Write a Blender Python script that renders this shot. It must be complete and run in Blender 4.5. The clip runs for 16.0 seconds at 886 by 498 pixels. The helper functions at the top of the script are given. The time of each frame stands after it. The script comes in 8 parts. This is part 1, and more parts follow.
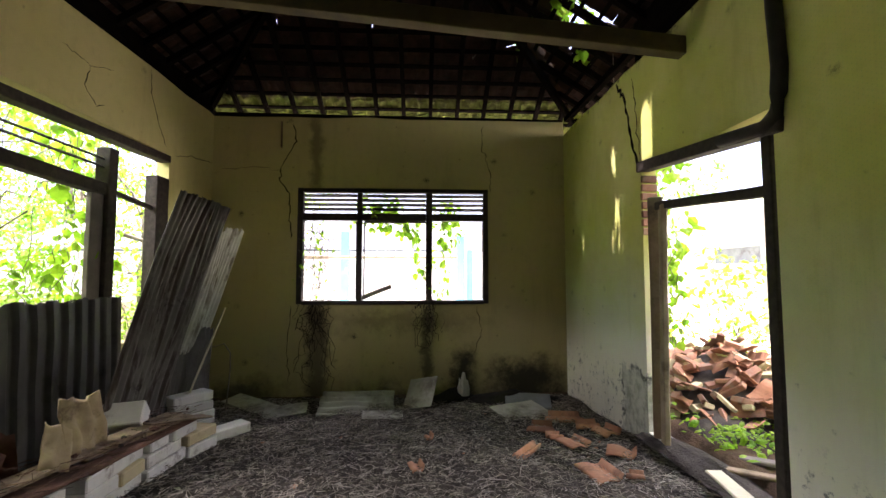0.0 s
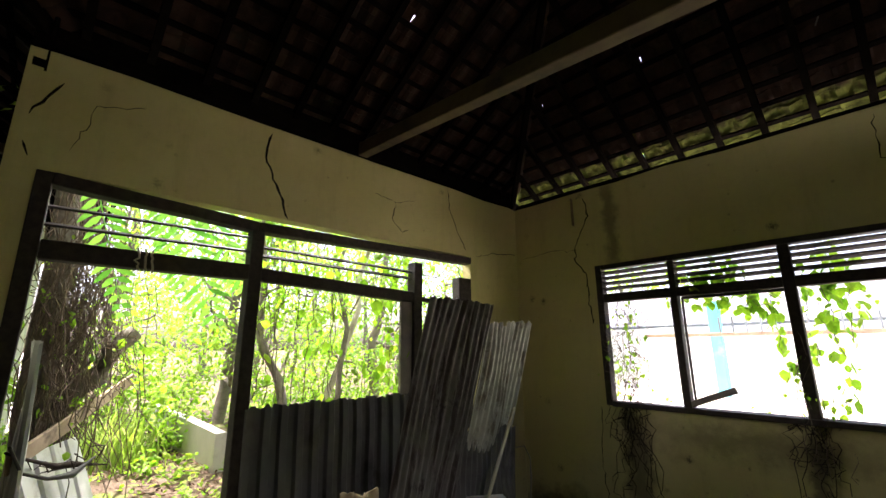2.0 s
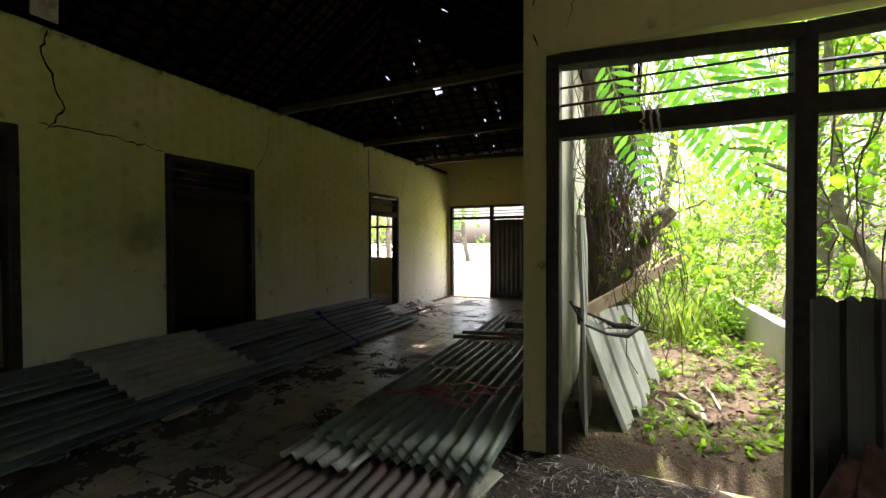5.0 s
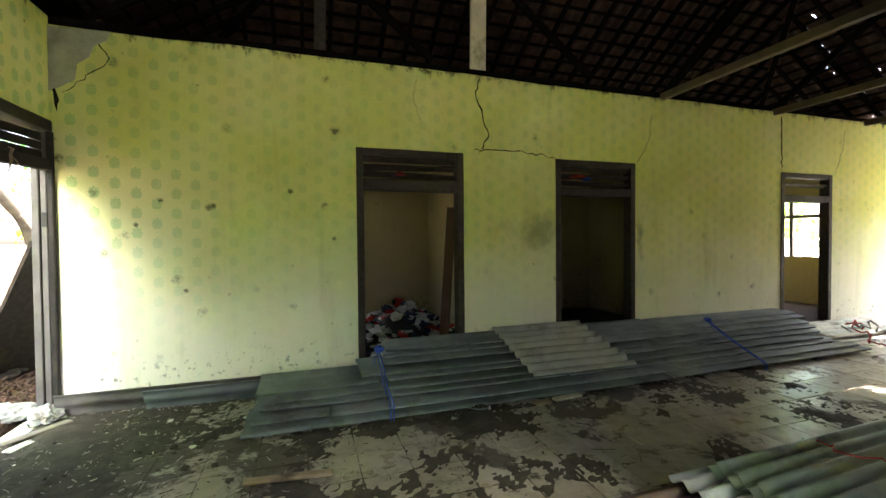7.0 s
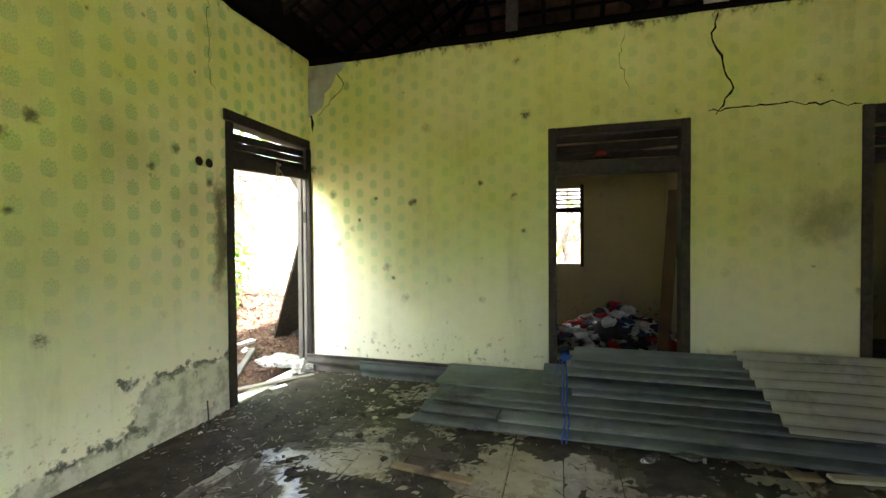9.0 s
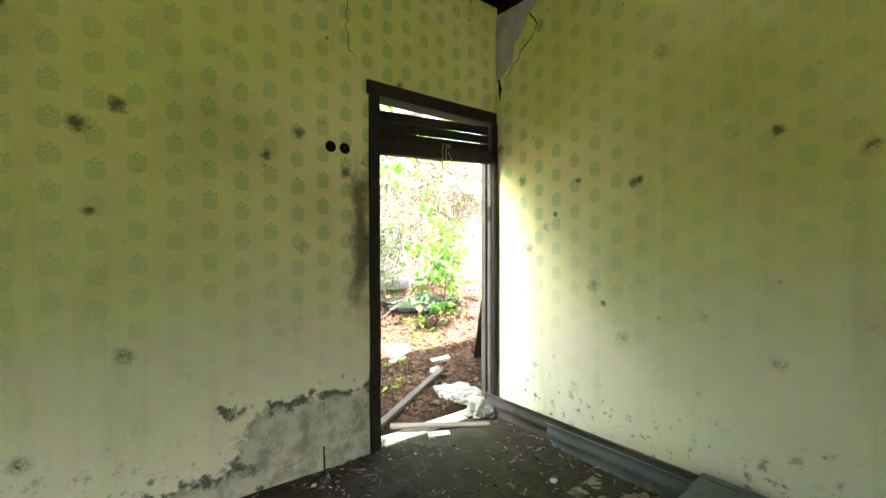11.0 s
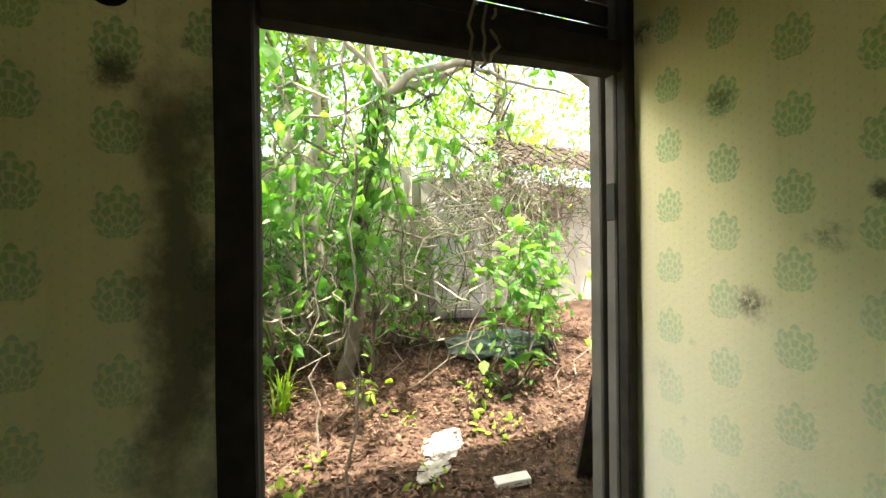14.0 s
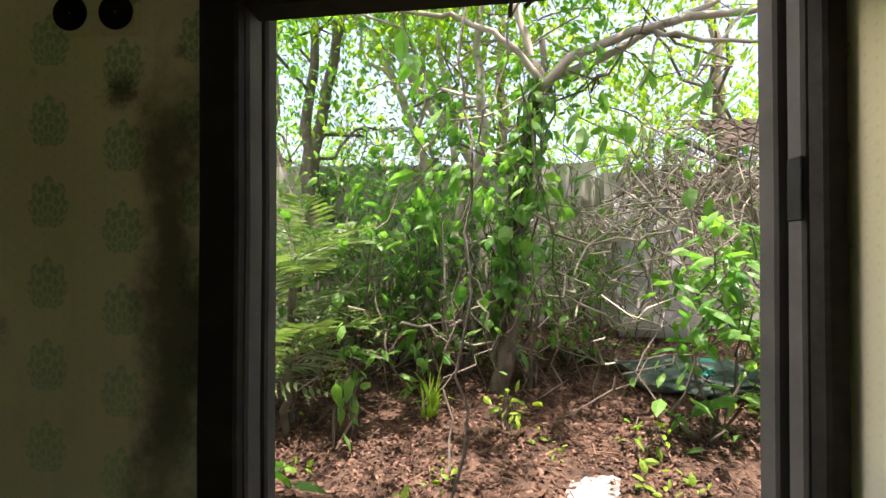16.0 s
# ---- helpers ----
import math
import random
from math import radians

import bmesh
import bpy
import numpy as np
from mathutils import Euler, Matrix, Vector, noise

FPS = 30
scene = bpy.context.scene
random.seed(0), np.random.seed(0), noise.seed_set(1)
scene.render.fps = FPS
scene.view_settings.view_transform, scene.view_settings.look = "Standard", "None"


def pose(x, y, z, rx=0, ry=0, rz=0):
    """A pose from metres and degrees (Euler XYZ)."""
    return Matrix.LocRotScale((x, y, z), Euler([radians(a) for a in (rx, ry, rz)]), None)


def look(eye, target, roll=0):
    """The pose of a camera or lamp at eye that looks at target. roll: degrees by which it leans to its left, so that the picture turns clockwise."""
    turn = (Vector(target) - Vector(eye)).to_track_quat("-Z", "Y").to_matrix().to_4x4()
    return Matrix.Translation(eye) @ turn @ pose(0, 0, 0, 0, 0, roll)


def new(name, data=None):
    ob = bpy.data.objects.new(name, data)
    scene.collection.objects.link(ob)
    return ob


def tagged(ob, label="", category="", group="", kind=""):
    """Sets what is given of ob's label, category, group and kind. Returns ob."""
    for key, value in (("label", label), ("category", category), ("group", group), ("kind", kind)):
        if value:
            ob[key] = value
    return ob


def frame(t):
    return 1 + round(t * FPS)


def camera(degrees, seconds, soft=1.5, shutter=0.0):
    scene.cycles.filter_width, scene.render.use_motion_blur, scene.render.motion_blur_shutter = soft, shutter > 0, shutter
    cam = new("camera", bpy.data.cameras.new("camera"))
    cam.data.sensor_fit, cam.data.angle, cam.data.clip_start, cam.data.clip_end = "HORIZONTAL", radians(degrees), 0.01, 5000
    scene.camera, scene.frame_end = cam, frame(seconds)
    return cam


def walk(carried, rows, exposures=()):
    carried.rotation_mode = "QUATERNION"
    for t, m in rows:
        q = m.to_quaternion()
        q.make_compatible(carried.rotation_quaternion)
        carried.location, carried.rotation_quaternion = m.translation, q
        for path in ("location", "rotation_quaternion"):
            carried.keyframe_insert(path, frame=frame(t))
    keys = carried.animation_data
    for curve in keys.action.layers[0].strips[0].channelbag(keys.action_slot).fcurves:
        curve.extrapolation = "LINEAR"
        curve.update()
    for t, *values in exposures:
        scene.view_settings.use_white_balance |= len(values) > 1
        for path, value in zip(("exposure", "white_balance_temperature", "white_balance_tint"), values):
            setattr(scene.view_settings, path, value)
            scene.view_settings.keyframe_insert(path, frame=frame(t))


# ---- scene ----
cam = camera(93.0, 16.0)
PATH = [
    (0, (0.066, 0.043, 1.454), (0.168, 2.037, 1.578), 0.0),
    (0.5, (0.26, 0.536, 1.53), (0.327, 2.507, 1.865), -0.1),
    (1, (0.409, 0.892, 1.616), (0.147, 2.818, 2.09), -0.3),
    (1.5, (0.634, 1.039, 1.71), (-0.21, 2.794, 2.169), -0.3),
    (2, (0.826, 1.154, 1.712), (-0.592, 2.487, 2.171), -0.3),
    (2.5, (0.925, 1.268, 1.726), (-0.695, 2.397, 2.041), -0.3),
    (3, (0.791, 1.469, 1.673), (-1.021, 2.306, 1.796), -0.1),
    (3.2, (0.691, 1.543, 1.647), (-1.169, 2.277, 1.704), -0.2),
    (5.3, (0.101, 1.519, 1.558), (-1.576, 0.43, 1.524), -0.1),
    (5.5, (0.11, 1.499, 1.575), (-1.448, 0.246, 1.532), -0.2),
    (6, (0.097, 1.446, 1.596), (-1.153, -0.114, 1.544), -0.2),
    (6.5, (0.079, 1.378, 1.576), (-0.874, -0.38, 1.531), -0.4),
    (7, (0.048, 1.331, 1.572), (-0.57, -0.571, 1.529), -0.5),
    (7.5, (-0.036, 1.283, 1.559), (-0.284, -0.701, 1.517), -0.5),
    (8, (-0.211, 1.21, 1.538), (-0.301, -0.787, 1.503), -0.5),
    (8.5, (-0.417, 1.113, 1.528), (-0.251, -0.88, 1.49), -0.5),
    (9, (-0.624, 0.938, 1.494), (-0.078, -0.986, 1.457), -0.4),
    (9.5, (-0.784, 0.566, 1.494), (0.226, -1.16, 1.45), -0.4),
    (10, (-0.782, 0.149, 1.472), (0.463, -1.416, 1.439), -0.5),
    (10.2, (-0.772, -0.022, 1.466), (0.567, -1.507, 1.438), -0.5),
    (12.3, (0.37, -1.469, 1.601), (2.056, -2.544, 1.595), -0.6),
    (12.5, (0.449, -1.53, 1.593), (2.147, -2.586, 1.595), -0.9),
    (13, (0.748, -1.669, 1.613), (2.459, -2.704, 1.612), -0.7),
    (13.5, (0.97, -1.954, 1.618), (2.712, -2.937, 1.617), -0.6),
    (14, (1.181, -2.212, 1.626), (3.001, -3.043, 1.626), -0.6),
    (14.5, (1.314, -2.406, 1.601), (3.241, -2.938, 1.617), -0.4),
    (15, (1.39, -2.508, 1.628), (3.36, -2.853, 1.637), -0.3),
    (15.5, (1.433, -2.596, 1.648), (3.418, -2.84, 1.662), -0.3),
    (16, (1.389, -2.689, 1.655), (3.387, -2.591, 1.673), -0.0),
]
walk(cam, [(t, look(eye, target, roll)) for t, eye, target, roll in PATH],
     exposures=[(0, 2.95, 6500, 30), (1.0, 2.85, 6500, 29), (1.5, 2.6, 6500, 28), (2.2, 2.6, 6500, 29), (3.2, 2.35, 6500, 28), (5.3, 2.3, 6500, 22), (6.0, 3.15, 6600, 17), (7.0, 4.6, 6600, 18), (10.2, 4.5, 6600, 23), (12.3, 3.5, 7000, 15), (13.5, 3.05, 7200, 14), (14.5, 2.3, 7000, 19), (16.0, 1.9, 6700, 29)])

# ---- daylight ----
SUN_EL, SUN_AZ = radians(78), radians(265)          # compass direction of the sun, from +y clockwise
world = bpy.data.worlds.new("sky")
scene.world = world
world.use_nodes = True
sky = world.node_tree.nodes.new("ShaderNodeTexSky")
sky.sky_type, sky.sun_disc, sky.sun_elevation, sky.sun_rotation = "NISHITA", False, SUN_EL, SUN_AZ
sky.air_density, sky.dust_density, sky.ozone_density = 1.0, 5.0, 0.3
world.node_tree.links.new(sky.outputs[0], world.node_tree.nodes["Background"].inputs[0])
world.node_tree.nodes["Background"].inputs[1].default_value = 0.15
sun = new("sun", bpy.data.lights.new("sun", "SUN"))
sun.data.energy, sun.data.angle, sun.data.color = 4.0, radians(0.7), (1.0, 0.95, 0.86)
to_sun = Vector((math.sin(SUN_AZ) * math.cos(SUN_EL), math.cos(SUN_AZ) * math.cos(SUN_EL), math.sin(SUN_EL)))
sun.matrix_world = look(to_sun * 60, (0, 0, 0))


def sky_fill_lamp(name, eye, target, w, h, watts, color=(1, 1, 0.92)):
    """An added area lamp that stands in for sky light at an opening."""
    ob = new(name, bpy.data.lights.new(name, "AREA"))
    ob.data.shape, ob.data.size, ob.data.size_y, ob.data.energy, ob.data.color = "RECTANGLE", w, h, watts, color
    ob.matrix_world = look(eye, target)
    return ob


# unseen lamps outside the openings, added to boost the daylight indoors
sky_fill_lamp("sky_fill_back_door", (4.0, -1.35, 3.75), (1.7, -3.3, 1.1), 1.6, 1.0, 3.8)
# thin lamp, added so that the slats throw stripes on the south wall
sky_fill_lamp("sky_fill_back_door_side", (2.86, -1.72, 2.92), (2.0, -3.4, 0.9), 0.5, 0.09, 3.6)
sky_fill_lamp("sky_fill_west", (-5.4, 3.7, 4.12), (0.8, 1.2, 0.4), 2.6, 1.0, 80)
sky_fill_lamp("sky_fill_front_door", (4.9, 3.5, 3.75), (0.0, 3.4, 0.0), 1.6, 1.0, 36)
sky_fill_lamp("sky_fill_back_window", (-0.65, -8.25, 3.2), (-1.1, -5.2, 0.4), 0.8, 0.5, 24)
sky_fill_lamp("sky_fill_far_door", (-13.9, -2.6, 4.3), (-10.0, -2.7, 0.9), 2.4, 2.4, 100)

# ---- materials ----
class Nodes:
    """Short hand for a node tree."""

    def __init__(self, name):
        self.m = bpy.data.materials.new(name)
        self.m.use_nodes = True
        self.t = self.m.node_tree
        self.bsdf = self.t.nodes["Principled BSDF"]
        self.pos = self.t.nodes.new("ShaderNodeNewGeometry").outputs["Position"]

    def put(self, sock, v):
        if hasattr(v, "is_linked"):
            self.t.links.new(v, sock)
        elif v is not None:
            sock.default_value = (*v, 1) if isinstance(v, tuple) and len(v) == 3 and sock.type == "RGBA" else v

    def noise(self, scale, detail=4.0, rough=0.6, vec=None, distort=0.0, out=0):
        n = self.t.nodes.new("ShaderNodeTexNoise")
        self.put(n.inputs["Vector"], vec or self.pos)
        n.inputs["Scale"].default_value, n.inputs["Detail"].default_value = scale, detail
        n.inputs["Roughness"].default_value, n.inputs["Distortion"].default_value = rough, distort
        return n.outputs[out]

    def voronoi(self, scale, vec=None, feature="F1"):
        n = self.t.nodes.new("ShaderNodeTexVoronoi")
        n.feature = feature
        self.put(n.inputs["Vector"], vec or self.pos)
        n.inputs["Scale"].default_value = scale
        return n.outputs["Distance"]

    def math(self, op, a, b=None, c=None):
        n = self.t.nodes.new("ShaderNodeMath")
        n.operation = op
        for i, v in enumerate((a, b, c)):
            self.put(n.inputs[i], v)
        return n.outputs[0]

    def ramp(self, v, lo, hi, a=0.0, b=1.0):
        n = self.t.nodes.new("ShaderNodeMapRange")
        n.interpolation_type = "SMOOTHSTEP"
        for i, x in enumerate((v, lo, hi, a, b)):
            self.put(n.inputs[i], x)
        return n.outputs[0]

    def mix(self, f, a, b, mode="MIX"):
        n = self.t.nodes.new("ShaderNodeMix")
        n.data_type, n.blend_type = "RGBA", mode
        self.put(n.inputs[0], f)
        self.put(n.inputs[6], a)
        self.put(n.inputs[7], b)
        return n.outputs[2]

    def xyz(self):
        n = self.t.nodes.new("ShaderNodeSeparateXYZ")
        self.put(n.inputs[0], self.pos)
        return n.outputs

    def scaled(self, sx, sy, sz):
        n = self.t.nodes.new("ShaderNodeVectorMath")
        n.operation = "MULTIPLY"
        self.put(n.inputs[0], self.pos)
        n.inputs[1].default_value = (sx, sy, sz)
        return n.outputs[0]

    def random(self):
        return self.t.nodes.new("ShaderNodeObjectInfo").outputs["Random"]

    def island(self):
        return self.t.nodes.new("ShaderNodeNewGeometry").outputs["Random Per Island"]

    def bump(self, h, strength=0.3, dist=0.01):
        n = self.t.nodes.new("ShaderNodeBump")
        n.inputs["Strength"].default_value, n.inputs["Distance"].default_value = strength, dist
        self.put(n.inputs["Height"], h)
        self.put(self.bsdf.inputs["Normal"], n.outputs[0])

    def done(self, color, rough=0.8, metal=0.0, spec=0.3):
        self.put(self.bsdf.inputs["Base Color"], color)
        self.put(self.bsdf.inputs["Roughness"], rough)
        self.put(self.bsdf.inputs["Metallic"], metal)
        self.bsdf.inputs["Specular IOR Level"].default_value = spec
        return self.m


def worn(name, a, b, scale=6.0, fine=60.0, rough=0.85, bump=0.3, dist=0.006, stain=None, amount=0.5, metal=0.0, rand=0.0, island=0.0, spec=0.3, stretch=None):
    """A surface that varies between two colours in patches and grain, with optional stains and a change from piece to piece."""
    n = Nodes(name)
    v = n.scaled(*stretch) if stretch else None
    big, small = n.noise(scale, 5, vec=v), n.noise(fine, 3, vec=v)
    f = n.math("ADD", n.math("MULTIPLY", n.ramp(big, 0.3, 0.7), 0.7), n.math("MULTIPLY", small, 0.3))
    col = n.mix(f, a, b)
    if stain:
        col = n.mix(n.ramp(n.noise(scale * 0.6, 7, 0.7), 0.62 - 0.25 * amount, 0.72), col, stain)
    for k, src in ((rand, n.random), (island, n.island)):
        if k:
            col = n.mix(1.0, col, n.mix(src(), (1 - k,) * 3, (1.0, 1.0, 1.0)), "MULTIPLY")
    n.bump(n.math("ADD", n.math("MULTIPLY", big, 0.6), n.math("MULTIPLY", small, 0.4)), bump, dist)
    return n.done(col, rough, metal, spec)


def leafy(name, a, b, glow=0.45, rough=0.5):
    """Leaves that let light through."""
    n = Nodes(name)
    col = n.mix(n.island(), a, b)
    col = n.mix(n.math("MULTIPLY", n.noise(25, 2), 0.5), col, tuple(0.5 * c for c in a))
    n.done(col, rough, 0, 0.3)
    tr = n.t.nodes.new("ShaderNodeBsdfTranslucent")
    n.put(tr.inputs[0], n.mix(1.0, col, (1.6, 1.9, 0.7), "MULTIPLY"))
    mx = n.t.nodes.new("ShaderNodeMixShader")
    mx.inputs[0].default_value = glow
    n.put(mx.inputs[1], n.bsdf.outputs[0])
    n.put(mx.inputs[2], tr.outputs[0])
    n.put(n.t.nodes["Material Output"].inputs[0], mx.outputs[0])
    return n.m


def plaster(name, base, warm, foot_tone, dark, along, motif=None, drips=(), bare=(), head=4.15, mould=(), door_span=None, flake=1.0, faint=0.42):
    """Old painted plaster or wallpaper: mottled, with a ragged change of tone towards its foot, mould flecks and a
    printed motif.
    """
    n = Nodes(name)
    x, y, z = n.xyz()
    u = x if along == "x" else y
    col = n.mix(n.ramp(n.noise(0.9, 5), 0.3, 0.7), base, warm)
    col = n.mix(n.math("MULTIPLY", n.ramp(n.noise(9, 6, 0.7), 0.45, 0.75), 0.25), col, tuple(0.72 * c for c in base))
    if door_span:                                       # paper turns to cream towards the back door, less so higher up
        col = n.mix(n.math("MULTIPLY", n.ramp(u, *door_span), n.ramp(n.math("ADD", z, n.noise(1.3, 4)), 2.5, 3.3, 0.85, 0.0)), col, (0.80, 0.71, 0.44))
    if motif:
        ink, u0, pu, z0, pz, off = motif
        a = n.math("ADD", n.math("DIVIDE", n.math("SUBTRACT", u, u0), pu), 100.5)
        odd = n.math("MODULO", n.math("FLOOR", a), 2.0)
        dx = n.math("MULTIPLY", n.math("SUBTRACT", n.math("FRACT", a), 0.5), pu)
        b = n.math("ADD", n.math("DIVIDE", n.math("SUBTRACT", n.math("SUBTRACT", z, z0), n.math("MULTIPLY", odd, off)), pz), 100.5)
        dy = n.math("ADD", n.math("MULTIPLY", n.math("SUBTRACT", n.math("FRACT", b), 0.5), pz), 0.034)
        wide = n.math("MULTIPLY", dx, 1.32)
        r = n.math("SQRT", n.math("ADD", n.math("MULTIPLY", wide, wide), n.math("MULTIPLY", dy, dy)))
        th = n.math("ARCTAN2", wide, dy)
        lobe = n.math("ABSOLUTE", n.math("COSINE", n.math("MULTIPLY", th, 6.5)))
        reach = n.math("POWER", n.math("MAXIMUM", n.math("COSINE", n.math("MULTIPLY", th, 0.66)), 0.0), 1.5)
        edge = n.math("ADD", n.math("MULTIPLY", reach, n.math("ADD", 0.078, n.math("MULTIPLY", lobe, 0.022))), 0.006)
        body = n.ramp(n.math("SUBTRACT", edge, r), -0.001, 0.003)
        ring = n.math("DIVIDE", r, n.math("ADD", 0.010, n.math("MULTIPLY", reach, 0.012)))
        shift = n.math("MULTIPLY", n.math("FLOOR", ring), 1.5708)
        petal = n.math("ABSOLUTE", n.math("COSINE", n.math("ADD", n.math("MULTIPLY", th, 6.5), shift)))
        rings = n.math("MULTIPLY", n.ramp(petal, 0.25, 0.60, 0.25, 1.0), n.ramp(n.math("FRACT", ring), 0.12, 0.34, 0.35, 1.0))
        fade = n.math("MULTIPLY", n.ramp(n.noise(1.6, 3), 0.25, 0.6, 0.35, 0.68), n.ramp(u, *door_span, faint, 1.0))
        d1 = n.math("SUBTRACT", n.math("FRACT", n.math("MULTIPLY", u, 45.0)), 0.5)
        d2 = n.math("SUBTRACT", n.math("FRACT", n.math("ADD", n.math("MULTIPLY", z, 33.0), n.math("MULTIPLY", n.math("FLOOR", n.math("MULTIPLY", u, 45.0)), 0.5))), 0.5)
        dots = n.ramp(n.math("ADD", n.math("MULTIPLY", d1, d1), n.math("MULTIPLY", d2, d2)), 0.012, 0.03, 0.16, 0.0)
        col = n.mix(dots, col, ink)
        col = n.mix(n.math("MULTIPLY", n.math("MULTIPLY", body, rings), n.math("MULTIPLY", fade, n.ramp(u, 0.70, 0.82, 1.0, 0.0) if along == "y" else 1.0)), col, ink)
    # light low on the papered walls, painted as a paler tone towards the foot
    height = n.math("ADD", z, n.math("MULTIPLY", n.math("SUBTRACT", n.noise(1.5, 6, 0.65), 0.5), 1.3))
    col = n.mix(n.ramp(height, 0.2, 2.15, 0.92, 0.0), col, foot_tone)
    flakes = n.math("MULTIPLY", n.ramp(n.noise(14, 5, 0.7), 0.55, 0.66), n.ramp(n.math("ADD", z, n.math("MULTIPLY", n.noise(2.2, 4), 0.5)), 0.42, 0.85, 0.9 * flake, 0.0))
    col = n.mix(flakes, col, dark)
    speck = n.ramp(n.noise(30, 5, 0.8), 0.42, 0.56, 0.25, 1.0)
    for sc, rad, k in ((2.6, 0.17, 0.95), (5.3, 0.11, 0.85)):
        clump_mask = n.ramp(n.noise(1.1, 3), 0.42, 0.58, 0.25, 1.0)
        d = n.math("ADD", n.voronoi(sc), n.math("MULTIPLY", n.math("SUBTRACT", n.noise(11, 5, 0.8), 0.5), 0.30))
        spots = n.math("MULTIPLY", n.math("MULTIPLY", n.ramp(d, 0.0, rad, 1.0, 0.0), speck), clump_mask)
        col = n.mix(n.math("MULTIPLY", spots, k), col, (0.045, 0.045, 0.03))
    runs = n.ramp(n.noise(1.3, 5, 0.65, vec=n.scaled(3.2, 3.2, 0.5)), 0.52, 0.75, 0.0, 0.22)
    col = n.mix(runs, col, tuple(0.45 * c for c in base))
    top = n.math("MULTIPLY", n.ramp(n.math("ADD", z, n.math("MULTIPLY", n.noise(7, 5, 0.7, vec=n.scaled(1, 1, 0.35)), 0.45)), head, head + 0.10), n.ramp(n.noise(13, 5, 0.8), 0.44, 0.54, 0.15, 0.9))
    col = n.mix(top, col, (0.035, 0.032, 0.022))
    for at, z0, z1, w, k in drips:                      # dark run-off stains
        wob = n.math("MULTIPLY", n.math("SUBTRACT", n.noise(5, 5, 0.7), 0.5), 0.9 * w + 0.15)
        ze = n.math("ADD", z, n.math("MULTIPLY", n.math("SUBTRACT", n.noise(4, 6, 0.75), 0.5), 0.7))
        d = n.math("ABSOLUTE", n.math("SUBTRACT", n.math("ADD", u, wob), at))
        m = n.math("MULTIPLY", n.ramp(d, 0.15 * w, w, 1.0, 0.0), n.math("MULTIPLY", n.ramp(ze, z0 - 0.3, z0 + 0.15), n.ramp(ze, z1 - 0.25, z1 + 0.1, 1.0, 0.0)))
        col = n.mix(n.math("MULTIPLY", m, k), col, (0.03, 0.028, 0.02))
    for at, zc, rad in mould:                          # blots of black mould
        du, dz = n.math("SUBTRACT", u, at), n.math("SUBTRACT", z, zc)
        d = n.math("SQRT", n.math("ADD", n.math("MULTIPLY", du, du), n.math("MULTIPLY", dz, dz)))
        d = n.math("ADD", d, n.math("MULTIPLY", n.math("SUBTRACT", n.noise(17, 5, 0.85), 0.5), 2.2 * rad))
        col = n.mix(n.ramp(d, 0.15 * rad, rad, 0.85, 0.0), col, (0.05, 0.05, 0.03))
    for u0, u1, z1 in bare:                          # paper gone, plaster bare, with a dirty ragged edge
        wob = n.math("MULTIPLY", n.math("SUBTRACT", n.noise(4.5, 6, 0.7), 0.5), 0.42)
        d = n.math("MINIMUM", n.math("MINIMUM", n.math("SUBTRACT", u, u0), n.math("SUBTRACT", u1, u)), n.math("SUBTRACT", z1, z))
        d = n.math("ADD", d, wob)
        col = n.mix(n.math("MULTIPLY", n.ramp(d, -0.03, 0.0), n.ramp(n.noise(6, 3), 0.42, 0.55)), col, (0.13, 0.135, 0.12))
        inner = n.mix(n.ramp(n.noise(8, 6, 0.7), 0.4, 0.65), (0.62, 0.62, 0.54), (0.34, 0.34, 0.28))
        col = n.mix(n.ramp(d, 0.02, 0.06), col, inner)
    n.bump(n.math("ADD", n.noise(3, 5), n.math("MULTIPLY", n.noise(70, 3), 0.3)), 0.25, 0.012)
    return n.done(col, 0.8, 0, 0.25)


GREEN = (0.17, 0.42, 0.15)
M = {}
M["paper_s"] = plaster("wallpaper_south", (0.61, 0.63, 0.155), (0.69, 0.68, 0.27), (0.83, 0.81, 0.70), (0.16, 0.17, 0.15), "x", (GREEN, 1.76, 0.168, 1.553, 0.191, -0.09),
                       drips=((-2.82, 1.6, 1.92, 0.42, 0.5), (-4.4, 1.5, 1.9, 0.07, 0.5), (-2.3, 1.7, 1.9, 0.3, 0.2)), head=3.72, door_span=(0.4, 1.9), mould=((1.60, 1.74, 0.03), (0.93, 1.93, 0.035), (0.97, 1.92, 0.05), (1.39, 1.98, 0.035), (1.19, 1.09, 0.03), (0.2, 2.1, 0.04), (-0.25, 1.6, 0.035)))
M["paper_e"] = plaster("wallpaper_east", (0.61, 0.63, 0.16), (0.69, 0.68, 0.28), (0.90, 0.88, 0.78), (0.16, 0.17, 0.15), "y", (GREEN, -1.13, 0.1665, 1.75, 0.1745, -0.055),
                       drips=((-2.07, 1.15, 2.05, 0.11, 0.8), (-1.25, 2.05, 2.45, 0.45, 0.22), (-1.75, 1.75, 2.0, 0.3, 0.15), (-0.2, 2.3, 2.7, 0.5, 0.15)), bare=((-2.3, -1.25, 0.50), (-1.4, -0.2, 0.16), (3.9, 4.6, 0.5)), head=3.80, door_span=(-0.6, -2.2), faint=0.7, mould=((-1.435, 2.057, 0.045), (-1.64, 2.23, 0.05), (-1.96, 2.0, 0.05), (-0.56, 2.1, 0.06), (-0.72, 2.22, 0.06), (-0.3, 2.59, 0.04), (-0.25, 2.25, 0.05), (-0.6, 1.68, 0.035)))
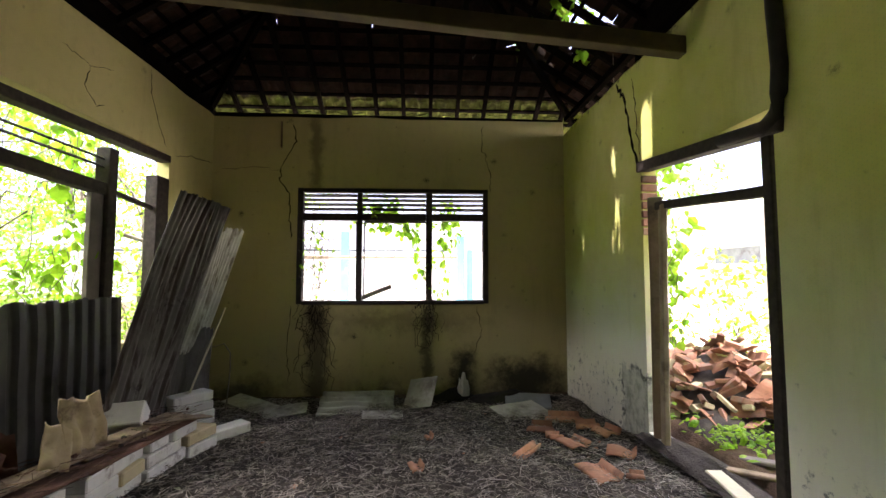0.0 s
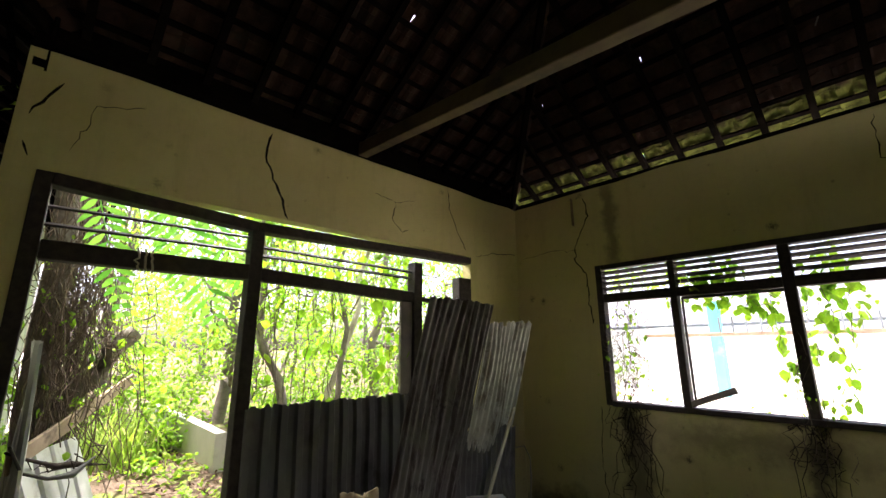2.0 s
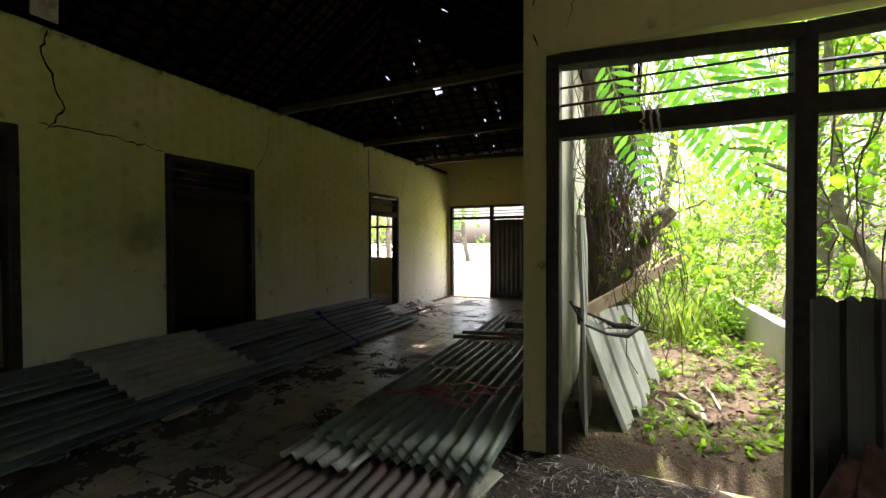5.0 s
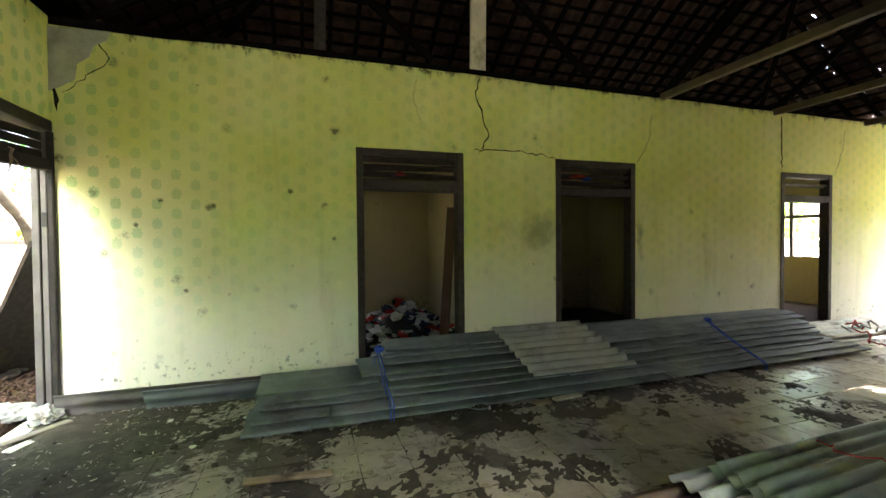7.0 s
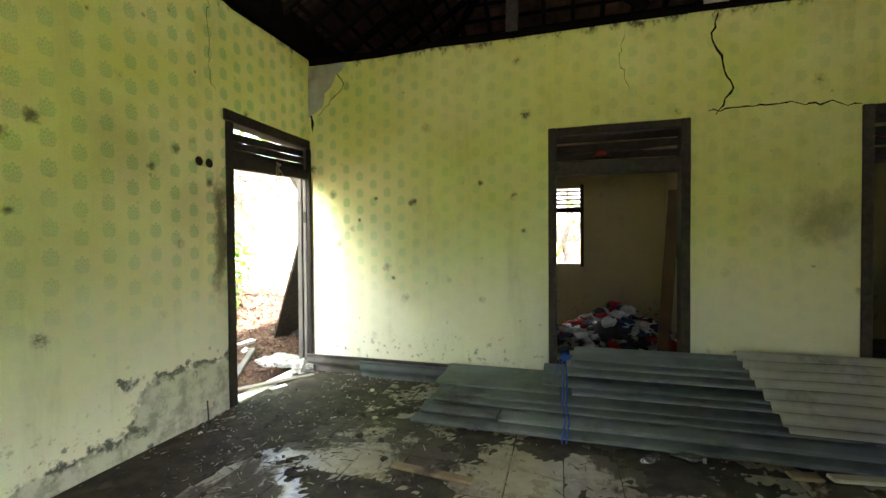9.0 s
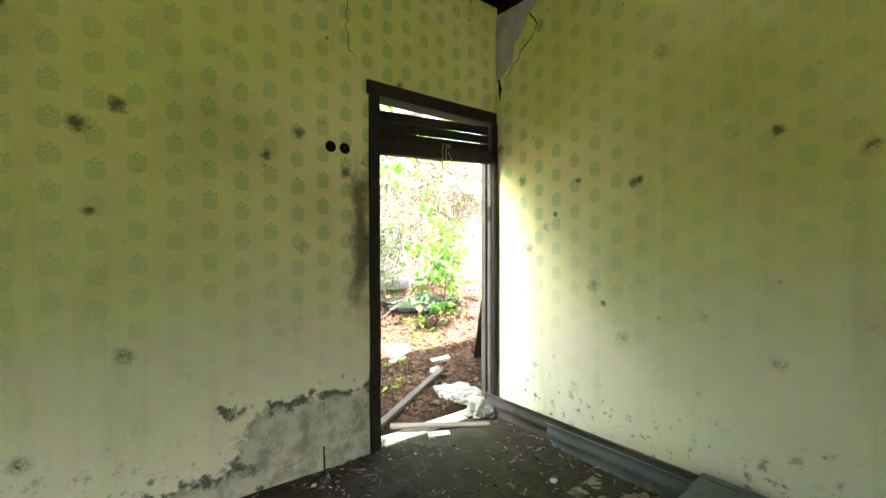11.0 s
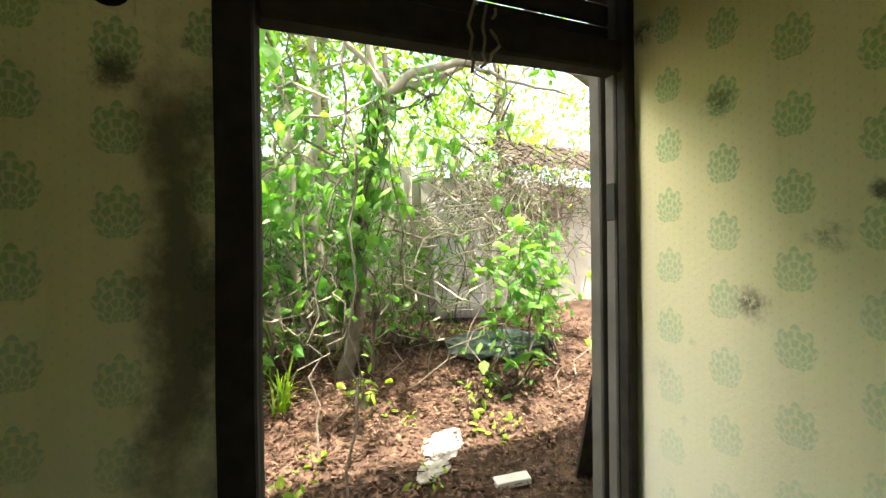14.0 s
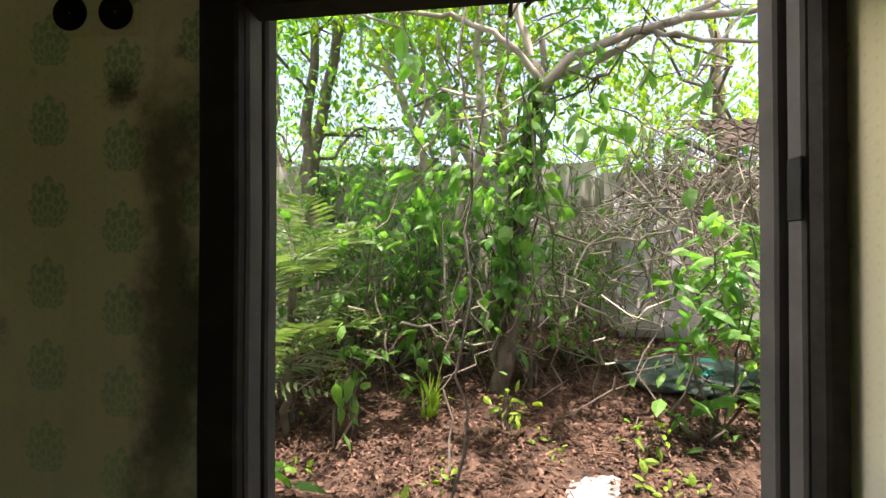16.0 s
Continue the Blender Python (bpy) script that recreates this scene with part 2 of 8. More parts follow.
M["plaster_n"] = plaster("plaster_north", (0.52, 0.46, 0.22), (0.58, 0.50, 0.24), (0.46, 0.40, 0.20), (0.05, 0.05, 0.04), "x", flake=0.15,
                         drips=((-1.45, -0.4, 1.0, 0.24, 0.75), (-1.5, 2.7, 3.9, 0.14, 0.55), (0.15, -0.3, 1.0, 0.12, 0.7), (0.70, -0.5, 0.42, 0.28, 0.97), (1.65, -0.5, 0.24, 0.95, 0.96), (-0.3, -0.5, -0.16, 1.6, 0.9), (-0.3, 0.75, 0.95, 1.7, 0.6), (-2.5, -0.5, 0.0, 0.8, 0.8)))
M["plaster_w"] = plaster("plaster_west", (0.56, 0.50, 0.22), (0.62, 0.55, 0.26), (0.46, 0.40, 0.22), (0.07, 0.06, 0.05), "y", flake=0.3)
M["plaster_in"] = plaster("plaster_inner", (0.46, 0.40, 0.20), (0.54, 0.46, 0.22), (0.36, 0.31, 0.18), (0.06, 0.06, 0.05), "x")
M["plaster_out"] = worn("plaster_outside", (0.36, 0.35, 0.28), (0.52, 0.50, 0.42), 1.2, 40, stain=(0.12, 0.125, 0.075), amount=0.75)
M["wood_dark"] = worn("wood_dark", (0.022, 0.018, 0.015), (0.060, 0.047, 0.037), 3, 50, 0.75, 0.35, stretch=(6, 6, 6))
M["wood_black"] = worn("wood_black", (0.012, 0.010, 0.008), (0.036, 0.029, 0.023), 3, 50, 0.8, 0.35, stretch=(6, 6, 6))
M["wood_grey"] = worn("wood_grey", (0.16, 0.14, 0.12), (0.28, 0.25, 0.21), 4, 60, 0.85, 0.4)
M["wood_jamb"] = worn("wood_jamb", (0.085, 0.078, 0.07), (0.16, 0.145, 0.13), 4, 60, 0.8, 0.4)
M["asbestos_mid"] = worn("fibre_cement_mid", (0.30, 0.295, 0.28), (0.43, 0.42, 0.395), 3, 70, 0.8, 0.3, stain=(0.17, 0.17, 0.15), amount=0.4)
M["rag"] = worn("dirty_rag", (0.24, 0.22, 0.19), (0.38, 0.36, 0.32), 9, 80, 0.9, 0.3, stain=(0.14, 0.10, 0.07), amount=0.4)
M["wood_old"] = worn("wood_old", (0.20, 0.14, 0.09), (0.36, 0.28, 0.19), 4, 60, 0.85, 0.4, stain=(0.07, 0.05, 0.04))
M["wood_beam"] = worn("wood_beam", (0.085, 0.068, 0.033), (0.14, 0.112, 0.052), 3, 45, 0.85, 0.4, stain=(0.06, 0.05, 0.035), amount=0.6)
M["wood_brown"] = worn("wood_brown", (0.05, 0.025, 0.015), (0.10, 0.05, 0.028), 3, 50, 0.4, 0.2)
M["wood_pale"] = worn("wood_pale", (0.50, 0.46, 0.32), (0.64, 0.60, 0.44), 4, 40, 0.8, 0.3, stain=(0.20, 0.18, 0.10))
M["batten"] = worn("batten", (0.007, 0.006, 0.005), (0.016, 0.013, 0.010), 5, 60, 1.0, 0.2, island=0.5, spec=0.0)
M["tile_grey"] = worn("tile_grey", (0.05, 0.038, 0.03), (0.11, 0.085, 0.065), 4, 60, 0.95, 0.4, stain=(0.06, 0.07, 0.03), amount=0.6, island=0.4)
M["tile_broken"] = worn("tile_broken", (0.46, 0.20, 0.11), (0.62, 0.34, 0.21), 6, 80, 0.85, 0.4, stain=(0.15, 0.105, 0.08), amount=0.6, rand=0.65)
M["asbestos"] = worn("fibre_cement", (0.17, 0.20, 0.215), (0.30, 0.335, 0.345), 2.5, 70, 0.75, 0.25, stain=(0.10, 0.105, 0.095), amount=0.45, rand=0.5)
M["asbestos_pale"] = worn("fibre_cement_pale", (0.30, 0.30, 0.25), (0.47, 0.47, 0.40), 4, 70, 0.8, 0.3, stain=(0.10, 0.09, 0.065), amount=0.75)
M["green_sheet"] = worn("green_sheet", (0.22, 0.28, 0.22), (0.34, 0.40, 0.33), 2.5, 60, 0.5, 0.2, stain=(0.10, 0.11, 0.09), amount=0.45, rand=0.2, spec=0.5)
M["wood_plank"] = worn("wood_plank", (0.26, 0.19, 0.12), (0.44, 0.35, 0.25), 4, 60, 0.85, 0.4, stain=(0.11, 0.07, 0.05), amount=0.5)
M["red_dirt"] = worn("red_dirt", (0.055, 0.028, 0.020), (0.15, 0.075, 0.05), 7, 70, 0.95, 0.5, stain=(0.22, 0.17, 0.13), amount=0.35)
M["tan_sheet"] = worn("tan_sheet", (0.34, 0.26, 0.14), (0.50, 0.40, 0.24), 6, 70, 0.85, 0.3, stain=(0.13, 0.09, 0.06), amount=0.5)
M["rust"] = worn("rusty_sheet", (0.030, 0.024, 0.022), (0.065, 0.042, 0.032), 3.5, 60, 0.5, 0.3, stain=(0.11, 0.042, 0.02), amount=0.55, spec=0.5)


def streaked(name, a, b, dark, pale, along, rough=0.55, metal=0.25):
    """Old sheet metal with rust and dirt run down its length."""
    n = Nodes(name)
    col = n.mix(n.ramp(n.noise(3.0, 5), 0.3, 0.7), a, b)
    run = n.noise(1.0, 6, 0.7, vec=n.scaled(*along))
    col = n.mix(n.ramp(run, 0.46, 0.60, 0.0, 0.9), col, dark)
    run = n.noise(1.0, 5, 0.7, vec=n.scaled(along[0] * 1.7, along[1] * 1.7, along[2] * 1.4))
    col = n.mix(n.ramp(run, 0.58, 0.72, 0.0, 0.6), col, pale)
    col = n.mix(n.ramp(n.noise(2.6, 8, 0.75), 0.56, 0.66, 0.0, 0.85), col, tuple(0.6 * c for c in dark))
    n.bump(n.noise(40, 4), 0.3, 0.006)
    return n.done(col, rough, metal, 0.4)


M["zinc_streaked"] = streaked("zinc_streaked", (0.12, 0.115, 0.105), (0.20, 0.19, 0.175), (0.045, 0.030, 0.024), (0.30, 0.29, 0.27), (5, 13, 1.2))
M["pale_streaked"] = streaked("pale_streaked", (0.44, 0.44, 0.38), (0.62, 0.62, 0.55), (0.17, 0.14, 0.10), (0.72, 0.72, 0.67), (3, 6, 1.4), 0.75, 0.0)
M["zinc_dark"] = worn("zinc_dark", (0.085, 0.085, 0.08), (0.14, 0.14, 0.125), 2.6, 55, 0.55, 0.25, stain=(0.05, 0.045, 0.04), amount=0.5, metal=0.3, spec=0.4)
M["zinc_white"] = worn("zinc_white", (0.34, 0.35, 0.33), (0.52, 0.53, 0.50), 2.0, 50, 0.5, 0.2, stain=(0.24, 0.20, 0.16), amount=0.4, spec=0.5)
M["block"] = worn("light_block", (0.60, 0.59, 0.54), (0.76, 0.75, 0.70), 7, 120, 0.95, 0.4, stain=(0.20, 0.15, 0.12), amount=0.35, rand=0.15)
M["block_tan"] = worn("tan_block", (0.48, 0.40, 0.24), (0.58, 0.50, 0.32), 7, 120, 0.95, 0.4, stain=(0.20, 0.15, 0.10), amount=0.35)
M["brick"] = worn("old_brick", (0.42, 0.19, 0.12), (0.56, 0.32, 0.22), 8, 90, 0.95, 0.5, stain=(0.47, 0.38, 0.28), amount=0.65, rand=0.65)
M["soil"] = worn("soil", (0.020, 0.016, 0.013), (0.062, 0.051, 0.041), 4, 55, 0.95, 1.0, 0.04, stain=(0.085, 0.07, 0.055), amount=0.25)
M["dirt"] = worn("black_dirt", (0.026, 0.022, 0.017), (0.075, 0.062, 0.048), 7, 70, 0.9, 0.9, 0.02, stain=(0.10, 0.085, 0.065), amount=0.2)
M["straw"] = worn("dry_litter", (0.26, 0.225, 0.185), (0.60, 0.55, 0.48), 9, 50, 0.9, 0.1, island=0.93)
M["litter"] = worn("leaf_litter", (0.10, 0.052, 0.033), (0.27, 0.165, 0.11), 9, 50, 0.9, 0.1, island=0.85)
M["bark"] = worn("bark", (0.10, 0.085, 0.065), (0.22, 0.19, 0.15), 6, 50, 0.95, 0.7, 0.02, stain=(0.30, 0.29, 0.24), amount=0.35)
M["bark_pale"] = worn("bark_pale", (0.32, 0.29, 0.21), (0.50, 0.46, 0.36), 5, 50, 0.9, 0.6, 0.015, stain=(0.12, 0.10, 0.08), amount=0.4)
M["vine"] = worn("dry_vine", (0.11, 0.085, 0.06), (0.22, 0.17, 0.12), 9, 60, 0.9, 0.2, island=0.4)
M["black_root"] = worn("black_root", (0.02, 0.015, 0.011), (0.05, 0.038, 0.028), 9, 60, 0.95, 0.3)
M["leaf_lime"] = leafy("leaf_lime", (0.14, 0.29, 0.03), (0.33, 0.46, 0.06), 0.5)
M["leaf_green"] = leafy("leaf_green", (0.07, 0.22, 0.05), (0.25, 0.46, 0.12), 0.5, 0.35)
M["leaf_dark"] = leafy("leaf_dark", (0.05, 0.15, 0.035), (0.16, 0.33, 0.10), 0.45, 0.35)
M["grass"] = leafy("grass", (0.18, 0.28, 0.05), (0.38, 0.45, 0.15), 0.4)
M["palm"] = leafy("palm_leaf", (0.10, 0.18, 0.06), (0.26, 0.34, 0.16), 0.3, 0.35)
M["plastic_white"] = worn("white_plastic", (0.28, 0.28, 0.26), (0.42, 0.42, 0.39), 8, 80, 0.45, 0.5, stain=(0.25, 0.21, 0.16), amount=0.4, spec=0.5)
M["cloth_white"] = worn("white_cloth", (0.55, 0.55, 0.55), (0.72, 0.72, 0.72), 10, 90, 0.95, 0.4, rand=0.5)
M["cloth_red"] = worn("red_cloth", (0.42, 0.03, 0.03), (0.55, 0.06, 0.05), 10, 90, 0.95, 0.4, rand=0.5)
M["cloth_blue"] = worn("blue_cloth", (0.03, 0.05, 0.12), (0.07, 0.10, 0.20), 10, 90, 0.95, 0.4, rand=0.5)
M["cloth_dark"] = worn("dark_cloth", (0.02, 0.02, 0.022), (0.05, 0.05, 0.055), 10, 90, 0.95, 0.4, rand=0.4)
M["tarp"] = worn("green_tarp", (0.05, 0.09, 0.075), (0.10, 0.15, 0.12), 6, 70, 0.7, 0.4, stain=(0.20, 0.22, 0.19), amount=0.4)
M["teal"] = worn("teal_plastic", (0.02, 0.26, 0.22), (0.03, 0.34, 0.28), 6, 60, 0.5, 0.2)
M["rope_blue"] = worn("blue_rope", (0.02, 0.06, 0.34), (0.03, 0.10, 0.46), 30, 200, 0.6, 0.4)
M["rope_red"] = worn("red_rope", (0.36, 0.03, 0.04), (0.48, 0.05, 0.06), 30, 200, 0.6, 0.4)
M["black"] = worn("soot_shade_black", (0.010, 0.010, 0.009), (0.022, 0.02, 0.018), 10, 80, 0.9, 0.3)
M["crack"] = worn("crack", (0.008, 0.007, 0.006), (0.02, 0.017, 0.014), 12, 80, 1.0, 0.0, spec=0.0)
M["metal_black"] = worn("black_pipe", (0.012, 0.012, 0.010), (0.03, 0.028, 0.024), 10, 80, 0.6, 0.3)
M["blue_paint"] = worn("blue_paint", (0.10, 0.52, 0.64), (0.14, 0.60, 0.70), 2, 40, 0.6, 0.2, stain=(0.30, 0.42, 0.42), amount=0.3)
M["white_wall"] = worn("white_wall", (0.72, 0.73, 0.70), (0.82, 0.82, 0.79), 0.8, 30, 0.9, 0.2, stain=(0.45, 0.45, 0.40), amount=0.3)
M["mint_wall"] = worn("mint_wall", (0.42, 0.58, 0.46), (0.52, 0.66, 0.54), 0.8, 30, 0.9, 0.2, stain=(0.30, 0.36, 0.30), amount=0.3)
M["concrete"] = worn("concrete", (0.40, 0.40, 0.37), (0.55, 0.54, 0.50), 1.5, 50, 0.9, 0.3, stain=(0.22, 0.22, 0.18), amount=0.3)
M["glass"] = Nodes("bottle_plastic").done((0.9, 0.95, 0.95), 0.08, 0, 0.5)
M["glass"].node_tree.nodes["Principled BSDF"].inputs["Transmission Weight"].default_value = 0.95


def floor_material():
    """Grey cement tiles under caked dirt."""
    n = Nodes("floor_tile")
    col = n.mix(n.ramp(n.noise(2.2, 5), 0.3, 0.7), (0.29, 0.25, 0.195), (0.42, 0.37, 0.295))
    col = n.mix(n.ramp(n.noise(4.5, 7, 0.72), 0.42, 0.66, 0.0, 0.6), col, (0.115, 0.098, 0.078))
    col = n.mix(1.0, col, n.mix(n.random(), (0.75, 0.74, 0.72), (1.0, 1.0, 1.0)), "MULTIPLY")
    x, y, z = n.xyz()
    dirt = n.noise(1.15, 8, 0.68, distort=0.4)
    edge = n.math("ADD", dirt, n.math("ADD", n.math("MULTIPLY", n.ramp(x, -4.0, 1.6), 0.10), n.math("MULTIPLY", n.math("MULTIPLY", n.ramp(x, 0.6, 1.9), n.ramp(y, -1.6, -2.5)), 0.14)))
    mask = n.ramp(edge, 0.57, 0.62)
    col = n.mix(n.math("MULTIPLY", mask, 0.95), col, n.mix(n.noise(30, 4), (0.035, 0.029, 0.022), (0.085, 0.07, 0.052)))
    n.bump(n.math("ADD", n.math("MULTIPLY", mask, 0.6), n.math("MULTIPLY", n.noise(60, 4), n.math("ADD", mask, 0.15))), 0.6, 0.012)
    rough = n.math("ADD", n.ramp(n.noise(5, 5), 0.3, 0.7, 0.24, 0.46), n.math("MULTIPLY", mask, 0.45))
    return n.done(col, rough, 0, 0.5)


M["floor"] = floor_material()


def roof_tile_material():
    """Near-black clay inside; north eaves green, daylight on their underside painted in."""
    n = Nodes("roof_tile")
    x, y, z = n.xyz()
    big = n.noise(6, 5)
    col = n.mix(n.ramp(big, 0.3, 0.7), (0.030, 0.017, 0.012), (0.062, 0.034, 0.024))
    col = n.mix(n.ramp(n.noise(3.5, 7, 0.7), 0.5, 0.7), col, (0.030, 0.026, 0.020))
    # green daylight under the north eaves, painted into the tiles' colour
    green_tone = n.mix(n.noise(20, 4), (0.10, 0.13, 0.02), (0.26, 0.30, 0.08))
    col = n.mix(n.math("MULTIPLY", n.ramp(y, 6.36, 6.46), n.ramp(n.noise(9, 4), 0.3, 0.55, 0.4, 0.95)), col, green_tone)
    col = n.mix(1.0, col, n.mix(n.math("MULTIPLY", n.island(), n.math("ADD", 0.5, n.math("MULTIPLY", n.random(), 0.5))), (0.5, 0.5, 0.5), (1.15, 1.1, 1.05)), "MULTIPLY")
    n.bump(n.math("ADD", big, n.math("MULTIPLY", n.noise(80, 3), 0.4)), 0.3, 0.006)
    return n.done(col, 0.9, 0, 0.15)


M["tile_roof"] = roof_tile_material()


def ground_material():
    """Bare earth, moss and red-brown litter outdoors."""
    n = Nodes("yard_ground")
    x, y, z = n.xyz()
    a = n.mix(n.ramp(n.noise(3, 6, 0.7), 0.35, 0.65), (0.055, 0.037, 0.026), (0.13, 0.086, 0.058))
    g = n.mix(n.ramp(n.noise(2.2, 6, 0.7), 0.5, 0.66), (0.11, 0.085, 0.06), (0.14, 0.20, 0.04))
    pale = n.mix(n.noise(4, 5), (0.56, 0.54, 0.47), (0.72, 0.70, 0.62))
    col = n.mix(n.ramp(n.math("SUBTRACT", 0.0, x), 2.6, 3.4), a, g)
    # near-white past the far doorway paints the outdoor glare into the ground
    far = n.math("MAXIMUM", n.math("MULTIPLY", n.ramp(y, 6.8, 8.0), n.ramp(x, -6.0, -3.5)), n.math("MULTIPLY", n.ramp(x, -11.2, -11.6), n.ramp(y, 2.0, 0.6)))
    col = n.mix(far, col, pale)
    n.bump(n.noise(40, 5, 0.7), 0.8, 0.03)
    return n.done(col, 0.95, 0, 0.1)


M["ground"] = ground_material()
# ---- building blocks ----
rng = np.random.default_rng(7)


def mesh_ob(name, verts, faces, material, parent=None, label="", smooth=False, kind=""):
    me = bpy.data.meshes.new(name)
    me.from_pydata([tuple(map(float, v)) for v in verts], [], [tuple(map(int, f)) for f in faces])
    me.update()
    if smooth:
        me.shade_smooth()
    me.materials.append(material)
    ob = new(name, me)
    if parent is not None:
        ob.parent = parent
    if label or kind:
        tagged(ob, label, kind=kind)
    return ob


def fast_mesh(name, V, F, material, parent=None, label="", kind="", smooth=False):
    """A mesh from arrays: V (n, 3), F (m, 3 or 4)."""
    V, F = np.asarray(V, dtype=np.float32), np.asarray(F, dtype=np.int32)
    me = bpy.data.meshes.new(name)
    k = F.shape[1]
    me.vertices.add(len(V))
    me.vertices.foreach_set("co", V.ravel())
    me.loops.add(F.size)
    me.loops.foreach_set("vertex_index", F.ravel())
    me.polygons.add(len(F))
    me.polygons.foreach_set("loop_start", np.arange(0, F.size, k, dtype=np.int32))
    me.update(calc_edges=True)
    me.validate()
    if smooth:
        me.shade_smooth()
    else:
        me.shade_flat()
    me.materials.append(material)
    ob = new(name, me)
    if parent is not None:
        ob.parent = parent
    if label or kind:
        tagged(ob, label, kind=kind)
    return ob


def part(name, bm, material, parent, label=""):
    me = bpy.data.meshes.new(name)
    bm.to_mesh(me)
    bm.free()
    me.materials.append(material)
    ob = new(name, me)
    ob.parent = parent
    return tagged(ob, label)


def thing(name, at, label, category, group="", kind="", rz=0.0):
    ob = new(name)
    ob.empty_display_size = 0.1
    ob.matrix_basis = pose(*at, 0, 0, rz)
    return tagged(ob, label, category, group, kind)


def box_bm(x0, x1, y0, y1, z0, z1, bevel=0.006, rough=0.0, seed=0):
    """A beam or board with softened, slightly uneven edges."""
    bm = bmesh.new()
    bmesh.ops.create_cube(bm, size=1.0)
    for v in bm.verts:
        v.co = Vector((x0 + (v.co.x + 0.5) * (x1 - x0), y0 + (v.co.y + 0.5) * (y1 - y0), z0 + (v.co.z + 0.5) * (z1 - z0)))
    if rough:
        axis = max(range(3), key=lambda i: (x1 - x0, y1 - y0, z1 - z0)[i])
        es = [e for e in bm.edges if abs((e.verts[0].co - e.verts[1].co)[axis]) > 1e-6]
        bmesh.ops.subdivide_edges(bm, edges=es, cuts=5)
        for v in bm.verts:
            q = v.co * 2.3 + Vector((seed, seed * 0.7, 0))
            v.co += Vector((noise.noise(q), noise.noise(q + Vector((9, 0, 0))), noise.noise(q + Vector((0, 9, 0))))) * rough
    if bevel:
        es = [e for e in bm.edges if len(e.link_faces) == 2 and e.calc_face_angle(0) > 0.6]
        bmesh.ops.bevel(bm, geom=es, offset=bevel, segments=1, affect="EDGES")
    return bm


def turned(bm, m):
    bm.transform(m)
    return bm


def sheet_arrays(fn, nu, nv, thick):
    """A solid sheet: fn(u, v) gives its upper face; it has real thickness."""
    U, V = np.meshgrid(np.linspace(0, 1, nu), np.linspace(0, 1, nv))
    P = np.stack(np.broadcast_arrays(*fn(U, V)), -1).astype(float)
    du, dv = np.gradient(P, axis=1), np.gradient(P, axis=0)
    N = np.cross(du, dv)
    N /= np.linalg.norm(N, axis=-1, keepdims=True) + 1e-9
    top, low = P.reshape(-1, 3), (P - N * thick).reshape(-1, 3)
    i = np.arange(nu * nv).reshape(nv, nu)
    a = np.stack([i[:-1, :-1], i[:-1, 1:], i[1:, 1:], i[1:, :-1]], -1).reshape(-1, 4)
    n = nu * nv
    rim = np.concatenate([i[0, :], i[1:, -1], i[-1, -2::-1], i[-2:0:-1, 0]])
    nxt = np.roll(rim, -1)
    side = np.stack([rim, rim + n, nxt + n, nxt], -1)
    return np.vstack([top, low]), np.vstack([a, a[:, ::-1] + n, side])


def corrugated(name, length, width, pitch, amp, material, parent=None, label="", thick=0.004, sag=0.0, ragged=0.0, seed=0, nv=9, trapezoid=False):
    """A corrugated sheet: ridges run along x, from 0 to length; width along y."""
    nu = int(width / pitch * (20 if trapezoid else 8)) + 1
    r = np.random.default_rng(seed)
    e0, e1 = r.normal(0, ragged, nu), r.normal(0, ragged, nu)
    k = np.ones(5) / 5
    e0, e1 = np.convolve(e0, k, "same"), np.convolve(e1, k, "same")
    dent = r.normal(0, 1, (3, 3))

    def fn(U, V):
        y = U * width
        s = np.sin(2 * np.pi * y / pitch)
        z = amp * (np.clip(s * 3.2, -1, 1) if trapezoid else s)
        x = V * length + np.where(V < 0.02, e0[None, :], 0) + np.where(V > 0.98, e1[None, :], 0)
        z = z - sag * 4 * V * (1 - V)
        for a in range(3):
            for b in range(3):
                z = z + dent[a, b] * 0.4 * ragged * np.sin((a + 1) * np.pi * U) * np.sin((b + 1) * np.pi * V)
        return x, y - width / 2, z

    V, F = sheet_arrays(fn, nu, nv, thick)
    return fast_mesh(name, V, F, material, parent, label, smooth=not trapezoid)


def tube_arrays(pts, radii, sides=6):
    P = np.asarray(pts, float)
    T = np.gradient(P, axis=0)
    T /= np.linalg.norm(T, axis=1, keepdims=True) + 1e-9
    ref = np.where(np.abs(T[:, 2:3]) > 0.9, [[1.0, 0, 0]], [[0, 0, 1.0]])
    A = np.cross(T, ref)
    A /= np.linalg.norm(A, axis=1, keepdims=True) + 1e-9
    B = np.cross(T, A)
    th = np.linspace(0, 2 * np.pi, sides, endpoint=False)
    R = np.broadcast_to(np.asarray(radii, float), (len(P),))
    V = P[:, None, :] + R[:, None, None] * (np.cos(th)[None, :, None] * A[:, None, :] + np.sin(th)[None, :, None] * B[:, None, :])
    i = np.arange(len(P) * sides).reshape(len(P), sides)
    j = np.roll(i, -1, axis=1)
    F = np.stack([i[:-1], j[:-1], j[1:], i[1:]], -1).reshape(-1, 4)
    return V.reshape(-1, 3), F


def joined(arrays):
    Vs, Fs, n = [], [], 0
    for V, F in arrays:
        Vs.append(V)
        Fs.append(np.asarray(F) + n)
        n += len(V)
    return np.vstack(Vs), np.vstack(Fs)


def tube(name, pts, radii, material, parent=None, label="", sides=6, smooth=True):
    return fast_mesh(name, *tube_arrays(pts, radii, sides), material, parent, label, smooth=smooth)


